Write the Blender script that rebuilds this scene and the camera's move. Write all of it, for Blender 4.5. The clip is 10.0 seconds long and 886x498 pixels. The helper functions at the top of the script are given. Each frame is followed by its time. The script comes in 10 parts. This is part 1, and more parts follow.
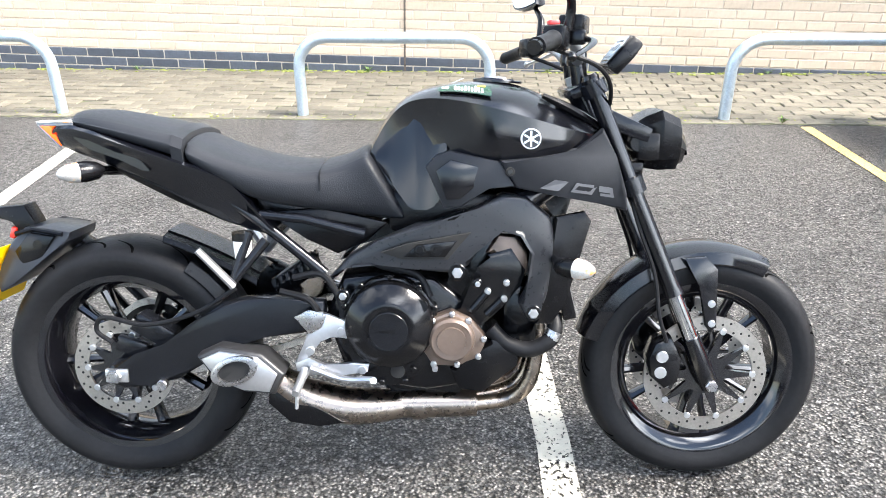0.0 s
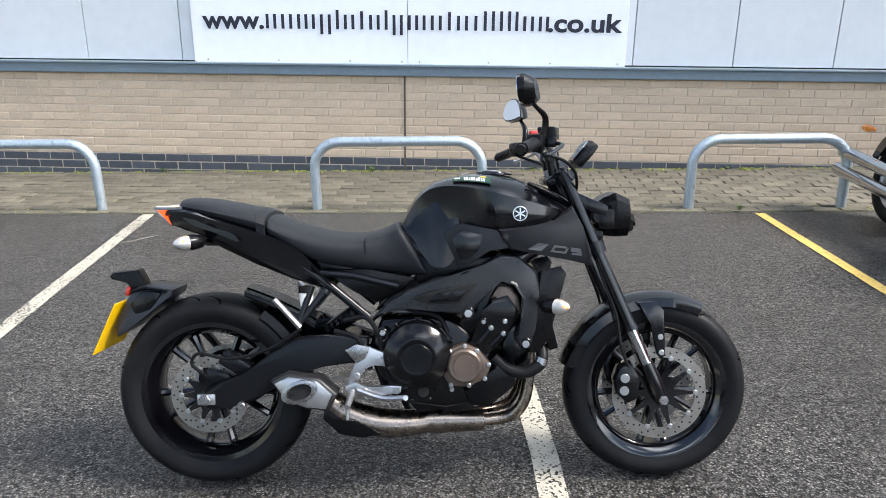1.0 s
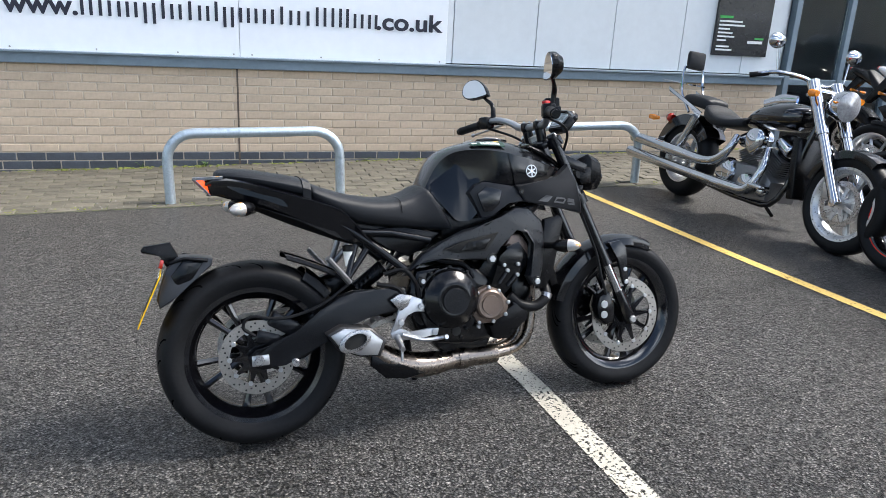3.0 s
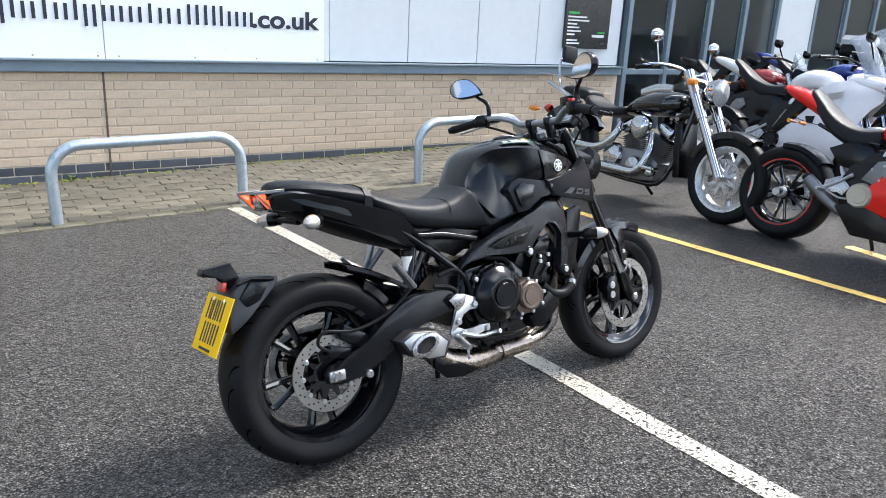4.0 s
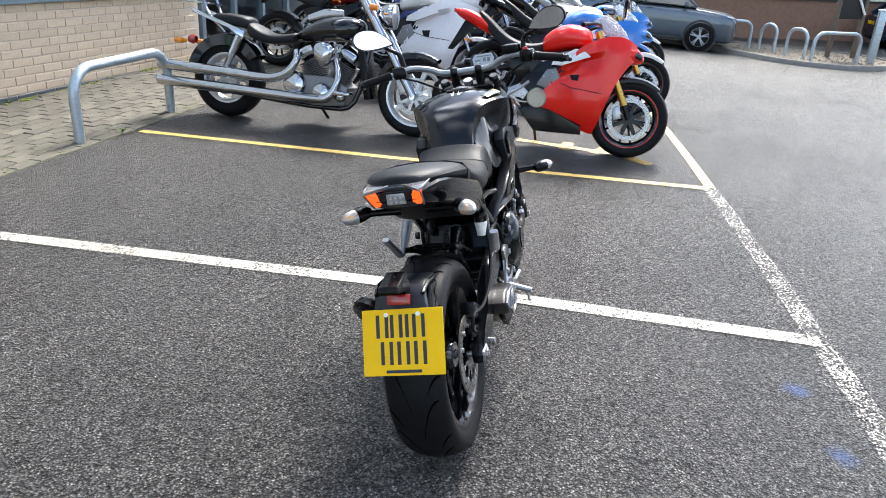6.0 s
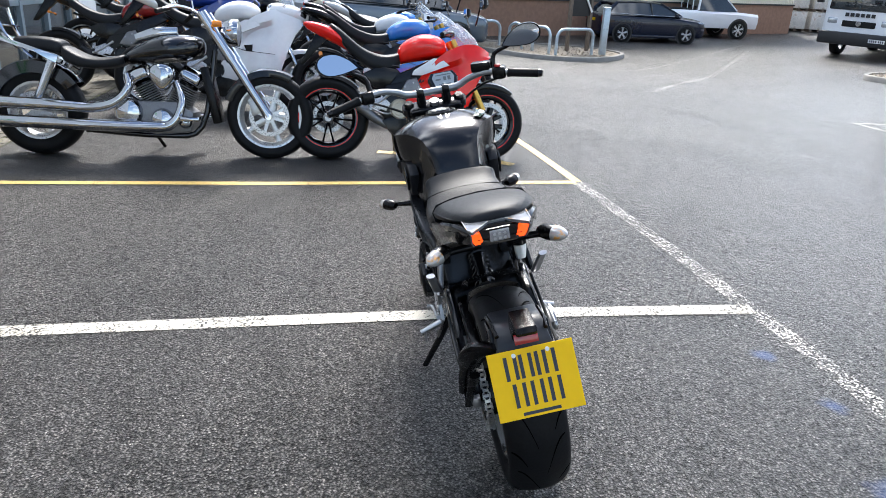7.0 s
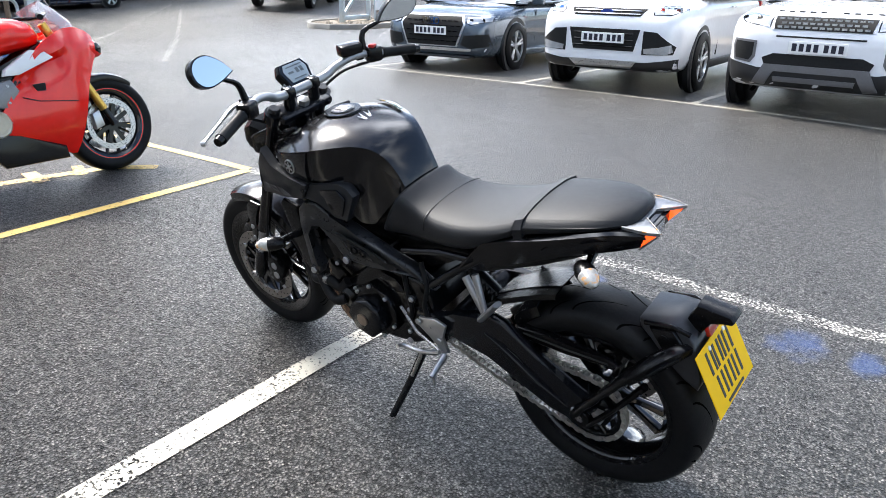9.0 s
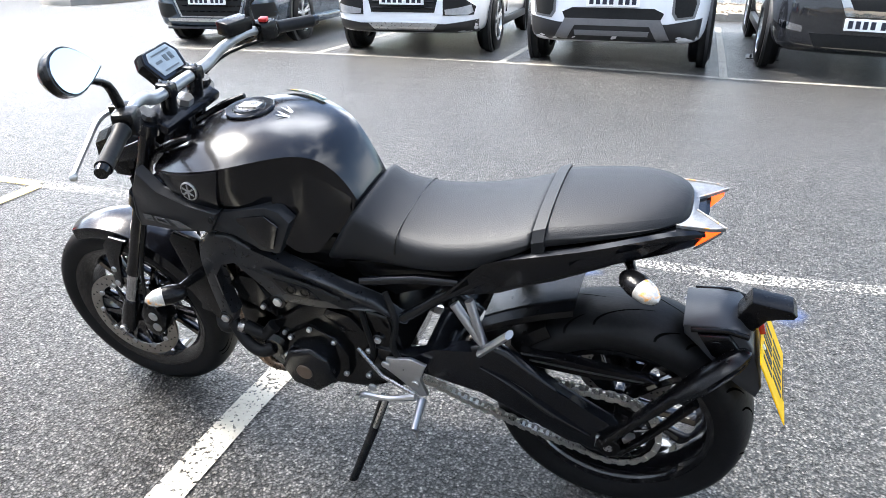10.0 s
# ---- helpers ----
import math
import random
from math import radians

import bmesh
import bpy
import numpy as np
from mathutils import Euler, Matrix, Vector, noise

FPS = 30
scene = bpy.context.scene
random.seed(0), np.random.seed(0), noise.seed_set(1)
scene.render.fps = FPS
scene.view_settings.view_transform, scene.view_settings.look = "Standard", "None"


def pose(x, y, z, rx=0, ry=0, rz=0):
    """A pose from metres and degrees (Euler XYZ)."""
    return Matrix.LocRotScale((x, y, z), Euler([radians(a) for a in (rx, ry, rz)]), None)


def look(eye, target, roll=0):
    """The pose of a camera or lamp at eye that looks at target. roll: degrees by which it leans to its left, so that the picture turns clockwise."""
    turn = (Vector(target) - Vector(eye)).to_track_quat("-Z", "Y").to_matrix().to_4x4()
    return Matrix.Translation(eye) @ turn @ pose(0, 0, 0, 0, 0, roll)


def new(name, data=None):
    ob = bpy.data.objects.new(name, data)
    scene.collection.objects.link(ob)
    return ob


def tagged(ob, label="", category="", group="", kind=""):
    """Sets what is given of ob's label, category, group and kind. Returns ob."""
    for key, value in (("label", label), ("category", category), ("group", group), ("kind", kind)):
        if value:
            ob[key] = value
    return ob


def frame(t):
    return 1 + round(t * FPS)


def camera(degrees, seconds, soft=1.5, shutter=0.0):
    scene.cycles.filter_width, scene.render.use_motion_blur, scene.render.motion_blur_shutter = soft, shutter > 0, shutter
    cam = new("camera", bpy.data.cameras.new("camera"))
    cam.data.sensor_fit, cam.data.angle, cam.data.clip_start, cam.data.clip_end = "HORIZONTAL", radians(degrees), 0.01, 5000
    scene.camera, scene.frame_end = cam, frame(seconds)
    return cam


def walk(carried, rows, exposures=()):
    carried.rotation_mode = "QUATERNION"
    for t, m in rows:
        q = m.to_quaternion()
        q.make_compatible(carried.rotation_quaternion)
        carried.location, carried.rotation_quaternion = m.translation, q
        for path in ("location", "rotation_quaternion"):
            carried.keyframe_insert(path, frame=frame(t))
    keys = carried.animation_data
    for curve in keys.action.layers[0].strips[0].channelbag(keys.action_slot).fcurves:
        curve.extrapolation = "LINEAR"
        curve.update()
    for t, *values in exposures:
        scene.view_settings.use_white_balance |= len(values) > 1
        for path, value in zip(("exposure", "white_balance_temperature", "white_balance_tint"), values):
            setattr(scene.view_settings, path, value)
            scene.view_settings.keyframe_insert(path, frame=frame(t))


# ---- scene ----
from mathutils.bvhtree import BVHTree

cam = camera(62.4, 10.0, soft=0.6)
PATH = [
    (0, (0.411, 0.336, 1.363), (0.297, 2.134, 0.496), -0.4),
    (0.5, (0.382, 0.026, 1.426), (0.273, 1.888, 0.706), -0.6),
    (1, (0.375, -0.242, 1.473), (0.284, 1.657, 0.851), -0.9),
    (1.5, (0.368, -0.471, 1.449), (0.286, 1.433, 0.842), -1.7),
    (2, (0.139, -0.613, 1.425), (0.246, 1.314, 0.902), -1.1),
    (2.5, (-0.2, -0.613, 1.402), (0.13, 1.287, 0.872), 0.9),
    (3, (-0.579, -0.472, 1.409), (0.017, 1.338, 0.803), 1.7),
    (3.2, (-0.738, -0.42, 1.399), (-0.027, 1.352, 0.803), 3.1),
    (4.3, (-1.531, 0.009, 1.424), (-0.33, 1.476, 0.786), 1.5),
    (4.5, (-1.656, 0.138, 1.431), (-0.349, 1.501, 0.772), 2.4),
    (5, (-2.016, 0.486, 1.471), (-0.507, 1.568, 0.728), 2.2),
    (5.2, (-2.116, 0.65, 1.459), (-0.529, 1.616, 0.72), 2.9),
    (6.3, (-2.488, 1.699, 1.533), (-0.664, 1.93, 0.744), 3.5),
    (6.5, (-2.505, 1.879, 1.524), (-0.665, 1.987, 0.747), 3.9),
    (7, (-2.385, 2.344, 1.523), (-0.539, 2.135, 0.784), 3.1),
    (7.5, (-2.242, 2.802, 1.495), (-0.474, 2.229, 0.756), 4.7),
    (8, (-2.003, 3.152, 1.471), (-0.36, 2.285, 0.731), 4.7),
    (8.5, (-1.63, 3.377, 1.464), (-0.189, 2.198, 0.734), 3.9),
    (9, (-1.244, 3.583, 1.452), (-0.068, 2.158, 0.686), 2.5),
    (9.5, (-0.892, 3.613, 1.424), (0.015, 2.008, 0.647), 3.1),
    (10, (-0.603, 3.457, 1.386), (0.059, 1.76, 0.561), 1.8),
]
walk(cam, [(t, look(eye, target, roll)) for t, eye, target, roll in PATH],
     [(0.0, 2.25, 6700, 10), (0.5, 1.75, 6650, 10), (1.0, 1.0, 6600, 10), (1.5, 0.65, 6500, 10), (3.0, 0.85, 6500, 10), (4.5, 1.15, 6500, 10), (5.2, 1.15, 6500, 10), (6.5, 1.1, 6450, 10), (7.5, 0.95, 6400, 10), (8.5, 1.15, 6450, 10), (9.0, 1.2, 6500, 10), (10.0, 1.85, 6550, 10)])

# ---- sky and sun ----
SUN_DIR = Vector((0.66, -0.05, 0.75)).normalized()
world = bpy.data.worlds.new("sky")
scene.world = world
world.use_nodes = True
wn, wl = world.node_tree.nodes, world.node_tree.links
wn.clear()
sky = wn.new("ShaderNodeTexSky")
sky.sky_type, sky.sun_disc = "NISHITA", False
sky.sun_elevation = math.asin(SUN_DIR.z)
sky.sun_rotation = math.atan2(SUN_DIR.x, SUN_DIR.y)
wgeo = wn.new("ShaderNodeTexCoord")
wmap = wn.new("ShaderNodeMapping")
wmap.inputs["Scale"].default_value = (1.0, 1.0, 2.2)
wl.new(wgeo.outputs["Generated"], wmap.inputs["Vector"])
wnoise = wn.new("ShaderNodeTexNoise")
wnoise.inputs["Scale"].default_value = 1.9
wnoise.inputs["Detail"].default_value = 6.0
wl.new(wmap.outputs["Vector"], wnoise.inputs["Vector"])
wramp = wn.new("ShaderNodeValToRGB")
wramp.color_ramp.elements[0].position, wramp.color_ramp.elements[1].position = 0.515, 0.69
wl.new(wnoise.outputs["Fac"], wramp.inputs["Fac"])
wmix = wn.new("ShaderNodeMix")
wmix.data_type = "RGBA"
wl.new(wramp.outputs["Color"], wmix.inputs["Factor"])
wl.new(sky.outputs["Color"], wmix.inputs["A"])
# thin cloud glows more strongly towards the sun
toward = wn.new("ShaderNodeVectorMath")
toward.operation = "DOT_PRODUCT"
wl.new(wgeo.outputs["Generated"], toward.inputs[0])
toward.inputs[1].default_value = SUN_DIR
halo = wn.new("ShaderNodeMapRange")
halo.interpolation_type = "SMOOTHSTEP"
for key, val in (("From Min", -0.1), ("From Max", 1.0), ("To Min", 8.5), ("To Max", 38.0)):
    halo.inputs[key].default_value = val
wl.new(toward.outputs["Value"], halo.inputs["Value"])
cloud = wn.new("ShaderNodeVectorMath")
cloud.operation = "SCALE"
cloud.inputs[0].default_value = (0.95, 1.0, 1.08)
wl.new(halo.outputs["Result"], cloud.inputs["Scale"])
wl.new(cloud.outputs["Vector"], wmix.inputs["B"])
wbg = wn.new("ShaderNodeBackground")
wbg.inputs["Strength"].default_value = 0.14
wl.new(wmix.outputs["Result"], wbg.inputs["Color"])
wout = wn.new("ShaderNodeOutputWorld")
wl.new(wbg.outputs["Background"], wout.inputs["Surface"])

sun = new("sun", bpy.data.lights.new("sun", "SUN"))
sun.data.energy, sun.data.angle, sun.data.color = 4.4, radians(18), (1.0, 0.96, 0.9)
sun.matrix_world = look(SUN_DIR * 60, (0, 0, 0))

# ---- tools ----
def finish(bm, name, material, parent=None, smooth=True, angle=38):
    """Links a bmesh as one mesh object, shaded smooth but for its sharp edges."""
    bmesh.ops.recalc_face_normals(bm, faces=bm.faces[:])
    if smooth:
        lim = radians(angle)
        for f in bm.faces:
            f.smooth = True
        for e in bm.edges:
            if len(e.link_faces) == 2 and e.calc_face_angle(0) > lim:
                e.smooth = False
    data = bpy.data.meshes.new(name)
    bm.to_mesh(data)
    bm.free()
    data.materials.append(material)
    ob = new(name, data)
    if parent:
        ob.parent = parent
    return ob


def part(name, bm, material, parent, label="", smooth=True, angle=38):
    ob = finish(bm, name, material, parent, smooth, angle)
    return tagged(ob, label) if label else ob


def thing(name, label, category, m=None, group="", kind=""):
    ob = new(name)
    ob.empty_display_size = 0.1
    if m is not None:
        ob.matrix_world = m
    return tagged(ob, label, category, group, kind)


def mirrored(p):
    return [(x, -y, z) for x, y, z in p]


def add_box(bm, c, size, m=None, bevel=0.0, taper=1.0):
    r = bmesh.ops.create_cube(bm, size=1.0)
    vs = r["verts"]
    for v in vs:
        k = taper if v.co.z > 0 else 1.0
        v.co = Vector((v.co.x * size[0] * k, v.co.y * size[1] * k, v.co.z * size[2]))
    if bevel > 0:
        es = list({e for v in vs for e in v.link_edges})
        out = bmesh.ops.bevel(bm, geom=es, offset=bevel, segments=2, affect="EDGES", profile=0.5)
        vs = list({v for f in out["faces"] for v in f.verts} | {v for v in vs if v.is_valid})
    t = Matrix.Translation(c) @ (m if m is not None else Matrix())
    for v in vs:
        v.co = t @ v.co
    return bm


def box(c, size, m=None, bevel=0.0, taper=1.0):
    return add_box(bmesh.new(), c, size, m, bevel, taper)


def smooth_line(pts, n=6):
    """Catmull-Rom through the points."""
    ps = [Vector(p) for p in pts]
    if len(ps) < 3:
        return ps
    ext = [ps[0] * 2 - ps[1]] + ps + [ps[-1] * 2 - ps[-2]]
    out = []
    for i in range(1, len(ext) - 2):
        a, b, c, d = ext[i - 1:i + 3]
        for k in range(n):
            t = k / n
            out.append(0.5 * ((2 * b) + (c - a) * t + (2 * a - 5 * b + 4 * c - d) * t * t + (3 * b - a - 3 * c + d) * t ** 3))
    out.append(ps[-1])
    return out


def add_tube(bm, pts, r, seg=10, smooth=0, cap=True, flat=1.0, up=(0, 0, 1)):
    """A swept tube; r is a number or one for each point; flat squeezes it across."""
    ps = [Vector(p) for p in pts]
    rs = list(r) if isinstance(r, (list, tuple)) else [r] * len(ps)
    if smooth:
        src = np.linspace(0, len(ps) - 1, len(ps))
        ps2 = smooth_line(ps, smooth)
        rs = [float(q) for q in np.interp(np.linspace(0, len(ps) - 1, len(ps2)), src, rs)]
        ps = ps2
    rings = []
    n0 = None
    for i, p in enumerate(ps):
        d = (ps[min(i + 1, len(ps) - 1)] - ps[max(i - 1, 0)]).normalized()
        if n0 is None:
            u = Vector(up)
            if abs(d.dot(u)) > 0.95:
                u = Vector((1, 0, 0)) if abs(d.x) < 0.9 else Vector((0, 1, 0))
            n0 = (u - d * u.dot(d)).normalized()
        else:
            n0 = (n0 - d * n0.dot(d)).normalized()
        b = d.cross(n0)
        rings.append([bm.verts.new(p + rs[i] * (math.cos(a) * b * flat + math.sin(a) * n0)) for a in np.linspace(0, 2 * math.pi, seg, endpoint=False).tolist()])
    skin(bm, rings, cap)
    return bm


def tube(pts, r, seg=10, smooth=0, cap=True, flat=1.0, up=(0, 0, 1)):
    return add_tube(bmesh.new(), pts, r, seg, smooth, cap, flat, up)


def skin(bm, rings, cap=True, close=True):
    n = len(rings[0])
    for a, b in zip(rings, rings[1:]):
        for i in range(n if close else n - 1):
            j = (i + 1) % n
            bm.faces.new((a[i], a[j], b[j], b[i]))
    if cap:
        bm.faces.new(list(reversed(rings[0])))
        bm.faces.new(rings[-1])


def loft(sections, cap=True, close=True):
    bm = bmesh.new()
    skin(bm, [[bm.verts.new(p) for p in s] for s in sections], cap, close)
    return bm


def half_loft(secs, keep=0.0):
    """Sections (x, [(y, z)...]) from the top centre down one side to the bottom centre, mirrored across y."""
    out = []
    for x, pts in secs:
        right = [(x, y, z) for y, z in pts]
        left = [(x, -y, z) for y, z in reversed(pts) if y > 1e-6]
        out.append(right + left)
    return loft(out)


def subdivided(ob, levels=2):
    m = ob.modifiers.new("smooth", "SUBSURF")
    m.levels = m.render_levels = levels
    for p in ob.data.polygons:
        p.use_smooth = True
    return ob


def add_plate(bm, prof, y0, y1, bevel=0.004, seg=2):
    """A plate with the outline prof in x and z, between y0 and y1, with rounded rims."""
    lo, hi = [bm.verts.new((x, y0, z)) for x, z in prof], [bm.verts.new((x, y1, z)) for x, z in prof]
    n = len(prof)
    fs = [bm.faces.new(lo), bm.faces.new(list(reversed(hi)))]
    for i in range(n):
        bm.faces.new((lo[i], hi[i], hi[(i + 1) % n], lo[(i + 1) % n]))
    if bevel > 0:
        es = [e for f in fs for e in f.edges]
        bmesh.ops.bevel(bm, geom=es, offset=bevel, segments=seg, affect="EDGES", profile=0.5)
    return bm


def plate(prof, y0, y1, bevel=0.004, seg=2):
    return add_plate(bmesh.new(), prof, y0, y1, bevel, seg)


def add_revolve(bm, prof, c, axis="y", seg=48, close=True, arc=1.0):
    """Turns (offset along the axis, radius) pairs round an axis through c; close joins the last pair to the first."""
    rings = []
    full = arc >= 1.0
    for a in np.linspace(0, 2 * math.pi * arc, seg, endpoint=not full):
        ring = []
        for o, r in prof:
            p = {"y": (r * math.cos(a), o, r * math.sin(a)), "x": (o, r * math.cos(a), r * math.sin(a)), "z": (r * math.cos(a), r * math.sin(a), o)}[axis]
            ring.append(bm.verts.new(Vector(c) + Vector(p)))
        rings.append(ring)
    if full:
        rings.append(rings[0])
    n = len(prof)
    for a, b in zip(rings, rings[1:]):
        for i in range(n if close else n - 1):
            j = (i + 1) % n
            bm.faces.new((a[i], a[j], b[j], b[i]))
    return bm


def revolve(prof, c, axis="y", seg=48, close=True, arc=1.0):
    return add_revolve(bmesh.new(), prof, c, axis, seg, close, arc)


def add_disc(bm, c, r, h, axis="y", seg=24, bevel=0.15):
    """A solid round boss of radius r, h long to both sides of nothing: from c along the axis."""
    b = min(abs(h), r) * bevel
    s = 1 if h >= 0 else -1
    return add_revolve(bm, [(0, 1e-4), (0, r), (h - s * b, r), (h, r - b), (h, 1e-4)], c, axis, seg)


def disc(c, r, h, axis="y", seg=24, bevel=0.15):
    return add_disc(bmesh.new(), c, r, h, axis, seg, bevel)


def moved(bm, m):
    bmesh.ops.transform(bm, matrix=m, verts=bm.verts[:])
    return bm


def turned(ax, deg):
    return Matrix.Rotation(radians(deg), 4, ax)


# ---- materials ----
def material(name, colour, rough=0.5, metal=0.0, vary=0.12, scale=6.0, bump=0.0, bump_scale=60.0, coat=0.0, spec=0.5, rough_vary=0.1, random_tint=0.0, second=None, second_at=(0.55, 0.7)):
    """A surface with a slow and a fine variation of colour and gloss and a fine relief."""
    m = bpy.data.materials.new(name)
    m.use_nodes = True
    nt = m.node_tree
    b = nt.nodes["Principled BSDF"]
    b.inputs["Metallic"].default_value, b.inputs["Coat Weight"].default_value = metal, coat
    b.inputs["Specular IOR Level"].default_value = spec
    b.inputs["Coat Roughness"].default_value = 0.04
    co = nt.nodes.new("ShaderNodeTexCoord")
    n1, n2 = nt.nodes.new("ShaderNodeTexNoise"), nt.nodes.new("ShaderNodeTexNoise")
    for n, s, d in ((n1, scale, 3.0), (n2, scale * 9, 4.0)):
        n.inputs["Scale"].default_value, n.inputs["Detail"].default_value = s, d
        nt.links.new(co.outputs["Object"], n.inputs["Vector"])
    add = nt.nodes.new("ShaderNodeMath")
    add.operation = "ADD"
    nt.links.new(n1.outputs["Fac"], add.inputs[0])
    nt.links.new(n2.outputs["Fac"], add.inputs[1])
    rng = nt.nodes.new("ShaderNodeMapRange")
    rng.inputs["From Min"].default_value, rng.inputs["From Max"].default_value = 0.7, 1.3
    rng.inputs["To Min"].default_value, rng.inputs["To Max"].default_value = 1 - vary, 1 + vary
    nt.links.new(add.outputs[0], rng.inputs["Value"])
    base = nt.nodes.new("ShaderNodeMix")
    base.data_type, base.blend_type = "RGBA", "MULTIPLY"
    base.inputs["Factor"].default_value = 1.0
    base.inputs["A"].default_value = (*colour, 1)
    nt.links.new(rng.outputs["Result"], base.inputs["B"])
    out = base.outputs["Result"]
    if second:
        ramp = nt.nodes.new("ShaderNodeMapRange")
        ramp.inputs["From Min"].default_value, ramp.inputs["From Max"].default_value = second_at
        nt.links.new(n1.outputs["Fac"], ramp.inputs["Value"])
        mx = nt.nodes.new("ShaderNodeMix")
        mx.data_type = "RGBA"
        nt.links.new(ramp.outputs["Result"], mx.inputs["Factor"])
        nt.links.new(out, mx.inputs["A"])
        mx.inputs["B"].default_value = (*second, 1)
        out = mx.outputs["Result"]
    if random_tint:
        info = nt.nodes.new("ShaderNodeObjectInfo")
        isl = nt.nodes.new("ShaderNodeNewGeometry")
        sm = nt.nodes.new("ShaderNodeMath")
        sm.operation = "ADD"
        nt.links.new(info.outputs["Random"], sm.inputs[0])
        nt.links.new(isl.outputs["Random Per Island"], sm.inputs[1])
        fr = nt.nodes.new("ShaderNodeMath")
        fr.operation = "FRACT"
        nt.links.new(sm.outputs[0], fr.inputs[0])
        rr = nt.nodes.new("ShaderNodeMapRange")
        rr.inputs["To Min"].default_value, rr.inputs["To Max"].default_value = 1 - random_tint, 1 + random_tint
        nt.links.new(fr.outputs[0], rr.inputs["Value"])
        mx = nt.nodes.new("ShaderNodeMix")
        mx.data_type, mx.blend_type = "RGBA", "MULTIPLY"
        mx.inputs["Factor"].default_value = 1.0
        nt.links.new(out, mx.inputs["A"])
        nt.links.new(rr.outputs["Result"], mx.inputs["B"])
        out = mx.outputs["Result"]
    nt.links.new(out, b.inputs["Base Color"])
    r2 = nt.nodes.new("ShaderNodeMapRange")
    r2.inputs["To Min"].default_value, r2.inputs["To Max"].default_value = max(0.02, rough - rough_vary), min(1, rough + rough_vary)
    nt.links.new(n2.outputs["Fac"], r2.inputs["Value"])
    nt.links.new(r2.outputs["Result"], b.inputs["Roughness"])
    if bump:
        n3 = nt.nodes.new("ShaderNodeTexNoise")
        n3.inputs["Scale"].default_value, n3.inputs["Detail"].default_value = bump_scale, 3.0
        nt.links.new(co.outputs["Object"], n3.inputs["Vector"])
        bp = nt.nodes.new("ShaderNodeBump")
        bp.inputs["Strength"].default_value, bp.inputs["Distance"].default_value = bump, 0.004
        nt.links.new(n3.outputs["Fac"], bp.inputs["Height"])
        nt.links.new(bp.outputs["Normal"], b.inputs["Normal"])
    return m


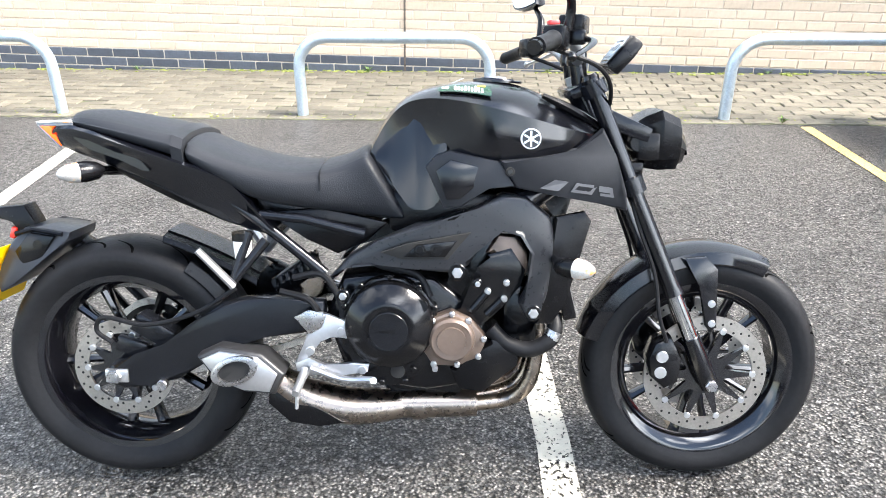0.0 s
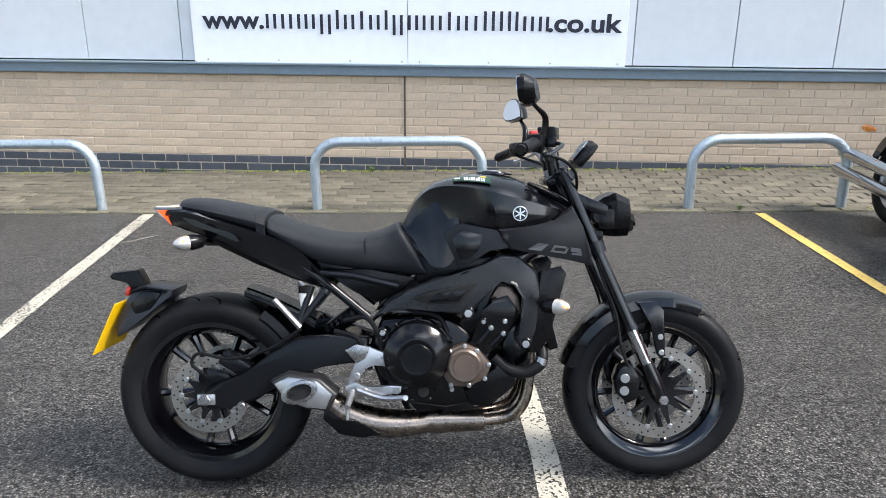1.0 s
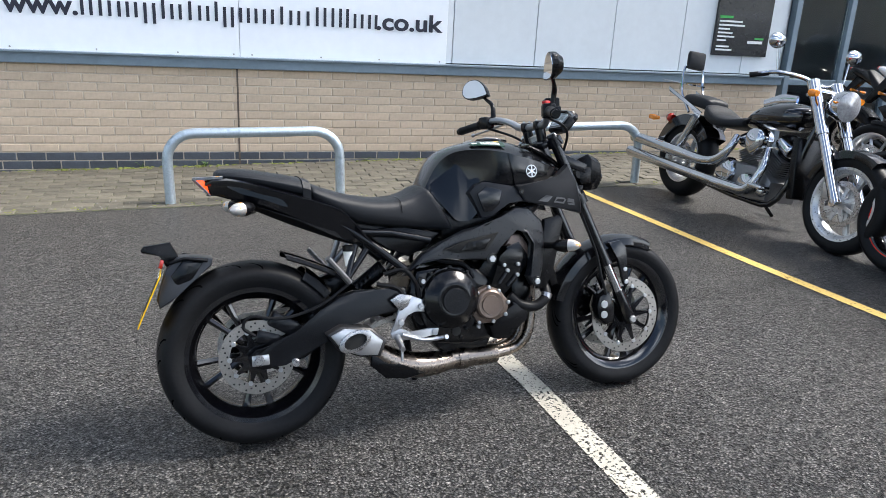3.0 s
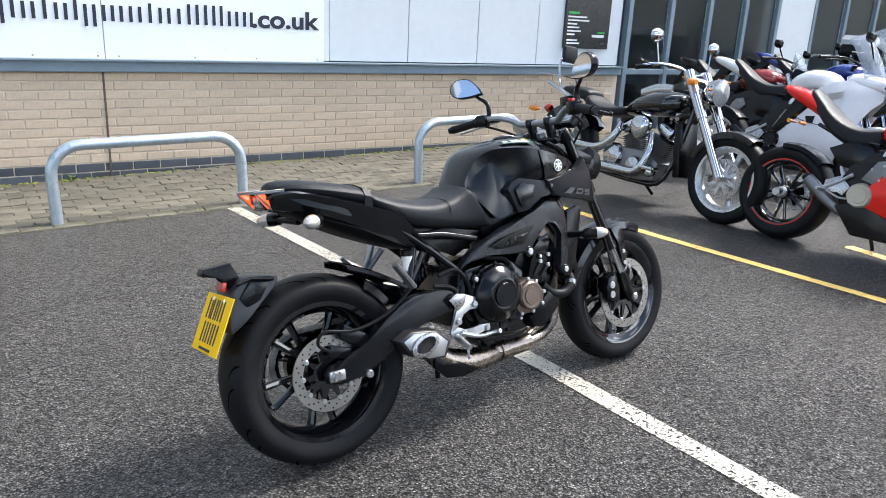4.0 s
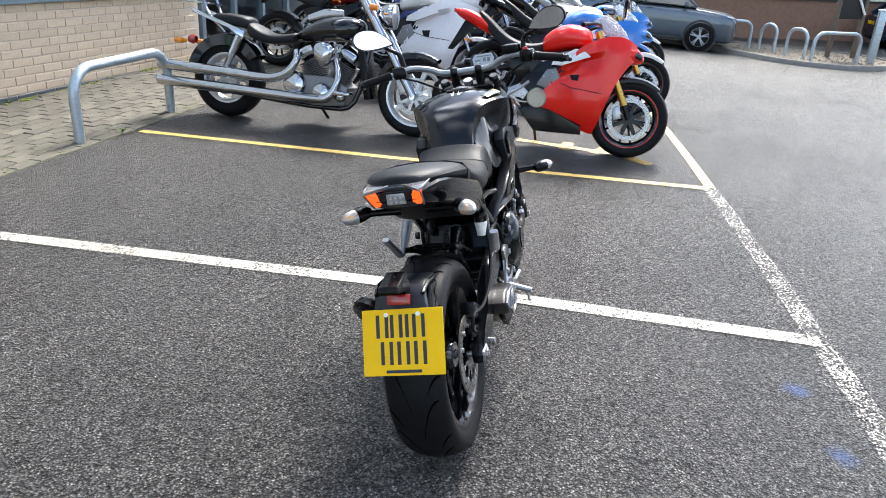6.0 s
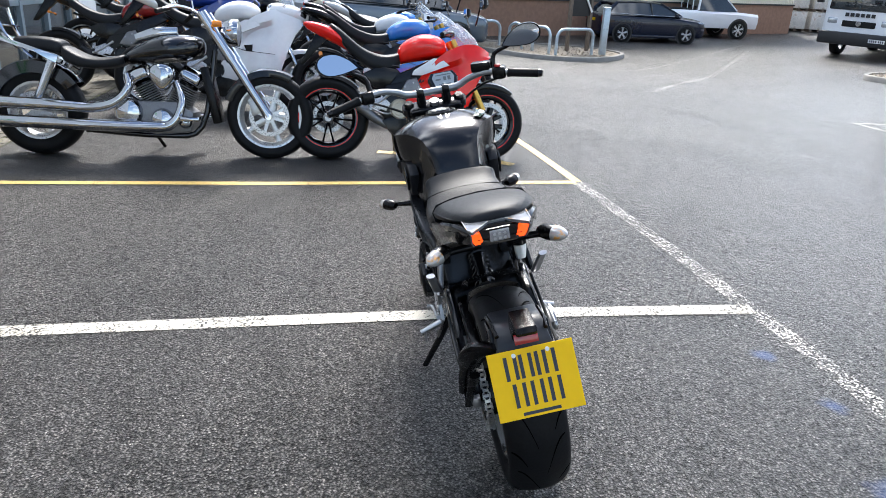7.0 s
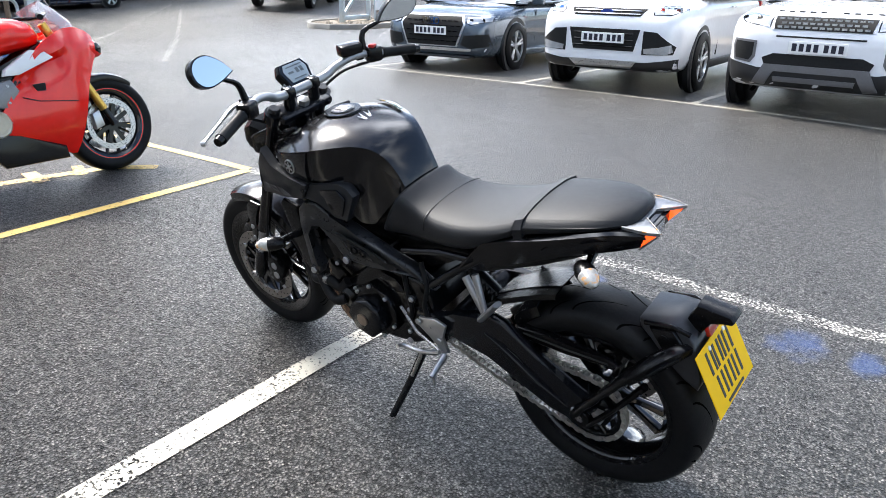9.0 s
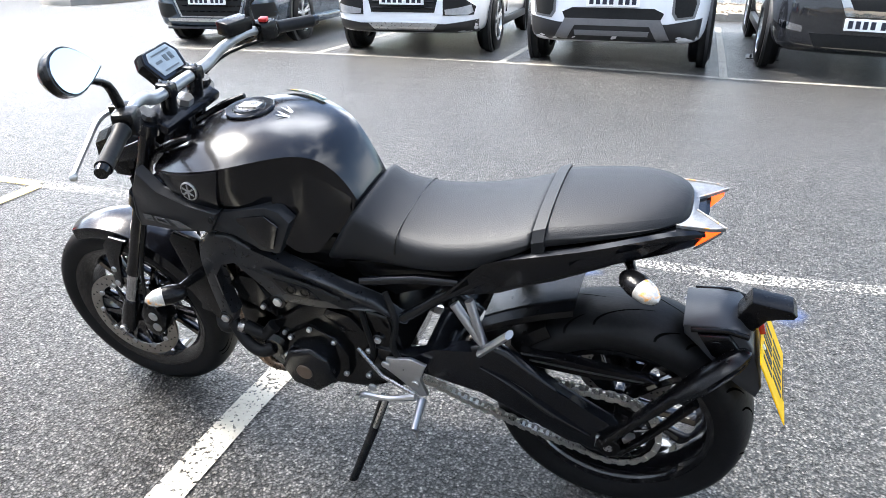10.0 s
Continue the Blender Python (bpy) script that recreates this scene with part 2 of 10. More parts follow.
def asphalt_material():
    """Damp asphalt: dark binder, pale stone chips, wet glossy patches and drier dull ones."""
    m = bpy.data.materials.new("damp asphalt")
    m.use_nodes = True
    nt = m.node_tree
    L, N = nt.links, nt.nodes
    b = N["Principled BSDF"]
    co = N.new("ShaderNodeTexCoord")

    def tex(kind, **kw):
        n = N.new(kind)
        for k, v in kw.items():
            n.inputs[k].default_value = v
        L.new(co.outputs["Object"], n.inputs["Vector"])
        return n

    def span(src, a, b2, c, d):
        n = N.new("ShaderNodeMapRange")
        for k, v in zip(("From Min", "From Max", "To Min", "To Max"), (a, b2, c, d)):
            n.inputs[k].default_value = v
        L.new(src, n.inputs["Value"])
        return n.outputs["Result"]

    chips = tex("ShaderNodeTexVoronoi", Scale=165.0)
    small = tex("ShaderNodeTexVoronoi", Scale=300.0)
    stones = tex("ShaderNodeTexVoronoi", Scale=112.0)
    fine = tex("ShaderNodeTexNoise", Scale=240.0, Detail=3.0)
    mid = tex("ShaderNodeTexNoise", Scale=11.0, Detail=8.0, Roughness=0.7)
    wet = tex("ShaderNodeTexNoise", Scale=0.55, Detail=7.0, Roughness=0.62)
    ramp = N.new("ShaderNodeValToRGB")
    els = ramp.color_ramp.elements
    els[0].position, els[0].color = 0.05, (0.014, 0.0135, 0.0135, 1)
    els[1].position, els[1].color = 0.70, (0.062, 0.0580, 0.0530, 1)
    e = els.new(0.90)
    e.color = (0.110, 0.104, 0.096, 1)
    e = els.new(1.0)
    e.color = (0.150, 0.140, 0.124, 1)
    sep = N.new("ShaderNodeSeparateColor")
    L.new(chips.outputs["Color"], sep.inputs["Color"])
    L.new(sep.outputs["Red"], ramp.inputs["Fac"])
    # drying tracks, drawn out along the way the cars drive, over blotches a hand to a pace wide
    drawn = N.new("ShaderNodeMapping")
    drawn.inputs["Rotation"].default_value = (0, 0, radians(24))
    drawn.inputs["Scale"].default_value = (0.55, 2.1, 1.0)
    L.new(co.outputs["Object"], drawn.inputs["Vector"])
    track = N.new("ShaderNodeTexNoise")
    track.inputs["Scale"].default_value, track.inputs["Detail"].default_value, track.inputs["Roughness"].default_value = 1.3, 9.0, 0.68
    L.new(drawn.outputs["Vector"], track.inputs["Vector"])
    blotch = tex("ShaderNodeTexNoise", Scale=4.5, Detail=10.0, Roughness=0.78)
    clump = tex("ShaderNodeTexNoise", Scale=34.0, Detail=6.0, Roughness=0.72)
    both_wet = N.new("ShaderNodeMath")
    both_wet.operation = "ADD"
    L.new(wet.outputs["Fac"], both_wet.inputs[0])
    L.new(track.outputs["Fac"], both_wet.inputs[1])
    all_wet = N.new("ShaderNodeMath")
    all_wet.operation = "ADD"
    L.new(both_wet.outputs[0], all_wet.inputs[0])
    L.new(span(blotch.outputs["Fac"], 0, 1, -0.25, 1.25), all_wet.inputs[1])
    dry = span(all_wet.outputs[0], 1.30, 1.72, 0.0, 1.0)
    tint = N.new("ShaderNodeMix")
    tint.data_type, tint.blend_type = "RGBA", "MULTIPLY"
    tint.inputs["Factor"].default_value = 1.0
    L.new(ramp.outputs["Color"], tint.inputs["A"])
    L.new(span(mid.outputs["Fac"], 0.3, 0.7, 0.80, 1.55), tint.inputs["B"])
    lift = N.new("ShaderNodeMix")
    lift.data_type, lift.blend_type = "RGBA", "MULTIPLY"
    lift.inputs["Factor"].default_value = 1.0
    L.new(tint.outputs["Result"], lift.inputs["A"])
    L.new(span(dry, 0, 1, 0.88, 1.18), lift.inputs["B"])
    sep2 = N.new("ShaderNodeSeparateColor")
    L.new(small.outputs["Color"], sep2.inputs["Color"])
    grain = N.new("ShaderNodeMix")
    grain.data_type, grain.blend_type = "RGBA", "MULTIPLY"
    grain.inputs["Factor"].default_value = 1.0
    L.new(lift.outputs["Result"], grain.inputs["A"])
    L.new(span(sep2.outputs["Red"], 0, 1, 0.65, 1.35), grain.inputs["B"])
    gaps = N.new("ShaderNodeMix")
    gaps.data_type, gaps.blend_type = "RGBA", "MULTIPLY"
    gaps.inputs["Factor"].default_value = 1.0
    L.new(grain.outputs["Result"], gaps.inputs["A"])
    L.new(span(stones.outputs["Distance"], 0.18, 0.62, 1.72, 0.10), gaps.inputs["B"])
    clumps = N.new("ShaderNodeMix")
    clumps.data_type, clumps.blend_type = "RGBA", "MULTIPLY"
    clumps.inputs["Factor"].default_value = 1.0
    L.new(gaps.outputs["Result"], clumps.inputs["A"])
    L.new(span(clump.outputs["Fac"], 0.36, 0.64, 0.50, 1.68), clumps.inputs["B"])
    shade = clumps.outputs["Result"]
    blot = tex("ShaderNodeTexNoise", Scale=9.0, Detail=5.0)
    # dried blue paint spills: centre and radius in metres
    for cx, cy, r in BLUE_SPILLS:
        d = N.new("ShaderNodeVectorMath")
        d.operation = "DISTANCE"
        L.new(co.outputs["Object"], d.inputs[0])
        d.inputs[1].default_value = (cx, cy, 0)
        wob = N.new("ShaderNodeMath")
        wob.operation = "MULTIPLY_ADD"
        L.new(blot.outputs["Fac"], wob.inputs[0])
        wob.inputs[1].default_value = -1.6 * r
        L.new(d.outputs["Value"], wob.inputs[2])
        mk = N.new("ShaderNodeMix")
        mk.data_type = "RGBA"
        L.new(span(wob.outputs[0], 0.25 * r - 0.8 * r, 0.0, 0.75, 0.0), mk.inputs["Factor"])
        L.new(shade, mk.inputs["A"])
        mk.inputs["B"].default_value = (0.028, 0.062, 0.175, 1)
        shade = mk.outputs["Result"]
    L.new(shade, b.inputs["Base Color"])
    rough = N.new("ShaderNodeMath")
    rough.operation = "ADD"
    L.new(span(dry, 0, 1, 0.30, 0.40), rough.inputs[0])
    L.new(span(fine.outputs["Fac"], 0.3, 0.7, -0.08, 0.1), rough.inputs[1])
    L.new(rough.outputs[0], b.inputs["Roughness"])
    bp = N.new("ShaderNodeBump")
    bp.inputs["Strength"].default_value, bp.inputs["Distance"].default_value = 1.0, 0.0085
    hs = N.new("ShaderNodeMath")
    hs.operation = "SUBTRACT"
    L.new(fine.outputs["Fac"], hs.inputs[0])
    L.new(stones.outputs["Distance"], hs.inputs[1])
    lump = N.new("ShaderNodeMath")
    lump.operation = "MULTIPLY_ADD"
    L.new(clump.outputs["Fac"], lump.inputs[0])
    lump.inputs[1].default_value = 0.8
    L.new(hs.outputs[0], lump.inputs[2])
    L.new(lump.outputs[0], bp.inputs["Height"])
    L.new(bp.outputs["Normal"], b.inputs["Normal"])
    gloss = N.new("ShaderNodeMath")
    gloss.operation = "MULTIPLY"
    L.new(span(stones.outputs["Distance"], 0.25, 0.65, 1.0, 0.55), gloss.inputs[0])
    L.new(span(clump.outputs["Fac"], 0.36, 0.60, 0.35, 1.0), gloss.inputs[1])
    L.new(gloss.outputs[0], b.inputs["Specular IOR Level"])
    return m


def paint_material(name, colour, worn=0.5):
    """Road paint, worn through to the stone in places."""
    m = material(name, colour, 0.55, vary=0.1, scale=5, bump=0.5, bump_scale=200)
    nt = m.node_tree
    b = nt.nodes["Principled BSDF"]
    co = nt.nodes.new("ShaderNodeTexCoord")
    a, c = nt.nodes.new("ShaderNodeTexNoise"), nt.nodes.new("ShaderNodeTexNoise")
    for n, s in ((a, 3.0), (c, 85.0)):
        n.inputs["Scale"].default_value, n.inputs["Detail"].default_value = s, 5.0
        nt.links.new(co.outputs["Object"], n.inputs["Vector"])
    s = nt.nodes.new("ShaderNodeMath")
    s.operation = "MULTIPLY_ADD"
    s.inputs[1].default_value = 0.35
    nt.links.new(a.outputs["Fac"], s.inputs[0])
    nt.links.new(c.outputs["Fac"], s.inputs[2])
    r = nt.nodes.new("ShaderNodeMapRange")
    lo = 0.93 - 0.28 * worn
    r.inputs["From Min"].default_value, r.inputs["From Max"].default_value = lo, lo + 0.06
    nt.links.new(s.outputs[0], r.inputs["Value"])
    # worn places are open to the asphalt below
    bare = nt.nodes.new("ShaderNodeBsdfTransparent")
    mx = nt.nodes.new("ShaderNodeMixShader")
    nt.links.new(r.outputs["Result"], mx.inputs["Fac"])
    nt.links.new(b.outputs["BSDF"], mx.inputs[1])
    nt.links.new(bare.outputs["BSDF"], mx.inputs[2])
    nt.links.new(mx.outputs["Shader"], nt.nodes["Material Output"].inputs["Surface"])
    return m


def glass_material(name, tint=(0.9, 0.95, 1.0), rough=0.02):
    m = bpy.data.materials.new(name)
    m.use_nodes = True
    b = m.node_tree.nodes["Principled BSDF"]
    b.inputs["Base Color"].default_value = (*tint, 1)
    b.inputs["Transmission Weight"].default_value, b.inputs["Roughness"].default_value, b.inputs["IOR"].default_value = 1.0, rough, 1.45
    return m


def mirror_material(name):
    m = bpy.data.materials.new(name)
    m.use_nodes = True
    b = m.node_tree.nodes["Principled BSDF"]
    b.inputs["Base Color"].default_value = (0.78, 0.81, 0.85, 1)
    b.inputs["Metallic"].default_value, b.inputs["Roughness"].default_value = 1.0, 0.03
    return m


def glow_material(name, colour, strength, base=(0.5, 0.02, 0.01)):
    m = material(name, base, 0.2, coat=0.6)
    b = m.node_tree.nodes["Principled BSDF"]
    b.inputs["Emission Color"].default_value = (*colour, 1)
    b.inputs["Emission Strength"].default_value = strength
    return m


BLUE_SPILLS = [(0.225, 0.635, 0.075), (-0.16, 0.545, 0.08), (-0.70, 0.60, 0.17), (-0.96, 0.585, 0.12)]
ASPHALT = asphalt_material()
WHITE_LINE = paint_material("worn white road paint", (0.36, 0.34, 0.285), worn=0.70)
WORN_LINE = paint_material("faded road paint", (0.46, 0.45, 0.41), worn=1.22)
YELLOW_WORN = paint_material("faded yellow road paint", (0.62, 0.42, 0.12), worn=0.75)
YELLOW_LINE = paint_material("worn yellow road paint", (0.64, 0.44, 0.115), worn=0.5)
BRICK = material("buff brick", (0.53, 0.415, 0.30), 0.85, vary=0.10, scale=3, bump=0.5, bump_scale=90, random_tint=0.07)
# yellow fleck in the sign reflection painted on the tank
REFLECTED_YELLOW = material("painted yellow reflection", (0.60, 0.35, 0.02), 0.4)
DARK_BRICK = material("blue-grey engineering brick", (0.055, 0.062, 0.075), 0.6, vary=0.2, scale=5, bump=0.4, bump_scale=80, random_tint=0.25)
MORTAR = material("pale mortar", (0.56, 0.47, 0.37), 0.95, vary=0.15, scale=10, bump=0.6, bump_scale=150)
PAVER = material("weathered paving block", (0.106, 0.094, 0.070), 0.75, vary=0.28, scale=9, bump=0.7, bump_scale=110, random_tint=0.22)
JOINT = material("gritty joint sand", (0.050, 0.048, 0.036), 0.95, vary=0.3, scale=20, bump=0.8, bump_scale=160, second=(0.085, 0.095, 0.030), second_at=(0.46, 0.60))
MOSS = material("yellow-green moss", (0.17, 0.19, 0.04), 0.95, vary=0.35, scale=30, bump=0.9, bump_scale=150)
CLAD = material("pale grey cladding sheet", (0.60, 0.63, 0.65), 0.45, vary=0.04, scale=1.5, spec=0.4)
TRIM = material("slate-blue powder-coated metal", (0.16, 0.21, 0.25), 0.4, vary=0.1, scale=3)
GALV = material("galvanised steel", (0.48, 0.55, 0.60), 0.42, 0.75, vary=0.22, scale=14, bump=0.15, bump_scale=50, second=(0.32, 0.38, 0.42))
SIGN_WHITE = material("white sign board", (0.82, 0.84, 0.87), 0.35, vary=0.03, scale=1.2)
INK = material("dark navy lettering", (0.012, 0.014, 0.028), 0.4, vary=0.1)
SIGN_BLACK = material("black sign board", (0.010, 0.011, 0.012), 0.25, vary=0.2, scale=2, coat=0.3)
SIGN_GREEN = material("green sign paint", (0.03, 0.36, 0.06), 0.4)
PALE_GREY = material("pale lettering and reflection bars", (0.65, 0.66, 0.66), 0.5)
GLASS = glass_material("window glass", (0.75, 0.80, 0.82))
MIRROR = mirror_material("mirror glass")
# vehicle surfaces
SATIN_BLACK = material("satin black paint", (0.002, 0.0022, 0.0034), 0.185, vary=0.1, scale=4, spec=0.42, coat=0.12, rough_vary=0.03)
GLOSS_BLACK = material("gloss black paint", (0.003, 0.003, 0.004), 0.10, vary=0.1, scale=4, coat=0.4, rough_vary=0.03)
MATT_GREY = material("matt dark grey plastic", (0.0045, 0.005, 0.0064), 0.20, spec=0.26, vary=0.12, scale=8, bump=0.08, bump_scale=300)
PLASTIC = material("black plastic", (0.003, 0.003, 0.0035), 0.24, spec=0.2, vary=0.18, scale=10, bump=0.12, bump_scale=260)
VINYL = material("black seat vinyl", (0.0105, 0.0115, 0.0138), 0.47, spec=0.22, vary=0.1, scale=9, bump=0.25, bump_scale=420, rough_vary=0.07)
RUBBER = material("tyre rubber", (0.0076, 0.0078, 0.0086), 0.45, spec=0.12, vary=0.25, scale=9, bump=0.12, bump_scale=120)
GROOVE = material("tread groove", (0.0012, 0.0012, 0.0012), 0.95, spec=0.02)
FRAME_BLACK = material("satin black cast aluminium", (0.0042, 0.0047, 0.0064), 0.17, 0.0, spec=0.32, vary=0.12, scale=10, bump=0.06, bump_scale=300)
CASE_BLACK = material("black engine paint", (0.0025, 0.0026, 0.0032), 0.17, 0.0, spec=0.32, vary=0.15, scale=9, bump=0.08, bump_scale=200)
BRONZE = material("bronze painted cover", (0.135, 0.100, 0.080), 0.36, 0.6, vary=0.12, scale=10)
ALU = material("cast aluminium", (0.46, 0.465, 0.475), 0.30, 0.9, vary=0.05, scale=14, rough_vary=0.03)
STEEL = material("brushed steel", (0.40, 0.39, 0.39), 0.28, 1.0, vary=0.08, scale=18, rough_vary=0.05)
CHROME = material("chrome", (0.50, 0.51, 0.53), 0.05, 1.0, vary=0.04, rough_vary=0.03)
CRANK_ALLOY = material("dull cast alloy bracket", (0.30, 0.30, 0.31), 0.38, 0.8, vary=0.12, scale=14)
HEAT_STEEL = material("heat-tinted exhaust steel", (0.24, 0.205, 0.175), 0.28, 1.0, vary=0.12, scale=5, second=(0.16, 0.10, 0.07), second_at=(0.48, 0.72))
GOLD = material("gold anodised metal", (0.60, 0.36, 0.08), 0.3, 0.9)
BLACK_HOLE = material("dark recess", (0.004, 0.004, 0.004), 0.9)
LENS = material("clear indicator lens", (0.42, 0.41, 0.39), 0.12, 0.35, coat=0.8, vary=0.3, scale=60, second=(0.75, 0.36, 0.10), second_at=(0.56, 0.66))
RED_LENS = material("red lens", (0.35, 0.015, 0.008), 0.15, coat=0.8)
PLATE_YELLOW = material("yellow reflective plate", (0.88, 0.52, 0.002), 0.45, spec=0.2, vary=0.03)
PLATE_WHITE = material("white reflective plate", (0.80, 0.80, 0.78), 0.35, vary=0.03)

# ---- ground ----
def ease(t):
    t = min(1.0, max(0.0, t))
    return t * t * (3 - 2 * t)


def ground_z(x, y):
    """The car park lies level round the bays and falls away to the yard."""
    s = 0.87 * x - 0.5 * y
    z = 0.0
    if s > 2.0:
        z = -0.05 * (s - 3.0) if s > 4.0 else -0.0125 * (s - 2.0) ** 2
        if s > 22.0:
            z = -0.95 - 0.1 * (1 - math.exp(-(s - 22.0) / 2.0))
    dip = 0.30 * ease((x - 9.0) / 9.0) * ease((y + 10.5) / 6.0)
    return max(z - dip, -1.06)


def on_ground(x, y, turn=0.0, lift=0.0):
    """A pose on the ground with x along the heading, tilted as the ground is."""
    e = 0.4
    n = Vector((ground_z(x - e, y) - ground_z(x + e, y), ground_z(x, y - e) - ground_z(x, y + e), 2 * e)).normalized()
    f = Vector((math.cos(radians(turn)), math.sin(radians(turn)), 0))
    f = (f - n * f.dot(n)).normalized()
    m = Matrix((f, n.cross(f), n)).transposed().to_4x4()
    m.translation = (x, y, ground_z(x, y) + lift)
    return m


def ground_sheet():
    xs = sorted(set([round(v, 3) for v in np.arange(-12, 34.1, 0.5)] + [-400, -150, -60, -25, 45, 70, 120, 250, 400]))
    ys = sorted(set([round(v, 3) for v in np.arange(-26, 12.1, 0.5)] + [-400, -150, -60, -35, 25, 60, 150, 400]))
    bm = bmesh.new()
    g = [[bm.verts.new((x, y, ground_z(min(max(x, -12), 34), min(max(y, -26), 12)))) for x in xs] for y in ys]
    for a, b in zip(g, g[1:]):
        for i in range(len(xs) - 1):
            bm.faces.new((a[i], a[i + 1], b[i + 1], b[i]))
    return tagged(finish(bm, "ground", ASPHALT), "damp dark asphalt of a sloping car park", "ground", kind="structure")


ground_sheet()


def road_line(name, pts, width, mat, label, lift=0.004):
    """A painted strip along pts, laid on the ground."""
    bm = bmesh.new()
    rows = []
    for (x0, y0), (x1, y1) in zip(pts, pts[1:]):
        d = Vector((x1 - x0, y1 - y0))
        n = max(2, int(d.length / 0.25))
        s = Vector((-d.y, d.x)).normalized() * width / 2
        for k in range(n + 1):
            x, y = x0 + d.x * k / n, y0 + d.y * k / n
            w = 1 + 0.04 * noise.noise((x * 7, y * 7, 1))
            rows.append([bm.verts.new((x + q * s.x * w, y + q * s.y * w, ground_z(x + q * s.x, y + q * s.y) + lift)) for q in (-1, 1)])
    for a, b in zip(rows, rows[1:]):
        bm.faces.new((a[0], a[1], b[1], b[0]))
    return tagged(finish(bm, name, mat, smooth=False), label, "road marking", kind="structure")


road_line("trim_bay_line", [(-2.155, 5.11), (-2.02, 3.55), (-1.70, 0.11)], 0.095, WHITE_LINE, "worn white painted bay line on damp asphalt")
road_line("trim_bay_line", [(0.305, 5.15), (0.410, 4.15), (0.530, 2.85), (0.610, 1.95), (0.672, 0.46)], 0.095, WHITE_LINE, "worn white painted bay line under the black motorcycle")
road_line("trim_bay_line", [(2.475, 5.09), (2.60, 3.05), (2.80, 0.78)], 0.072, YELLOW_LINE, "worn yellow painted bay line on damp asphalt")
road_line("trim_bay_end_line", [(-6.0, -0.72), (-1.41, 0.185), (-0.80, 0.325), (0.20, 0.40), (0.66, 0.46), (1.45, 0.565), (2.82, 0.765)], 0.10, WORN_LINE, "faded white painted line across the bay ends", 0.003)
road_line("trim_bay_end_line", [(2.82, 0.765), (9.5, 1.70)], 0.072, YELLOW_LINE, "worn yellow line across the bay ends", 0.003)
# worn yellow marks on the asphalt beside the red bike
for a, b, w in (((3.25, 1.18), (3.44, 1.40), 0.10), ((3.44, 1.38), (3.56, 2.26), 0.085), ((3.40, 1.86), (3.66, 1.84), 0.09), ((3.62, 1.55), (3.40, 1.62), 0.07)):
    road_line("trim_ground_mark", [a, b], w, YELLOW_WORN, "worn yellow marking on the asphalt by the red bike", 0.005)
# the row of car bays opposite
road_line("trim_scratch", [(-2.03, 4.37), (-1.85, 4.56)], 0.012, WHITE_LINE, "short pale scratch on the asphalt")
BAY = [(8.6, -3.95), (6.69, -4.06), (4.12, -4.27), (1.82, -4.30), (-0.475, -4.44), (-3.2, -5.0), (-6.5, -5.65)]
road_line("trim_car_bay_line", BAY[1:], 0.08, WHITE_LINE, "white painted line along the car bays")
for (x, y), (dx, dy) in zip(BAY[1:], ((0.30, -4.6), (0.30, -4.6), (0.3, -4.7), (0.3, -4.8), (0.3, -4.8), (0.3, -4.8))):
    road_line("trim_car_bay_line", [(x, y), (x + dx, y + dy)], 0.08, WHITE_LINE, "white painted divider between the car bays")
for pts in ([(9.0, -2.2), (24.0, -11.5)], [(13.0, -1.6), (26.0, -12.4)]):
    road_line("trim_road_line", pts, 0.10, WORN_LINE, "faded white line across the yard")

# ---- the showroom building: local x along the front, y into it, z up ----
TILT = radians(1.38)
HOUSE = Matrix.Translation((0, 6.538, 0.020)) @ Matrix.Rotation(TILT, 4, "Y")
DARK_TOP, SILL_TOP, EAVES = 0.128, 0.985, 6.2
LEFT, RIGHT = -9.0, 5.70


def house(name, bm, mat, label, category="wall", kind="structure", smooth=False):
    ob = finish(bm, name, mat, None, smooth)
    ob.matrix_world = HOUSE
    return tagged(ob, label, category, kind=kind)


wall_front = house("wall_front", box(((LEFT + RIGHT) / 2, 0.156, 0.24), (RIGHT - LEFT, 0.30, 1.28)), MORTAR, "buff brick wall with pale mortar over a dark brick plinth")
sill = house("trim_sill", add_box(box(((LEFT + RIGHT) / 2, -0.005, 0.93), (RIGHT - LEFT, 0.10, 0.10), bevel=0.008), ((LEFT + RIGHT) / 2, -0.035, 0.975), (RIGHT - LEFT, 0.10, 0.018), bevel=0.004), TRIM, "slate-blue metal sill along the brick wall", "sill")
JOINTS = [LEFT, -6.7, -5.8, -4.95, -4.07, -3.22, -2.34, -1.62, -0.75, -0.02, 0.87, 1.75, 2.635, 3.515, 4.36, 5.17, RIGHT]
clad = house("wall_cladding", box(((LEFT + RIGHT) / 2, 0.22, (SILL_TOP + EAVES) / 2), (RIGHT - LEFT, 0.30, EAVES - SILL_TOP)), BLACK_HOLE, "pale grey metal cladding above the brickwork")
for a, b in zip(JOINTS, JOINTS[1:]):
    bm = box(((a + b) / 2, 0.055, (SILL_TOP + EAVES) / 2 + 0.002), (b - a - 0.007, 0.04, EAVES - SILL_TOP - 0.01), bevel=0.004)
    ob = part("panel", bm, CLAD, clad, smooth=False)
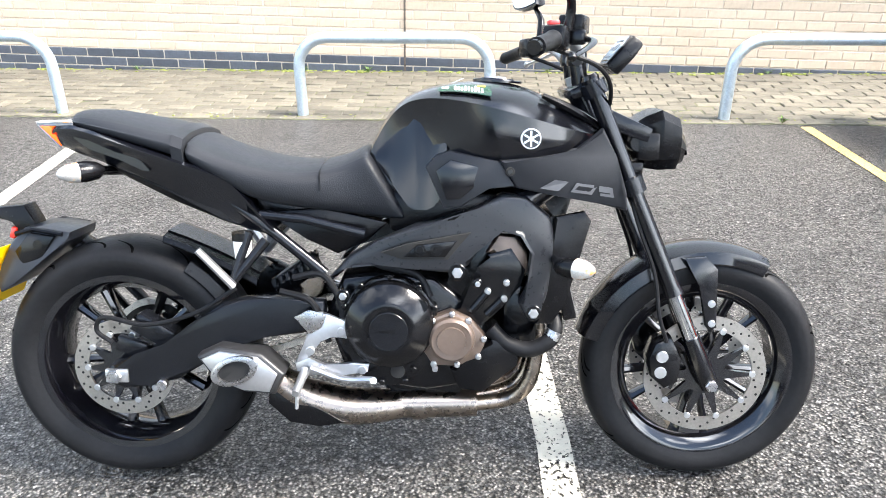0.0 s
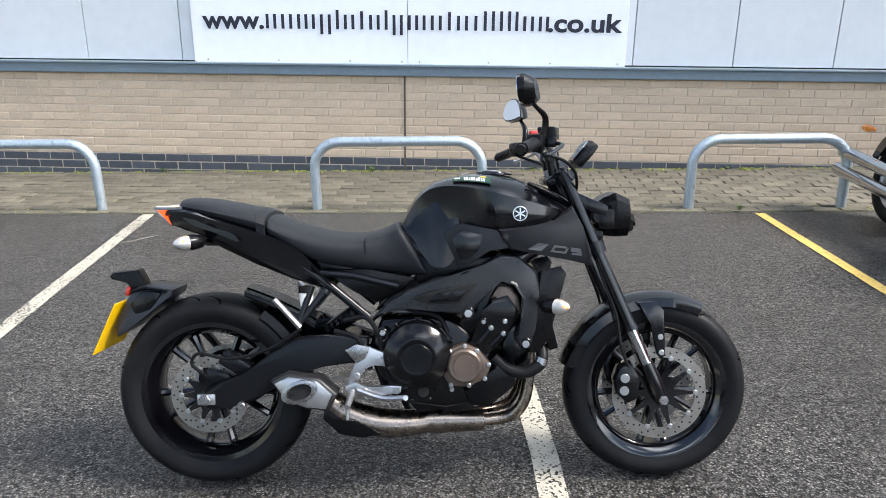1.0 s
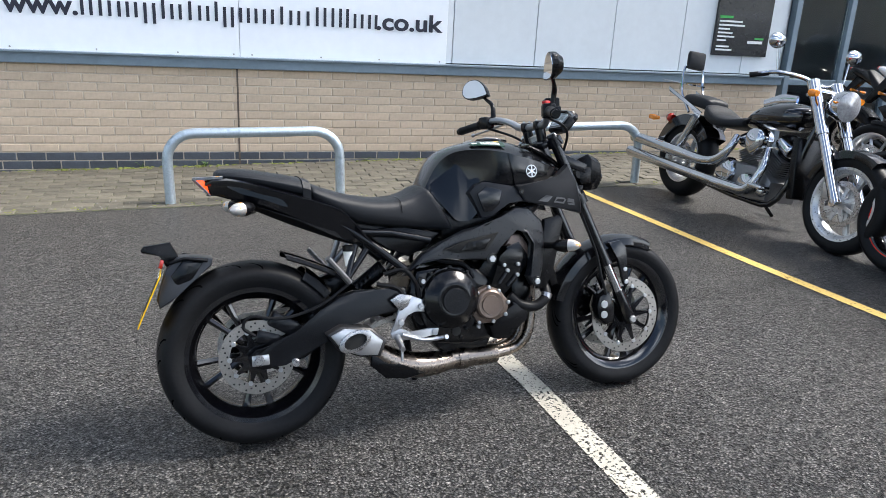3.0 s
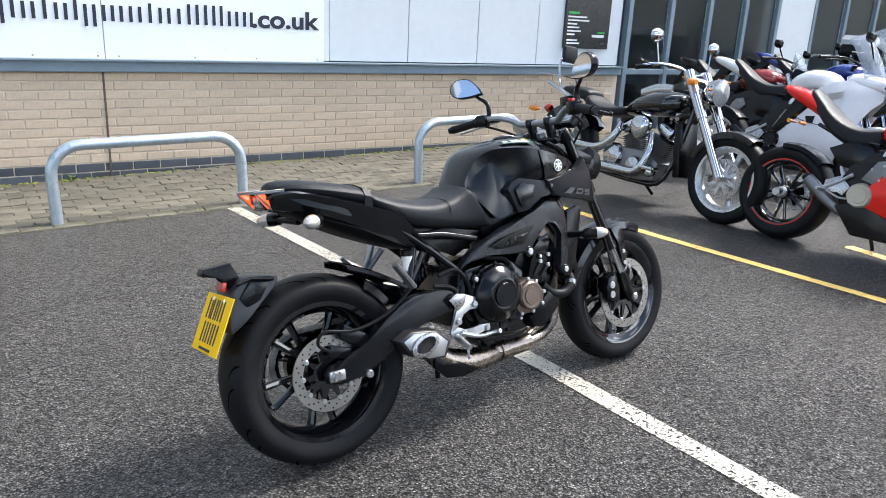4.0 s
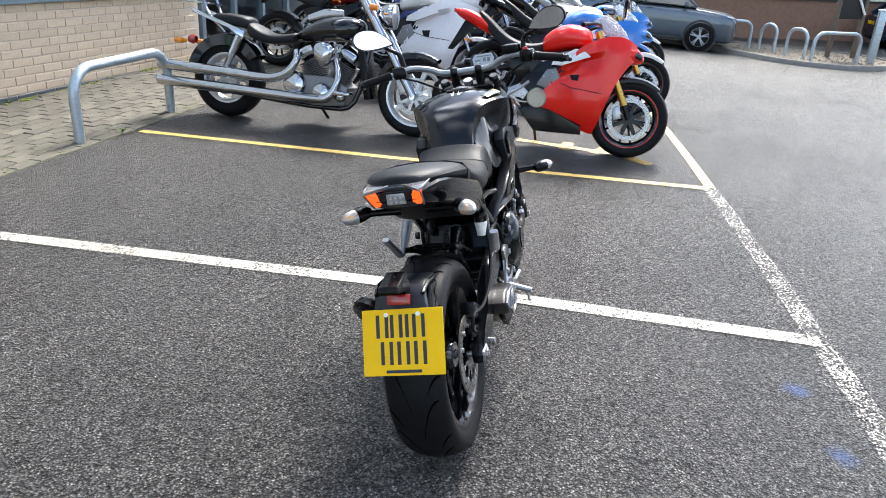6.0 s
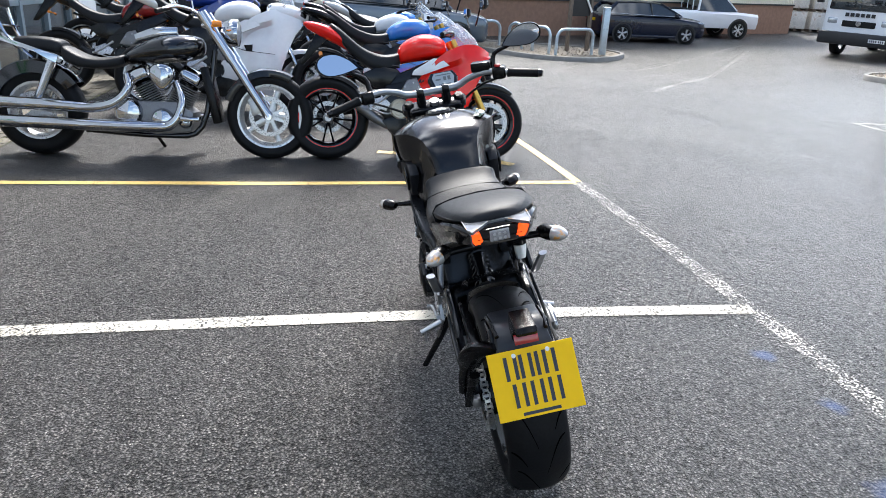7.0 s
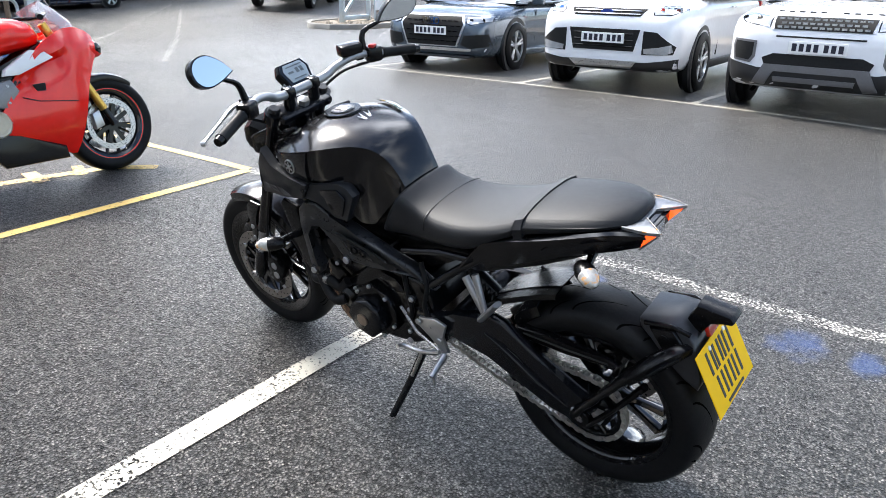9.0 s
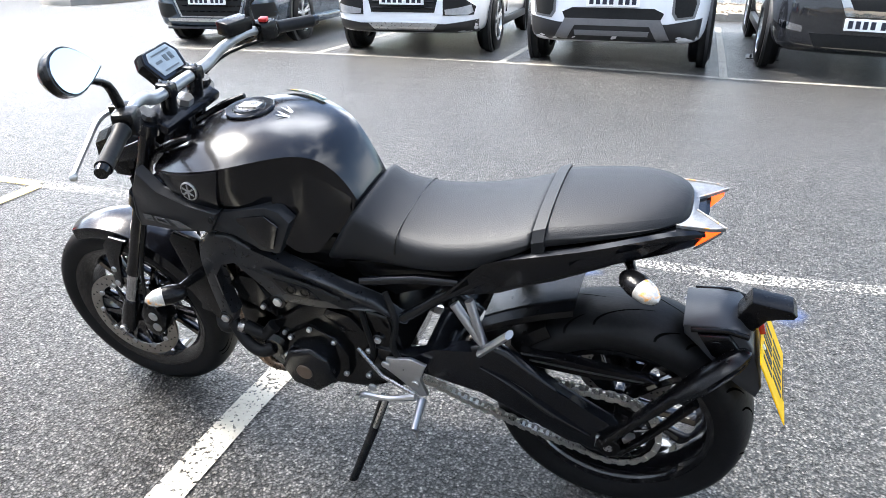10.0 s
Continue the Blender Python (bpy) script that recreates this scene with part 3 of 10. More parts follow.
# right of the wall the glazed shopfront
shell = bmesh.new()
add_box(shell, (2.5, 9.0, 2.5), (24.0, 0.3, 7.6))
add_box(shell, (LEFT + 0.15, 4.6, 2.5), (0.3, 8.6, 7.6))
add_box(shell, (13.9, 4.6, 2.5), (0.3, 8.6, 7.6))
house("wall_back", shell, CLAD, "pale grey outer walls of the showroom")
house("ceiling", box((2.4, 4.6, EAVES + 0.1), (23.3, 9.6, 0.2)), CLAD, "flat roof of the showroom", "ceiling")
house("floor", box((9.8, 4.4, -0.02), (8.0, 8.4, 0.30)), material("grey showroom floor", (0.16, 0.16, 0.16), 0.4), "grey showroom floor behind the glass", "floor")
house("wall_partition", box((5.9, 4.6, 3.0), (0.2, 8.5, 6.0)), CLAD, "inner showroom wall")
house("wall_pier", add_box(box((9.37, 0.15, 3.6), (0.86, 0.28, 5.2)), (9.37, 0.1, 0.45), (0.80, 0.3, 1.2)), CLAD, "pale clad pier between the shopfront windows")
house("wall_pier_brick", box((9.37, 0.02, 0.42), (0.90, 0.10, 1.06)), BRICK, "buff brick foot of the clad pier")
house("wall_end_pier", box((13.2, 0.15, 3.1), (1.3, 0.28, 6.4)), CLAD, "pale clad pier at the end of the front")


def shopfront(name, x0, x1, cols, label):
    ob = thing(name, label, "window", HOUSE, kind="structure")
    top, h0 = 3.4, -0.05
    bars = [h0, 0.92, 2.30, top]
    xs = np.linspace(x0, x1, cols + 1)
    for x in xs:
        part("window_frame", box((x, 0.05, (h0 + top) / 2), (0.075, 0.10, top - h0), bevel=0.006), TRIM, ob, smooth=False)
    for z in bars:
        for a, b in zip(xs, xs[1:]):
            part("window_frame", box(((a + b) / 2, 0.05, z), (b - a - 0.077, 0.085, 0.07), bevel=0.006), TRIM, ob, smooth=False)
    for a, b in zip(xs, xs[1:]):
        for c, d in zip(bars, bars[1:]):
            p = part("pane", box(((a + b) / 2, 0.06, (c + d) / 2), (b - a - 0.08, 0.012, d - c - 0.075)), GLASS, ob, smooth=False)
            p.visible_shadow = False
    return ob


shopfront("window_1", 5.82, 8.90, 4, "tall slate-framed shopfront window with dark glass")
shopfront("window_2", 9.84, 12.52, 3, "slate-framed glazed entrance of the showroom")
house("wall_over_window", box((9.2, 0.15, 4.8), (6.9, 0.25, 2.76)), CLAD, "pale cladding above the shopfront")
poster = house("poster", box((10.5, 0.75, 1.75), (0.8, 0.02, 1.3)), material("red poster", (0.45, 0.03, 0.02), 0.5), "red poster behind the shopfront glass", "poster", "")

# the long sign board on the cladding
sign = thing("sign_board", "long white sign board with dark navy lettering on the cladding", "sign", HOUSE)
for x0, x1 in ((-2.214, -0.268), (-0.263, 1.676)):
    part("panel", box(((x0 + x1) / 2, 0.014, 1.329), (x1 - x0, 0.03, 0.706), bevel=0.003), SIGN_WHITE, sign, smooth=False)


def lettering(name, text, x, z, size, y, mat, parent, width):
    c = bpy.data.curves.new(name, "FONT")
    c.body, c.size, c.extrude, c.fill_mode, c.offset = text, size, 0.001, "BOTH", 0.006
    ob = new(name, c)
    data = bpy.data.meshes.new_from_object(ob.evaluated_get(bpy.context.evaluated_depsgraph_get()))
    xs = [v.co.x for v in data.vertices]
    k = width / (max(xs) - min(xs))
    data.transform(pose(x, y, z, 90, 0, 0) @ Matrix.Diagonal((k, 1, 1, 1)) @ Matrix.Translation((-min(xs), 0, 0)))
    bpy.data.objects.remove(ob)
    data.materials.append(mat)
    made = new(name, data)
    made.parent = parent
    return made


lettering("lettering", "www.", -2.112, 1.280, 0.215, -0.006, INK, sign, 0.555)
lettering("lettering", ".co.uk", 0.975, 1.280, 0.215, -0.006, INK, sign, 0.655)
# the trader's name: one plain bar a letter, by its width, foot and head
x = -1.545
for w, lo, hi in ((0.112, 0, 0.125), (0.118, 0, 0.125), (0.178, 0, 0.125), (0.118, -0.045, 0.125), (0.045, 0, 0.165), (0.112, 0, 0.125), (0.062, 0, 0.155), (0.112, 0, 0.125), (0.045, 0, 0.165), (0.108, -0.045, 0.125),
                  (0.178, 0, 0.125), (0.118, 0, 0.125), (0.062, 0, 0.155), (0.118, 0, 0.125), (0.066, 0, 0.125), (0.118, 0, 0.165), (0.045, 0, 0.165), (0.108, 0, 0.165), (0.112, 0, 0.125), (0.104, 0, 0.125)):
    for q in ((0.5,) if w < 0.07 else (0.2, 0.8) if w < 0.15 else (0.13, 0.5, 0.87)):
        part("letter_bar", box((x + w * q, -0.0065, 1.280 + (lo + hi) / 2), (0.026, 0.003, hi - lo)), INK, sign, smooth=False)
    x += w + 0.0262
for x in (-2.09, -1.44, -0.79, -0.32, -0.16, 0.46, 1.01, 1.61):
    for z in (1.005, 1.652):
        part("screw", disc((x, -0.001, z), 0.008, -0.003, "y", 8), STEEL, sign)

logo = thing("roof_logo", "rounded green painted sign shapes above the white board", "sign", HOUSE)
for x, r in ((-0.21, 0.42), (0.93, 0.30)):
    part("stroke", revolve([(-0.004, r), (0.030, r), (0.030, r - 0.07), (-0.004, r - 0.07)], (x, 0.0, 1.785 + r), "y", 40), SIGN_GREEN, logo, smooth=False)

info = thing("info_sign", "black upright sign board with small pale writing on the cladding", "sign", HOUSE @ Matrix.Translation((-0.118, 0, -0.011)))
part("board", box((5.225, 0.018, 1.595), (0.72, 0.035, 0.80), bevel=0.004), SIGN_BLACK, info, smooth=False)
for c, size, tilt in (((5.10, -0.0015, 1.87), (0.16, 0.003, 0.05), -18), ((5.02, -0.0015, 1.90), (0.10, 0.003, 0.03), 12), ((4.98, -0.002, 1.60), (0.17, 0.003, 0.026), 0), ((5.45, -0.002, 1.385), (0.12, 0.003, 0.02), 0)):
    part("green_shape", box(c, size, turned("Y", tilt)), SIGN_GREEN, info, smooth=False)
for z, w in ((1.555, 0.30), (1.515, 0.34), (1.475, 0.15), (1.435, 0.19), (1.395, 0.22), (1.355, 0.12), (1.29, 0.17), (1.255, 0.21)):
    part("writing_bar", box((4.895 + w / 2, -0.0015, z), (w, 0.003, 0.018)), PALE_GREY, info, smooth=False)
for z, w in ((1.91, 0.30), (1.86, 0.28)):
    part("writing_bar", box((5.23 + w / 2, -0.0015, z), (w, 0.003, 0.034)), PALE_GREY, info, smooth=False)
part("writing_bar", box((5.40, -0.0015, 1.345), (0.2, 0.003, 0.03)), PALE_GREY, info, smooth=False)

# ---- paving strip along the wall ----
PAVE_Y0 = 5.16


def pave_z(x, y):
    return 0.006 + 0.028 * ease((y - PAVE_Y0) / 1.3) + min(0, ground_z(x, y))


bm = bmesh.new()
rows = [[bm.verts.new((x, y, pave_z(x, y) - 0.004)) for y in (PAVE_Y0 - 0.02, 5.6, 6.0, 6.60)] for x in np.arange(-9, 13.6, 0.5)]
for a, b in zip(rows, rows[1:]):
    for i in range(3):
        bm.faces.new((a[i], a[i + 1], b[i + 1], b[i]))
pavement = tagged(finish(bm, "pavement", JOINT), "weathered brown block paving strip along the wall", "pavement", kind="structure")

# ---- galvanised cycle racks ----
def rack(x0, x1, y, h, r=0.038, z0=0.0, bend=0.20, label="galvanised steel hoop rail on the paving edge", group="galvanised hoop rails", m=None):
    ob = thing("hoop_rail", label, "rail", m, group=group)
    pts = [(x0, y, z0 - 0.05), (x0, y, z0 + h - bend)]
    for a in np.linspace(0, math.pi / 2, 8)[1:]:
        pts.append((x0 + bend * (1 - math.cos(a)), y, z0 + h - bend + bend * math.sin(a)))
    pts += [(x0 + x1 - p[0], p[1], p[2]) for p in reversed(pts)]
    part("hoop", tube(pts, r, 16), GALV, ob)
    return ob


for x0, x1 in ((-3.85, -2.59), (-0.866, 0.420), (1.995, 3.132)):
    rack(x0, x1, 5.252, 0.53)

# ---- wheels for every bike ----
def round_section(width, r_rim, r_out, n=7):
    """Half section of a motorcycle tyre as (offset, radius), from bead to bead."""
    h = r_out - r_rim
    side = [(-0.40 * width, r_rim), (-0.47 * width, r_rim + 0.25 * h), (-0.50 * width, r_rim + 0.48 * h)]
    crown = [(-0.49 * width * math.cos(a), r_rim + 0.56 * h + 0.44 * h * math.sin(a)) for a in np.linspace(0.12, math.pi / 2, n)]
    half = side + crown
    return half + [(-o, r) for o, r in reversed(half[:-1])]


def make_wheel(parent, c, r_out, width, r_rim, rim_mat, spokes=10, twin=True, disc_mat=None, discs=(), tread=0, stripe=None, thick=0.013, spoke_depth=0.018, tread_sign=1, star_carrier=True):
    """A wheel under parent: tyre, rim with spokes, brake discs. discs: (offset, radius)."""
    w = new("wheel")
    w.parent = parent
    w.location = c
    o = (0, 0, 0)
    sec = round_section(width, r_rim, r_out)
    inner = [(0.36 * width, r_rim - 0.002), (-0.36 * width, r_rim - 0.002)]
    part("tyre", revolve(sec + inner, o, "y", 72), RUBBER, w)
    a, b = 0.40 * width, 0.32 * width
    rim = revolve([(-a - 0.004, r_rim + 0.006), (-a + 0.004, r_rim + 0.006), (-b, r_rim - 0.012), (-b * 0.5, r_rim - 0.024), (b * 0.5, r_rim - 0.024), (b, r_rim - 0.012), (a - 0.004, r_rim + 0.006), (a + 0.004, r_rim + 0.006),
                   (a + 0.002, r_rim - 0.010), (b * 0.7, r_rim - 0.034), (-b * 0.7, r_rim - 0.034), (-a - 0.002, r_rim - 0.010)], o, "y", 72)
    part("rim", rim, rim_mat, w)
    hub = revolve([(-0.055, 0.016), (-0.055, 0.040), (-0.03, 0.050), (0.03, 0.050), (0.055, 0.040), (0.055, 0.016)], o, "y", 28)
    part("hub", hub, rim_mat, w)
    for k in range(spokes):
        ang = 2 * math.pi * k / spokes
        if twin:
            ang += (0.10 if k % 2 else -0.10)
        a0 = ang + (0.10 if (twin and k % 2) else (-0.10 if twin else 0.0))
        p0 = Vector((math.cos(a0), 0, math.sin(a0))) * 0.042
        p1 = Vector((math.cos(ang), 0, math.sin(ang))) * (r_rim - 0.028)
        sp = tube([p0, p0.lerp(p1, 0.5), p1], [thick * 1.25, thick * 0.85, thick * 1.05], 8, flat=spoke_depth / thick, up=(p1 - p0).cross(Vector((0, 1, 0))))
        part("spoke", sp, rim_mat, w)
    if stripe:
        for s in (-1, 1):
            part("rim_stripe", revolve([(s * (a + 0.005), r_rim + 0.004), (s * (a + 0.005), r_rim - 0.001), (s * (a + 0.003), r_rim - 0.001), (s * (a + 0.003), r_rim + 0.004)], o, "y", 64), stripe, w)
    for off, rd in discs:
        d = new("brake_disc")
        d.parent = w
        part("ring", revolve([(off - 0.0025, rd), (off + 0.0025, rd), (off + 0.0025, rd - 0.034), (off - 0.0025, rd - 0.034)], o, "y", 64), disc_mat or STEEL, d, angle=25)
        holes = bmesh.new()
        for k in range(48):
            q = 2 * math.pi * k / 48
            rr = rd - (0.009, 0.018, 0.027)[k % 3]
            for s in (-1, 1):
                add_disc(holes, (rr * math.cos(q), off + s * 0.0022, rr * math.sin(q)), 0.0033, s * 0.0008, "y", 6, 0)
        tagged(part("drilling", holes, BLACK_HOLE, d, smooth=False), kind="stuff")
        star = []
        if not star_carrier:
            arms = [((0.045 if i % 4 in (0, 1) else rd - 0.034) * math.cos(2 * math.pi * i / 32), (0.045 if i % 4 in (0, 1) else rd - 0.034) * math.sin(2 * math.pi * i / 32)) for i in range(32)]
            part("carrier", plate(arms, off - 0.004, off + 0.004, 0.0), rim_mat if rim_mat is not GLOSS_BLACK else CASE_BLACK, d)
            continue
        for k in range(20):
            q = math.pi * k / 10
            for dq, rr in ((-0.08, 0.050), (0.08, 0.050)) if k % 2 else ((-0.028, rd - 0.036), (0.028, rd - 0.036)):
                star.append((rr * math.cos(q + dq), rr * math.sin(q + dq)))
        part("carrier", plate(star, off - 0.005, off + 0.001 if off > 0 else off + 0.005, 0.0), rim_mat, d)
        key = "bobbin_right" if off < 0 else "bobbin_left"
        if key not in bpy.data.meshes:
            tmp = part("bobbin", disc((0, 0, 0), 0.008, -0.007 if off < 0 else 0.007, "y", 10), ALU, d)
            tmp.data.name = key
            bpy.data.objects.remove(tmp)
        for k in range(10):
            q = 2 * math.pi * k / 10
            ob = new("bobbin", bpy.data.meshes[key])
            ob.parent = d
            ob.location = ((rd - 0.034) * math.cos(q), off, (rd - 0.034) * math.sin(q))
    if tread:
        # curved sipes that sweep from the crown to the shoulder
        bm = bmesh.new()
        crown = [(q, r) for q, r in sec if r > r_rim + 0.5 * (r_out - r_rim)]
        offs, rads = [q for q, _ in crown], [r for _, r in crown]
        for k in range(tread):
            for s in (-1, 1):
                base = 2 * math.pi * (k + (0.5 if s > 0 else 0)) / tread
                for start, end, bow, lead in ((0.10, 0.80, 0.42, 0.0), (0.50, 0.92, 0.16, 0.20)):
                    strip = []
                    for u in np.linspace(0, 1, 8):
                        q = s * width * 0.49 * (start + (end - start) * u)
                        r = np.interp(q, offs, rads) + 0.0007
                        ang = base + lead + tread_sign * bow * (1 - (1 - u) ** 2)
                        half = 0.0030 / r_out * (0.35 + 0.65 * math.sin(math.pi * (0.12 + 0.8 * u)))
                        strip.append([bm.verts.new((r * math.cos(ang + h), q, r * math.sin(ang + h))) for h in (-half * 1.6, half * 1.6)])
                    for i in range(7):
                        bm.faces.new((strip[i][0], strip[i][1], strip[i + 1][1], strip[i + 1][0]))
        tagged(part("tread_pattern", bm, GROOVE, w, smooth=False), kind="stuff")
    return w


# ---- the black naked motorcycle ----
BIKE = pose(-0.463, 1.81, 0.0, -12.5, 0, 2.5)
bike = thing("motorcycle", "satin black naked motorcycle leaning on its side stand", "motorcycle", BIKE)
RW, FW = Vector((-0.005, 0, 0.312)), Vector((1.42, 0, 0.293))
DISC_STEEL = material("worn brake disc steel", (0.32, 0.30, 0.275), 0.32, 0.9, vary=0.15, scale=20)
make_wheel(bike, RW, 0.312, 0.182, 0.222, GLOSS_BLACK, 10, True, DISC_STEEL, ((-0.098, 0.1225),), tread=9, tread_sign=-1)
make_wheel(bike, FW, 0.296, 0.122, 0.219, GLOSS_BLACK, 10, True, DISC_STEEL, ((-0.077, 0.149), (0.077, 0.149)), tread=9, thick=0.011)


def both(name, fn, mat, parent=bike, label="", **kw):
    """The same part on the right and the left of the bike."""
    for s in (-1, 1):
        part(name, fn(s), mat, parent, label, **kw)


def bolt_row(pts, r, y, h, mat=ALU, parent=bike, name="bolt"):
    for x, z in pts:
        bm = disc((x, y, z), r, h, "y", 12, 0.3)
        s = 1 if h > 0 else -1
        add_disc(bm, (x, y + h, z), r * 0.5, s * 0.0006, "y", 6, 0)
        part(name, bm, mat, parent)


SCOOP_GREY = material("matt charcoal plastic", (0.013, 0.014, 0.0165), 0.38, spec=0.22, vary=0.1, scale=8, bump=0.06, bump_scale=300)

# tank: a broad humped shell with a sharp shoulder, hollowed at the knees
TANK_X = [0.592, 0.625, 0.66, 0.70, 0.75, 0.80, 0.85, 0.90, 0.975, 1.045, 1.10, 1.14]
TOP_Z = [0.818, 0.885, 0.938, 0.970, 0.985, 0.995, 1.001, 1.003, 0.990, 0.955, 0.910, 0.886]
EDGE = [(0.050, 0.812), (0.054, 0.880), (0.062, 0.932), (0.076, 0.964), (0.094, 0.978), (0.112, 0.986), (0.124, 0.988), (0.128, 0.985), (0.120, 0.969), (0.106, 0.938), (0.085, 0.902), (0.07, 0.882)]
CREST = [(0.078, 0.795), (0.078, 0.866), (0.088, 0.922), (0.108, 0.954), (0.134, 0.961), (0.166, 0.958), (0.190, 0.950), (0.198, 0.938), (0.190, 0.918), (0.168, 0.897), (0.138, 0.882), (0.105, 0.874)]
SIDE = [(0.098, 0.752), (0.086, 0.790), (0.084, 0.830), (0.092, 0.866), (0.114, 0.884), (0.152, 0.888), (0.188, 0.886), (0.199, 0.880), (0.191, 0.868), (0.170, 0.862), (0.137, 0.862), (0.105, 0.864)]
LOW = [(0.112, 0.70), (0.112, 0.705), (0.116, 0.715), (0.122, 0.725), (0.134, 0.740), (0.150, 0.755), (0.164, 0.770), (0.172, 0.785), (0.172, 0.80), (0.155, 0.818), (0.125, 0.838), (0.10, 0.855)]
tank_secs = [(x, [(0, t), e, c, d, l, (0, l[1] - 0.02)]) for x, t, e, c, d, l in zip(TANK_X, TOP_Z, EDGE, CREST, SIDE, LOW)]
tank_bm = half_loft(tank_secs)
ncol = len(tank_secs[0][1]) * 2 - 2
tank = part("fuel_tank", tank_bm, SATIN_BLACK, bike, "satin black fuel tank with a sharp shoulder line")
subdivided(tank, 3)
data = tank.data
att = data.attributes.get("crease_edge") or data.attributes.new("crease_edge", "FLOAT", "EDGE")
for e in data.edges:
    a, b = e.vertices
    ia, ib = a % ncol, b % ncol
    if a // ncol != b // ncol and ia == ib and ia in (2, ncol - 2):
        att.data[e.index].value = 1.0
    elif a // ncol != b // ncol and ia == ib and ia in (1, ncol - 1):
        att.data[e.index].value = 0.12

cap = part("fuel_cap", add_revolve(disc((0, 0, 0), 0.058, 0.006, "z", 40, 0.3), [(0.006, 0.026), (0.006, 0.040), (0.009, 0.038), (0.009, 0.028)], (0, 0, 0), "z", 40), SATIN_BLACK, bike, "black round filler cap with a brushed inner plate")
cap.matrix_local = pose(0.905, 0, 0.9925, 0, 4, 0)
part("cap_plate", add_box(disc((0, 0, 0.006), 0.036, 0.003, "z", 32), (-0.005, 0, 0.010), (0.05, 0.03, 0.006), bevel=0.002), STEEL, cap)
# small bright tail-shaped mark
for s in (-1, 1):
    m = part("tank_mark", moved(plate([(0, 0), (0.05, 0.022), (0.035, 0.010), (0.055, 0.006)], 0, 0.001, 0), Matrix.Translation((0.775, s * 0.004, 0.981)) @ turned("Y", -22) @ Matrix(((1, 0, 0, 0), (0, 0, s, 0), (0, 1 * s, 0, 0), (0, 0, 0, 1)))), ALU, bike, smooth=False)

# nose panels of the tank, proud of its sides, that carry the badges
def tank_y(x, z):
    """Half width of the tank's flank at a place on it."""
    at = lambda rows, i: float(np.interp(x, TANK_X, [r[i] for r in rows]))
    (y0, z0), (y1, z1), (y2, z2) = [(at(r, 0), at(r, 1)) for r in (CREST, SIDE, LOW)]
    return float(np.interp(z, [z2, z1, z0], [y2, y1, y0]))


def nose_panel(s):
    rows = []
    for q in np.linspace(0, 1, 14).tolist():
        face = []
        for u in np.linspace(0, 1, 6).tolist():
            x = (0.908 - 0.028 * u) * (1 - q) + (1.088 + 0.030 * u) * q
            lo = float(np.interp(x, [0.88, 0.956, 1.065, 1.12], [0.826, 0.832, 0.846, 0.868]))
            hi = float(np.interp(x, TANK_X, [c[1] for c in CREST])) - 0.004
            z = lo + (hi - lo) * u
            face.append((x, s * (tank_y(x, z) + 0.004), z))
        rows.append(face + [(px, py - s * 0.012, pz) for px, py, pz in reversed(face)])
    return loft(rows)


both("nose_panel", nose_panel, SATIN_BLACK, angle=50)


def knee_facet(s):
    """A flat bevelled facet over the hollow of the tank's flank."""
    rows = []
    for x in np.linspace(0.626, 0.788, 12).tolist():
        hi = float(np.interp(x, [0.626, 0.718, 0.788], [0.846, 0.918, 0.862]))
        lo = float(np.interp(x, [0.626, 0.705, 0.745, 0.772, 0.788], [0.815, 0.712, 0.712, 0.730, 0.835]))
        y1, y0 = tank_y(x, hi) + 0.001, tank_y(x, lo) + 0.010
        face = [(x, s * (y0 + (y1 - y0) * u + 0.003 * math.sin(math.pi * u)), lo + (hi - lo) * u) for u in (0.0, 0.06, 0.3, 0.6, 0.94, 1.0)]
        rows.append(face + [(px, py - s * 0.014, pz) for px, py, pz in reversed(face)])
    return loft(rows)


both("knee_facet", knee_facet, SATIN_BLACK, label="bevelled knee facet of the tank", angle=30)


def tank_patch(x0, x1, p0, p1, lift, s=-1, n=8):
    """A thin strip lying on the tank between its top edge (0) and its shoulder (1)."""
    rows = []
    for x in np.linspace(x0, x1, n).tolist():
        ey, ez, cy, cz = [float(np.interp(x, TANK_X, [r[i] for r in q])) for q in (EDGE, CREST) for i in (0, 1)]
        face = []
        for p in np.linspace(p0, p1, 5).tolist():
            bow = 0.006 * 4 * p * (1 - p)
            face.append((x, s * (ey + (cy - ey) * p), ez + (cz - ez) * p + bow + lift))
        rows.append(face + [(px, py, pz - 0.002) for px, py, pz in reversed(face)])
    return loft(rows)


# the green sign's reflection in the tank, painted as thin coloured strips
REFLECTED_GREEN = material("painted green reflection", (0.004, 0.040, 0.014), 0.25, coat=0.4, vary=0.2, scale=30)
part("sticker", tank_patch(0.770, 0.885, 0.10, 0.62, 0.0015), REFLECTED_GREEN, bike, "painted reflection of the green sign with pale bars", smooth=True)
for k in range(9):
    part("sticker_bar", tank_patch(0.805 + k * 0.0072, 0.8095 + k * 0.0072, 0.26 + 0.05 * (k % 3), 0.56, 0.0024, n=2), PALE_GREY, bike, smooth=False)
part("sticker_patch", tank_patch(0.855, 0.872, 0.14, 0.24, 0.0024, n=2), REFLECTED_YELLOW, bike, smooth=False)
part("sticker_patch", tank_patch(0.777, 0.792, 0.30, 0.44, 0.0024, n=2), PALE_GREY, bike, smooth=False)


def badge(s):
    bm = disc((0, 0, 0), 0.0225, s * 0.004, "y", 36, 0.3)
    return bm


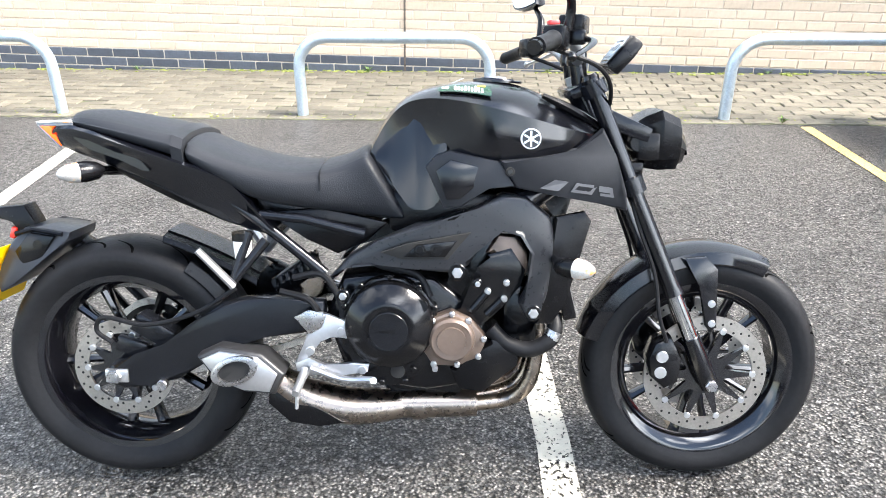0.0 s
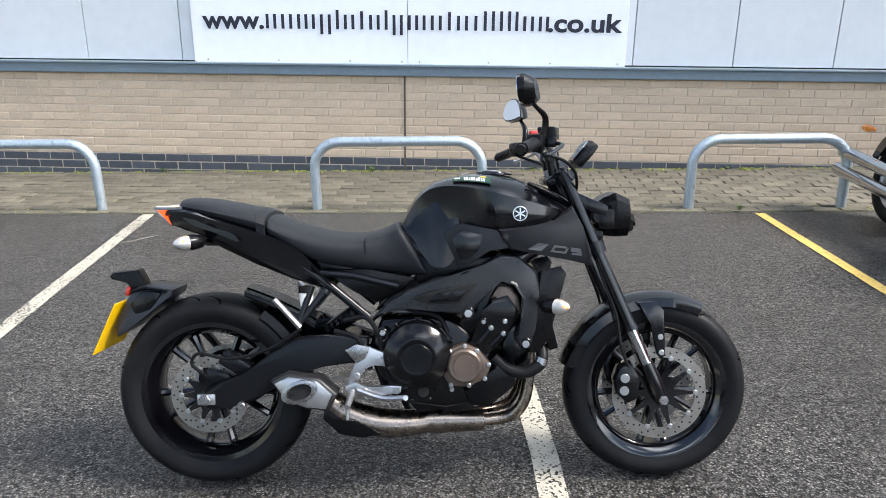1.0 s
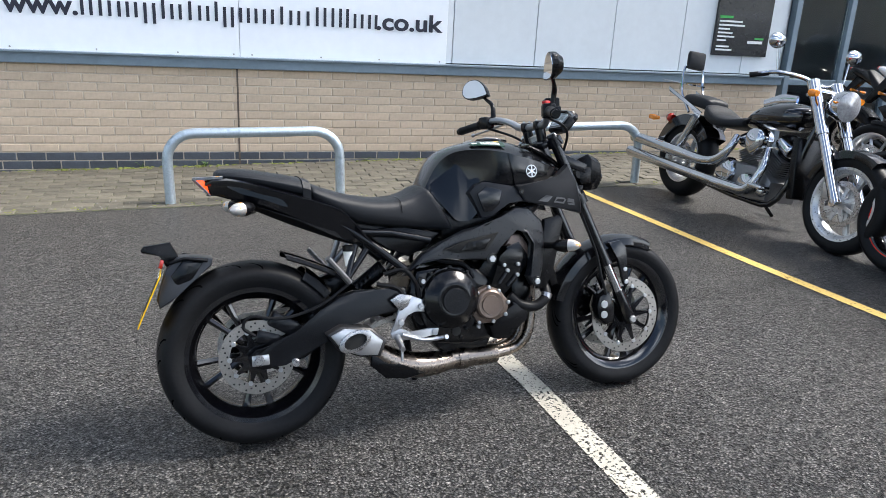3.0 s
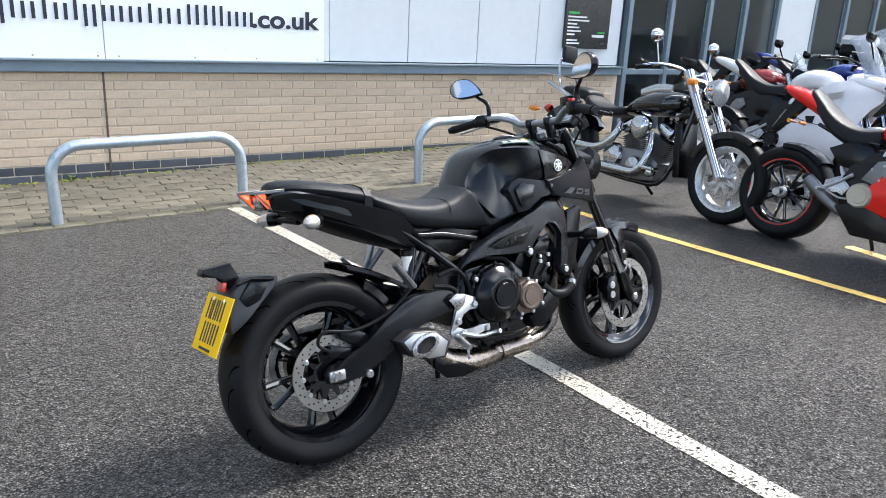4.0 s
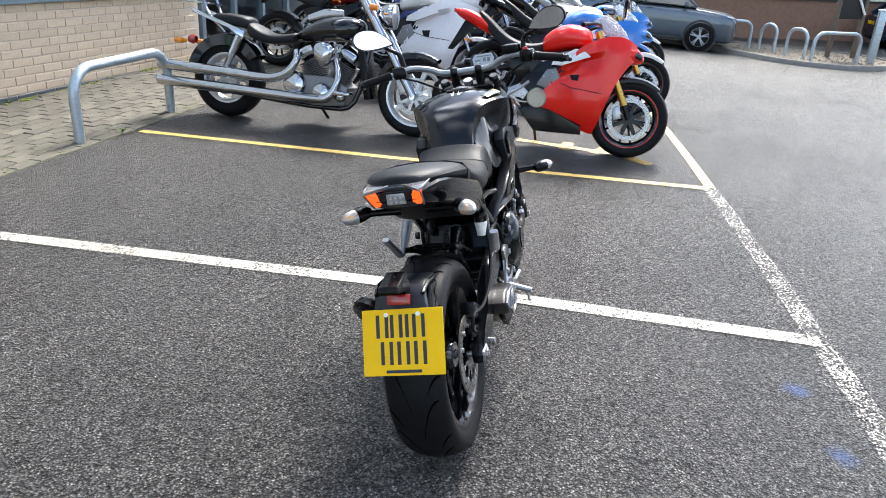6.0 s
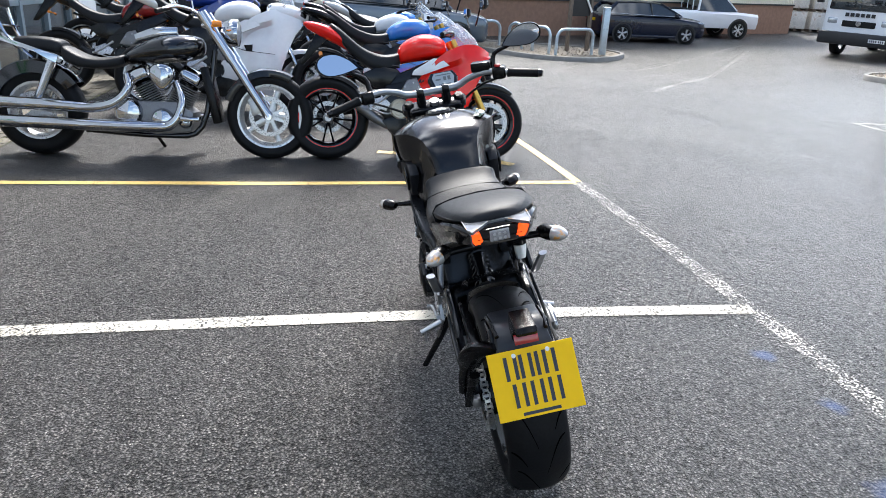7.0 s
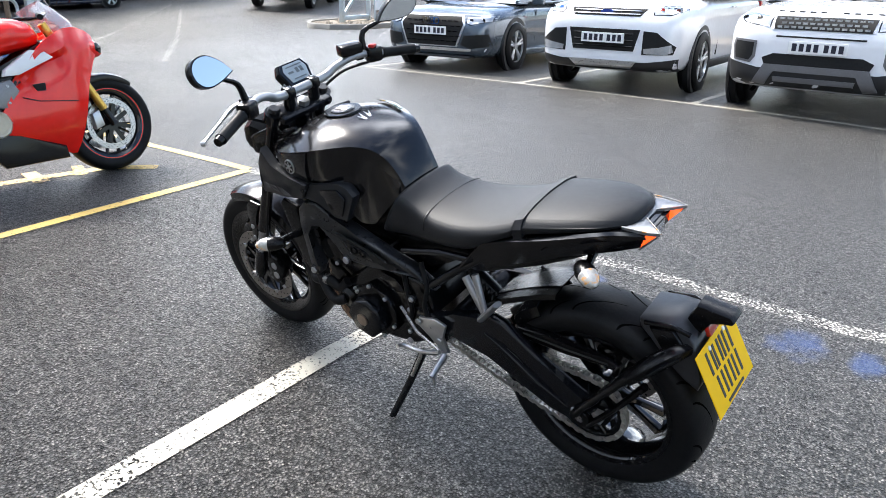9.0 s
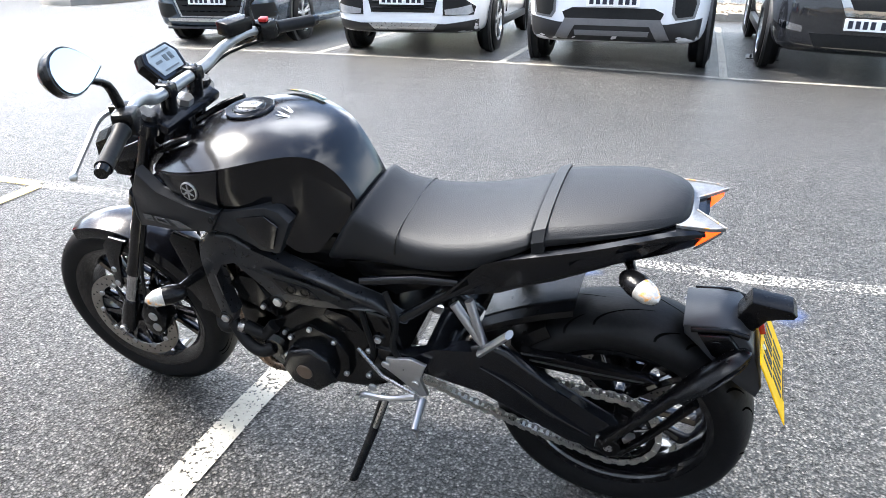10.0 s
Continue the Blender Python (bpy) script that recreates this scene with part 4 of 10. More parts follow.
for s in (-1, 1):
    b = part("round_badge", badge(s), ALU, bike, "round silver badge with dark spokes")
    b.matrix_local = pose(0.968, s * 0.1960, 0.876, 0, 0, 0) @ turned("X", s * 2) @ turned("Z", -s * 4)
    d = bmesh.new()
    add_disc(d, (0, s * 0.0035, 0), 0.0190, s * 0.0012, "y", 30, 0.1)
    part("badge_field", d, SATIN_BLACK, b, smooth=False)
    d = bmesh.new()
    for k in range(3):
        add_box(d, (0, s * 0.0050, 0), (0.034, 0.0010, 0.0042), turned("Y", 30 + 60 * k))
    add_disc(d, (0, s * 0.0040, 0), 0.0055, s * 0.0018, "y", 16, 0.1)
    part("badge_spokes", d, ALU, b, smooth=False)


# side covers below the shoulder, and the air scoops beside the forks
def cover_panel(s):
    bm = plate([(0.742, 0.812), (0.765, 0.838), (0.795, 0.848), (0.905, 0.826), (0.940, 0.770), (0.880, 0.772), (0.825, 0.728), (0.782, 0.722)], s * 0.135, s * 0.170, 0.004, 2)
    for v in bm.verts:
        v.co.y += s * 0.020 * ease((v.co.x - 0.74) / 0.16)
    return bm


both("side_cover", cover_panel, SCOOP_GREY)
both("side_cover_inset", lambda s: moved(plate([(0.765, 0.806), (0.797, 0.830), (0.872, 0.812), (0.862, 0.780), (0.818, 0.744), (0.788, 0.742)], s * 0.165, s * 0.1725, 0.002), Matrix.Translation((0, s * 0.012, 0))), SATIN_BLACK)


def scoop(s):
    bm = plate([(0.903, 0.830), (0.985, 0.836), (1.074, 0.848), (1.126, 0.896), (1.158, 0.836), (1.186, 0.756), (1.192, 0.712), (1.110, 0.734), (1.035, 0.750), (0.940, 0.770)], s * 0.158, s * 0.190, 0.006, 3)
    for v in bm.verts:
        v.co.y += s * (0.012 - 0.030 * ease((v.co.x - 1.0) / 0.18) - 0.02 * ease((0.80 - v.co.z) / 0.1))
    return bm


both("air_scoop", scoop, SCOOP_GREY, label="matt dark grey air scoop")
NUMBER_GREY = material("grey graphic", (0.075, 0.078, 0.085), 0.5)
for s in (-1, 1):
    def on_scoop(x, z):
        return s * (0.1905 + 0.012 - 0.030 * ease((x - 1.0) / 0.18) - 0.02 * ease((0.80 - z) / 0.1) + 0.0006)

    slant = lambda x, z: (x, z - 0.17 * (x - 0.99))
    block = [(0.990, 0.770), (1.022, 0.794), (1.052, 0.794), (1.030, 0.770)]
    oval = [(1.058, 0.772), (1.070, 0.794), (1.110, 0.794), (1.110, 0.788), (1.075, 0.788), (1.067, 0.778), (1.102, 0.778), (1.108, 0.787), (1.116, 0.790), (1.106, 0.772)]
    hook = [(1.122, 0.794), (1.152, 0.794), (1.158, 0.772), (1.126, 0.772), (1.126, 0.778), (1.149, 0.778), (1.148, 0.781), (1.122, 0.781)]
    for prof in (block, oval, hook):
        bm = bmesh.new()
        vs = [bm.verts.new((slant(x, z)[0], on_scoop(*slant(x, z)), slant(x, z)[1])) for x, z in prof]
        f = bm.faces.new(vs)
        out = bmesh.ops.extrude_face_region(bm, geom=[f])
        for v in out["geom"]:
            if isinstance(v, bmesh.types.BMVert):
                v.co.y += s * 0.0012
        part("graphic_shape", bm, NUMBER_GREY, bike, smooth=False)
    part("scoop_screw", disc((0.925, s * 0.199, 0.806), 0.010, s * 0.004, "y", 16), BLACK_HOLE, bike)
    part("scoop_screw_head", disc((0.925, s * 0.2025, 0.806), 0.006, s * 0.002, "y", 12), CASE_BLACK, bike)

# seat: rider's hollow, raised pillion pad, strap between
def seat_ring(x, hw, top, bot, slope=0.0, dome=0.012):
    pts = []
    for y, z in ((0, top + dome * 0.4), (hw * 0.55, top), (hw * 0.92, top - 0.012), (hw, top - 0.03), (hw * 1.02, (top + bot) / 2), (hw * 0.98, bot), (hw * 0.5, bot), (0, bot)):
        pts.append((x + slope * (top - z), y, z))
    return pts + [(px, -py, pz) for px, py, pz in reversed(pts[1:-1])]


rider = loft([seat_ring(0.196, 0.141, 0.876, 0.824), seat_ring(0.206, 0.143, 0.872, 0.816), seat_ring(0.26, 0.150, 0.848, 0.782), seat_ring(0.34, 0.154, 0.822, 0.730), seat_ring(0.43, 0.152, 0.806, 0.716), seat_ring(0.50, 0.140, 0.808, 0.704, 0.05), seat_ring(0.555, 0.124, 0.822, 0.690, 0.30), seat_ring(0.590, 0.130, 0.842, 0.678, 0.58), seat_ring(0.606, 0.132, 0.848, 0.674, 0.62)])
subdivided(part("rider_seat", rider, VINYL, bike, "black vinyl rider seat with a fine grain"), 2)
pillion = loft([seat_ring(-0.096, 0.046, 0.918, 0.902), seat_ring(-0.084, 0.074, 0.927, 0.899), seat_ring(-0.045, 0.106, 0.930, 0.890), seat_ring(0.01, 0.127, 0.925, 0.877), seat_ring(0.09, 0.139, 0.909, 0.855), seat_ring(0.165, 0.143, 0.893, 0.832), seat_ring(0.188, 0.143, 0.887, 0.824), seat_ring(0.194, 0.141, 0.884, 0.826)])
subdivided(part("pillion_seat", pillion, VINYL, bike, "black vinyl pillion pad with a narrow end"), 2)
strap = loft([seat_ring(0.172, 0.1425, 0.8915, 0.826), seat_ring(0.1725, 0.1445, 0.8935, 0.823), seat_ring(0.198, 0.1455, 0.883, 0.816), seat_ring(0.1985, 0.1435, 0.881, 0.819)])
part("seat_strap", strap, VINYL, bike)
ring = seat_ring(0.500, 0.1405, 0.8085, 0.704, 0.05)
part("seat_seam", tube(ring[:5], 0.0014, 6, 3), PLASTIC, bike)
part("seat_seam", tube(mirrored(ring[:5]), 0.0014, 6, 3), PLASTIC, bike)

# tail cowl
UNDER_BLACK = material("matt black moulding", (0.004, 0.004, 0.0045), 0.6, spec=0.2, vary=0.15, scale=14, bump=0.1, bump_scale=240)


def cowl_ring(x, hw, t, lo):
    """Flat flanks below a sharp top edge, drawn in towards the bottom."""
    return (x, [(0, t), (hw * 0.93, t), (hw, t - 0.006), (hw * 0.995, t - 0.014), (hw * 0.94, t - 0.45 * (t - lo)), (hw * 0.86, lo + 0.008), (hw * 0.78, lo), (0, lo)])


tail = half_loft([cowl_ring(*q) for q in ((-0.128, 0.076, 0.893, 0.868), (-0.108, 0.092, 0.898, 0.850), (-0.060, 0.114, 0.899, 0.834), (-0.010, 0.132, 0.889, 0.820), (0.046, 0.143, 0.872, 0.800), (0.100, 0.148, 0.854, 0.776), (0.168, 0.151, 0.832, 0.744), (0.264, 0.151, 0.800, 0.694), (0.300, 0.149, 0.782, 0.674), (0.335, 0.147, 0.742, 0.660), (0.395, 0.140, 0.668, 0.648))])
part("tail_cowl", tail, SATIN_BLACK, bike, "satin black tail cowl with flat flanks", angle=24)
both("tail_inlay", lambda s: loft([[(x, s * y, z + q), (x, s * (y + 0.004), z + q), (x, s * (y + 0.004), z - q), (x, s * y, z - q)] for x, y, z, q in ((-0.060, 0.106, 0.873, 0.002), (-0.020, 0.121, 0.858, 0.010), (0.050, 0.132, 0.838, 0.012), (0.105, 0.139, 0.812, 0.010), (0.120, 0.140, 0.802, 0.002))]), FRAME_BLACK)
part("undertail", half_loft([(x, [(0, t), (hw, t), (hw, t - 0.02), (hw * 0.8, lo), (0, lo)]) for x, hw, t, lo in ((-0.040, 0.070, 0.850, 0.822), (0.05, 0.110, 0.815, 0.778), (0.16, 0.128, 0.770, 0.726), (0.27, 0.132, 0.712, 0.680), (0.36, 0.120, 0.675, 0.648))]), UNDER_BLACK, bike, "matt black undertail")
CLEAR_SILVER = material("clear lens over silver", (0.15, 0.155, 0.165), 0.14, 0.2, coat=0.5, vary=0.3, scale=40)
ORANGE_GLOW = glow_material("lit tail lamp", (1.0, 0.085, 0.010), 0.95, (0.55, 0.05, 0.01))
SMOKED = material("smoked clear lens", (0.30, 0.30, 0.31), 0.12, 0.2, coat=0.8, vary=0.3, scale=60)
# a clear two-pronged lens over the lamps, notched in the middle
flat_on = Matrix(((1, 0, 0, 0), (0, 0, 1, 0), (0, 1, 0, 0), (0, 0, 0, 1)))
prongs = [(-0.070, 0.088), (-0.136, 0.085), (-0.160, 0.076), (-0.122, 0.040), (-0.104, 0.024), (-0.104, -0.024), (-0.122, -0.040), (-0.160, -0.076), (-0.136, -0.085), (-0.070, -0.088)]
part("tail_lens_cover", moved(plate(prongs, 0.897, 0.905, 0.002), flat_on), CLEAR_SILVER, bike, "clear two-pronged tail lens over silver")


def tail_wedge(s):
    """A slanted lit bar from the prong's tip down and forward."""
    rows = [(-0.152, 0.896, 0.058, 0.078), (-0.143, 0.886, 0.052, 0.078), (-0.124, 0.864, 0.046, 0.074), (-0.116, 0.850, 0.046, 0.068)]
    return loft([[(x, s * y0, z), (x, s * y1, z), (x + 0.020, s * y1, z + 0.003), (x + 0.020, s * y0, z + 0.003)] for x, z, y0, y1 in rows])


both("tail_lamp", tail_wedge, ORANGE_GLOW, label="lit orange-red tail lamp bar", angle=20)
both("tail_lamp_rim", lambda s: tube([(-0.155, s * 0.080, 0.898), (-0.123, s * 0.077, 0.862), (-0.110, s * 0.072, 0.846)], [0.0025, 0.003, 0.0025], 8), CLEAR_SILVER)
both("tail_lens_edge", lambda s: tube([(-0.070, s * 0.0885, 0.906), (-0.136, s * 0.0855, 0.906), (-0.1605, s * 0.0762, 0.906), (-0.122, s * 0.0395, 0.906), (-0.104, s * 0.024, 0.906)], 0.0016, 6), LENS)
part("tail_lamp_box", half_loft([(x, [(0, 0.900), (hw * 0.9, 0.899), (hw, 0.890), (hw, 0.856), (hw * 0.9, 0.846), (0, 0.844)]) for x, hw in ((-0.120, 0.050), (-0.108, 0.070), (-0.09, 0.076))]), GLOSS_BLACK, bike)
part("tail_lens", box((-0.122, 0, 0.872), (0.014, 0.056, 0.034), bevel=0.004), SMOKED, bike, "clear middle lens")
for i in range(3):
    for j in range(2):
        part("tail_led", disc((-0.1290, (i - 1) * 0.014, 0.863 + j * 0.012), 0.0042, -0.001, "x", 10, 0), ALU, bike)


def indicator(base, tip, parent, lens_end):
    """A stalk with a bullet lamp, its lens to one end."""
    base, tip = Vector(base), Vector(tip)
    lamp = new("indicator")
    lamp.parent = parent
    d = (tip - base).normalized()
    part("stalk", tube([base, base.lerp(tip, 0.55), tip - d * 0.05], [0.013, 0.010, 0.011], 12), PLASTIC, lamp)
    e = Vector(lens_end).normalized()
    c = tip - d * 0.02
    prof = [(-0.028, 0.010), (-0.018, 0.019), (0.0, 0.0225), (0.012, 0.0215)]
    q = e.to_track_quat("Z", "Y").to_matrix().to_4x4()
    part("lamp_body", moved(revolve([(z, r) for z, r in prof] + [(0.012, 0.001), (-0.028, 0.001)], (0, 0, 0), "z", 24), Matrix.Translation(c) @ q @ Matrix.Diagonal((1.2, 1.05, 1.35, 1))), PLASTIC, lamp)
    part("lens", moved(revolve([(0.012, 0.001), (0.012, 0.0205), (0.022, 0.018), (0.030, 0.010), (0.033, 0.001)], (0, 0, 0), "z", 24), Matrix.Translation(c) @ q @ Matrix.Diagonal((1.25, 1.12, 2.1, 1)) @ Matrix.Translation((0, 0, -0.0042))), LENS, lamp)


for s in (-1, 1):
    indicator((0.02, s * 0.040, 0.792), (-0.022, s * 0.178, 0.803), bike, (-0.75, s * 0.66, -0.03))
    indicator((1.035, s * 0.165, 0.605), (1.055, s * 0.285, 0.612), bike, (0.75, s * 0.66, 0))

# frame: twin cast spars with a window each side
spar = [(0.500, 0.535), (0.566, 0.609), (0.632, 0.646), (0.718, 0.684), (0.805, 0.694), (0.858, 0.722), (0.911, 0.755), (0.965, 0.748), (1.020, 0.700), (1.038, 0.634), (1.022, 0.529), (1.000, 0.468), (0.968, 0.466), (0.952, 0.501), (0.982, 0.557), (0.990, 0.620), (0.960, 0.668), (0.912, 0.684), (0.868, 0.647), (0.836, 0.590), (0.804, 0.572), (0.699, 0.584), (0.632, 0.592), (0.552, 0.588), (0.520, 0.540)]


def spar_side(s):
    bm = plate(spar, s * 0.135, s * 0.178, 0.011, 3)
    for v in bm.verts:
        v.co.y -= s * (0.045 * ease((0.66 - v.co.x) / 0.16) + 0.02 * ease((v.co.x - 0.98) / 0.06))
    return bm


SPAR_GREY = material("satin charcoal cast aluminium", (0.0105, 0.0115, 0.0140), 0.30, spec=0.38, vary=0.1, scale=10, bump=0.06, bump_scale=300)
both("frame_spar", spar_side, SPAR_GREY, label="satin black cast frame spar")
both("frame_window", lambda s: moved(plate([(0.640, 0.622), (0.700, 0.642), (0.842, 0.668), (0.790, 0.606), (0.690, 0.606)], s * 0.172, s * 0.1795, 0.0012), Matrix.Translation((0, 0, 0))), BLACK_HOLE)
for s in (-1, 1):
    part("frame_boss_plate", plate([(0.690, 0.612), (0.722, 0.640), (0.812, 0.650), (0.785, 0.612)], s * 0.176, s * 0.182, 0.002), CASE_BLACK, bike)
    for x in (0.728, 0.765):
        part("frame_boss", add_revolve(disc((x, s * 0.182, 0.628), 0.008, s * 0.003, "y", 14), [(s * 0.0, 0.010), (s * 0.0, 0.014), (s * 0.004, 0.0135), (s * 0.004, 0.0105)], (x, s * 0.182, 0.628), "y", 20), PLASTIC, bike)
    for x, z, r in ((0.812, 0.576, 0.015), (0.985, 0.480, 0.014), (0.552, 0.520, 0.011), (0.858, 0.55, 0.008)):
        b = new("frame_bolt")
        b.parent = bike
        part("washer", disc((x, s * 0.168, z), r * 1.35, s * 0.012, "y", 20), CASE_BLACK, b)
        part("bolt_head", disc((x, s * 0.178, z), r * 0.85, s * 0.008, "y", 6, 0.2), ALU, b)
headstock = tube([(1.165, 0, 0.82), (1.105, 0, 0.965)], 0.032, 16)
part("headstock", headstock, FRAME_BLACK, bike)
both("head_arm", lambda s: tube([(0.95, s * 0.14, 0.73), (1.05, s * 0.10, 0.79), (1.13, s * 0.03, 0.86)], [0.035, 0.03, 0.03], 10, 3), FRAME_BLACK)
both("subframe_tube", lambda s: tube([(0.300, s * 0.125, 0.725), (0.40, s * 0.128, 0.650), (0.505, s * 0.130, 0.560)], 0.0135, 12), FRAME_BLACK)
both("subframe_rail", lambda s: tube([(0.36, s * 0.130, 0.700), (0.46, s * 0.132, 0.690), (0.60, s * 0.135, 0.655)], 0.0115, 12), FRAME_BLACK)
both("side_panel", lambda s: plate([(0.36, 0.70), (0.50, 0.71), (0.65, 0.675), (0.60, 0.63), (0.53, 0.600), (0.46, 0.635)], s * 0.085, s * 0.100, 0.004), PLASTIC)

# engine
case = plate([(0.500, 0.455), (0.545, 0.555), (0.660, 0.570), (0.760, 0.555), (0.880, 0.455), (0.905, 0.360), (0.875, 0.290), (0.740, 0.268), (0.610, 0.285), (0.540, 0.330)], -0.135, 0.135, 0.02, 3)
part("crankcase", case, CASE_BLACK, bike, "black cast crankcase")
sump = plate([(0.600, 0.290), (0.850, 0.290), (0.820, 0.235), (0.660, 0.228)], -0.08, 0.08, 0.012)
part("sump", sump, CASE_BLACK, bike)
for s, cx, cz, r0 in ((-1, 0.655, 0.448, 0.112),):
    part("clutch_case", plate([(cx + r0 * math.cos(a) * (1.0 if math.sin(a) > -0.3 else 1.0), cz + (r0 if math.sin(a) > 0 else 0.155) * math.sin(a)) for a in np.linspace(0, 2 * math.pi, 36, endpoint=False)], s * 0.125, s * 0.158, 0.006), CASE_BLACK, bike)
    part("clutch_cover", revolve([(s * 0.155, 0.001), (s * 0.155, 0.106), (s * 0.176, 0.102), (s * 0.181, 0.098), (s * 0.204, 0.064), (s * 0.207, 0.056), (s * 0.205, 0.048), (s * 0.205, 0.001)], (cx, 0, cz), "y", 56), CASE_BLACK, bike, "round black clutch cover")
    part("clutch_disc", disc((cx + 0.002, s * 0.204, cz - 0.002), 0.044, s * 0.006, "y", 40), MATT_GREY, bike)
    bars = bmesh.new()
    add_box(bars, (cx + 0.002, s * 0.2105, cz - 0.002), (0.036, 0.001, 0.007))
    part("cover_writing", bars, CASE_BLACK, bike, smooth=False)
    ring_pts = [(cx + 0.112 * math.cos(a), cz + 0.112 * math.sin(a)) for a in np.radians([20, 52, 88, 125, 158, 190])] + [(cx - 0.062, cz - 0.118), (cx - 0.02, cz - 0.145), (cx + 0.055, cz - 0.112), (cx + 0.035, cz - 0.142)]
    bolt_row(ring_pts, 0.0070, s * 0.156, s * 0.010, CASE_BLACK)
    part("filler_cap", tube([(0.735, s * 0.13, 0.492), (0.728, s * 0.185, 0.497)], [0.019, 0.016], 14), PLASTIC, bike)
    part("sight_glass", disc((0.672, s * 0.156, 0.330), 0.017, s * 0.006, "y", 20), BLACK_HOLE, bike)
    gen = [(0.798, 0.480), (0.842, 0.462), (0.880, 0.414), (0.866, 0.366), (0.812, 0.345), (0.755, 0.347), (0.725, 0.396), (0.752, 0.462)]
    part("generator_base", plate(gen, s * 0.13, s * 0.166, 0.006), BRONZE, bike, "bronze painted generator cover")
    part("generator_cover", revolve([(s * 0.16, 0.001), (s * 0.16, 0.056), (s * 0.180, 0.052), (s * 0.185, 0.046), (s * 0.184, 0.034), (s * 0.188, 0.033), (s * 0.188, 0.001)], (0.799, 0, 0.414), "y", 44), BRONZE, bike)
    bolt_row([(0.800, 0.474), (0.838, 0.458), (0.873, 0.414), (0.861, 0.371), (0.812, 0.351), (0.757, 0.352), (0.731, 0.398), (0.755, 0.457)], 0.0072, s * 0.164, s * 0.010)
    bolt_row([(0.740, 0.40), (0.748, 0.448), (0.76, 0.335), (0.845, 0.345)], 0.007, s * 0.15, s * 0.012)
    # left: generator-side covers
LEFT_DROP = Vector((0.018, 0, -0.036))
part("left_cover_base", plate([(0.665, 0.50), (0.735, 0.53), (0.800, 0.485), (0.825, 0.41), (0.79, 0.345), (0.70, 0.325), (0.64, 0.38), (0.635, 0.45)], 0.125, 0.158, 0.008), CASE_BLACK, bike).location = LEFT_DROP
part("left_cover", plate([(0.675, 0.46), (0.72, 0.49), (0.785, 0.465), (0.812, 0.41), (0.785, 0.358), (0.715, 0.342), (0.668, 0.385)], 0.15, 0.205, 0.014, 3), MATT_GREY, bike, "faceted dark generator cover").location = LEFT_DROP
part("left_cover_cap", disc((0.742, 0.203, 0.412), 0.022, 0.006, "y", 24), BRONZE, bike).location = LEFT_DROP
bolt_row([(x + LEFT_DROP.x, z + LEFT_DROP.z) for x, z in ((0.67, 0.492), (0.735, 0.518), (0.795, 0.478), (0.818, 0.41), (0.785, 0.352), (0.70, 0.334), (0.648, 0.39))], 0.007, 0.156, 0.010)
part("water_pump", revolve([(0.0, 0.001), (0.0, 0.040), (0.02, 0.038), (0.032, 0.026), (0.034, 0.001)], (0.868, 0.135, 0.395), "y", 28), CASE_BLACK, bike)
part("pump_hose", tube([(0.868, 0.165, 0.395), (0.90, 0.178, 0.385), (0.945, 0.170, 0.40), (0.985, 0.155, 0.45)], 0.017, 12, 4), RUBBER, bike)
bolt_row([(0.845, 0.430), (0.895, 0.420), (0.880, 0.358), (0.835, 0.368)], 0.006, 0.134, 0.010)
part("selector_rod", tube([(0.475, 0.172, 0.350), (0.560, 0.168, 0.385), (0.622, 0.160, 0.455)], 0.005, 8), STEEL, bike)
part("starter_cover", plate([(0.60, 0.50), (0.64, 0.545), (0.70, 0.555), (0.715, 0.53), (0.66, 0.49)], 0.12, 0.15, 0.008), CASE_BLACK, bike)
part("sprocket_cover", plate([(0.455, 0.42), (0.50, 0.45), (0.60, 0.455), (0.635, 0.41), (0.62, 0.34), (0.53, 0.33), (0.47, 0.36)], 0.11, 0.145, 0.01), CASE_BLACK, bike)
bolt_row([(0.50, 0.435), (0.60, 0.44), (0.61, 0.35), (0.49, 0.355)], 0.008, 0.144, 0.008)
# cylinders lean forward
cyl = plate([(0.770, 0.520), (0.862, 0.622), (0.905, 0.668), (0.952, 0.668), (1.000, 0.620), (0.985, 0.565), (0.905, 0.470), (0.850, 0.440)], -0.120, 0.120, 0.012)
part("cylinder_block", cyl, CASE_BLACK, bike, "black cylinder block leaning forward")
part("cam_chain_cover", plate([(0.806, 0.478), (0.866, 0.575), (0.880, 0.612), (0.935, 0.628), (0.970, 0.575), (0.962, 0.540), (0.918, 0.482), (0.868, 0.436)], -0.150, -0.116, 0.010), CASE_BLACK, bike)
for a, b in (((0.848, 0.480), (0.880, 0.520)), ((0.880, 0.468), (0.915, 0.503))):
    part("cover_rib", tube([(a[0], -0.150, a[1]), (b[0], -0.150, b[1])], 0.009, 10), CASE_BLACK, bike)
bolt_row([(0.882, 0.525), (0.920, 0.507), (0.925, 0.545)], 0.008, -0.149, -0.010)
part("head_cover", plate([(0.878, 0.612), (0.905, 0.655), (0.945, 0.652), (0.972, 0.612), (0.975, 0.565), (0.955, 0.560), (0.945, 0.600), (0.915, 0.615)], -0.146, 0.120, 0.009), BRONZE, bike, "bronze painted cylinder head cover")
part("left_head_cover", plate([(0.90, 0.60), (0.945, 0.60), (0.975, 0.57), (0.955, 0.52), (0.90, 0.50), (0.87, 0.54)], 0.116, 0.142, 0.008), CASE_BLACK, bike)
part("front_cover", box((0.962, 0, 0.440), (0.085, 0.20, 0.17), bevel=0.015), CASE_BLACK, bike)
part("throttle_body", box((0.80, 0, 0.62), (0.12, 0.22, 0.09), turned("Y", -30), bevel=0.015), PLASTIC, bike)
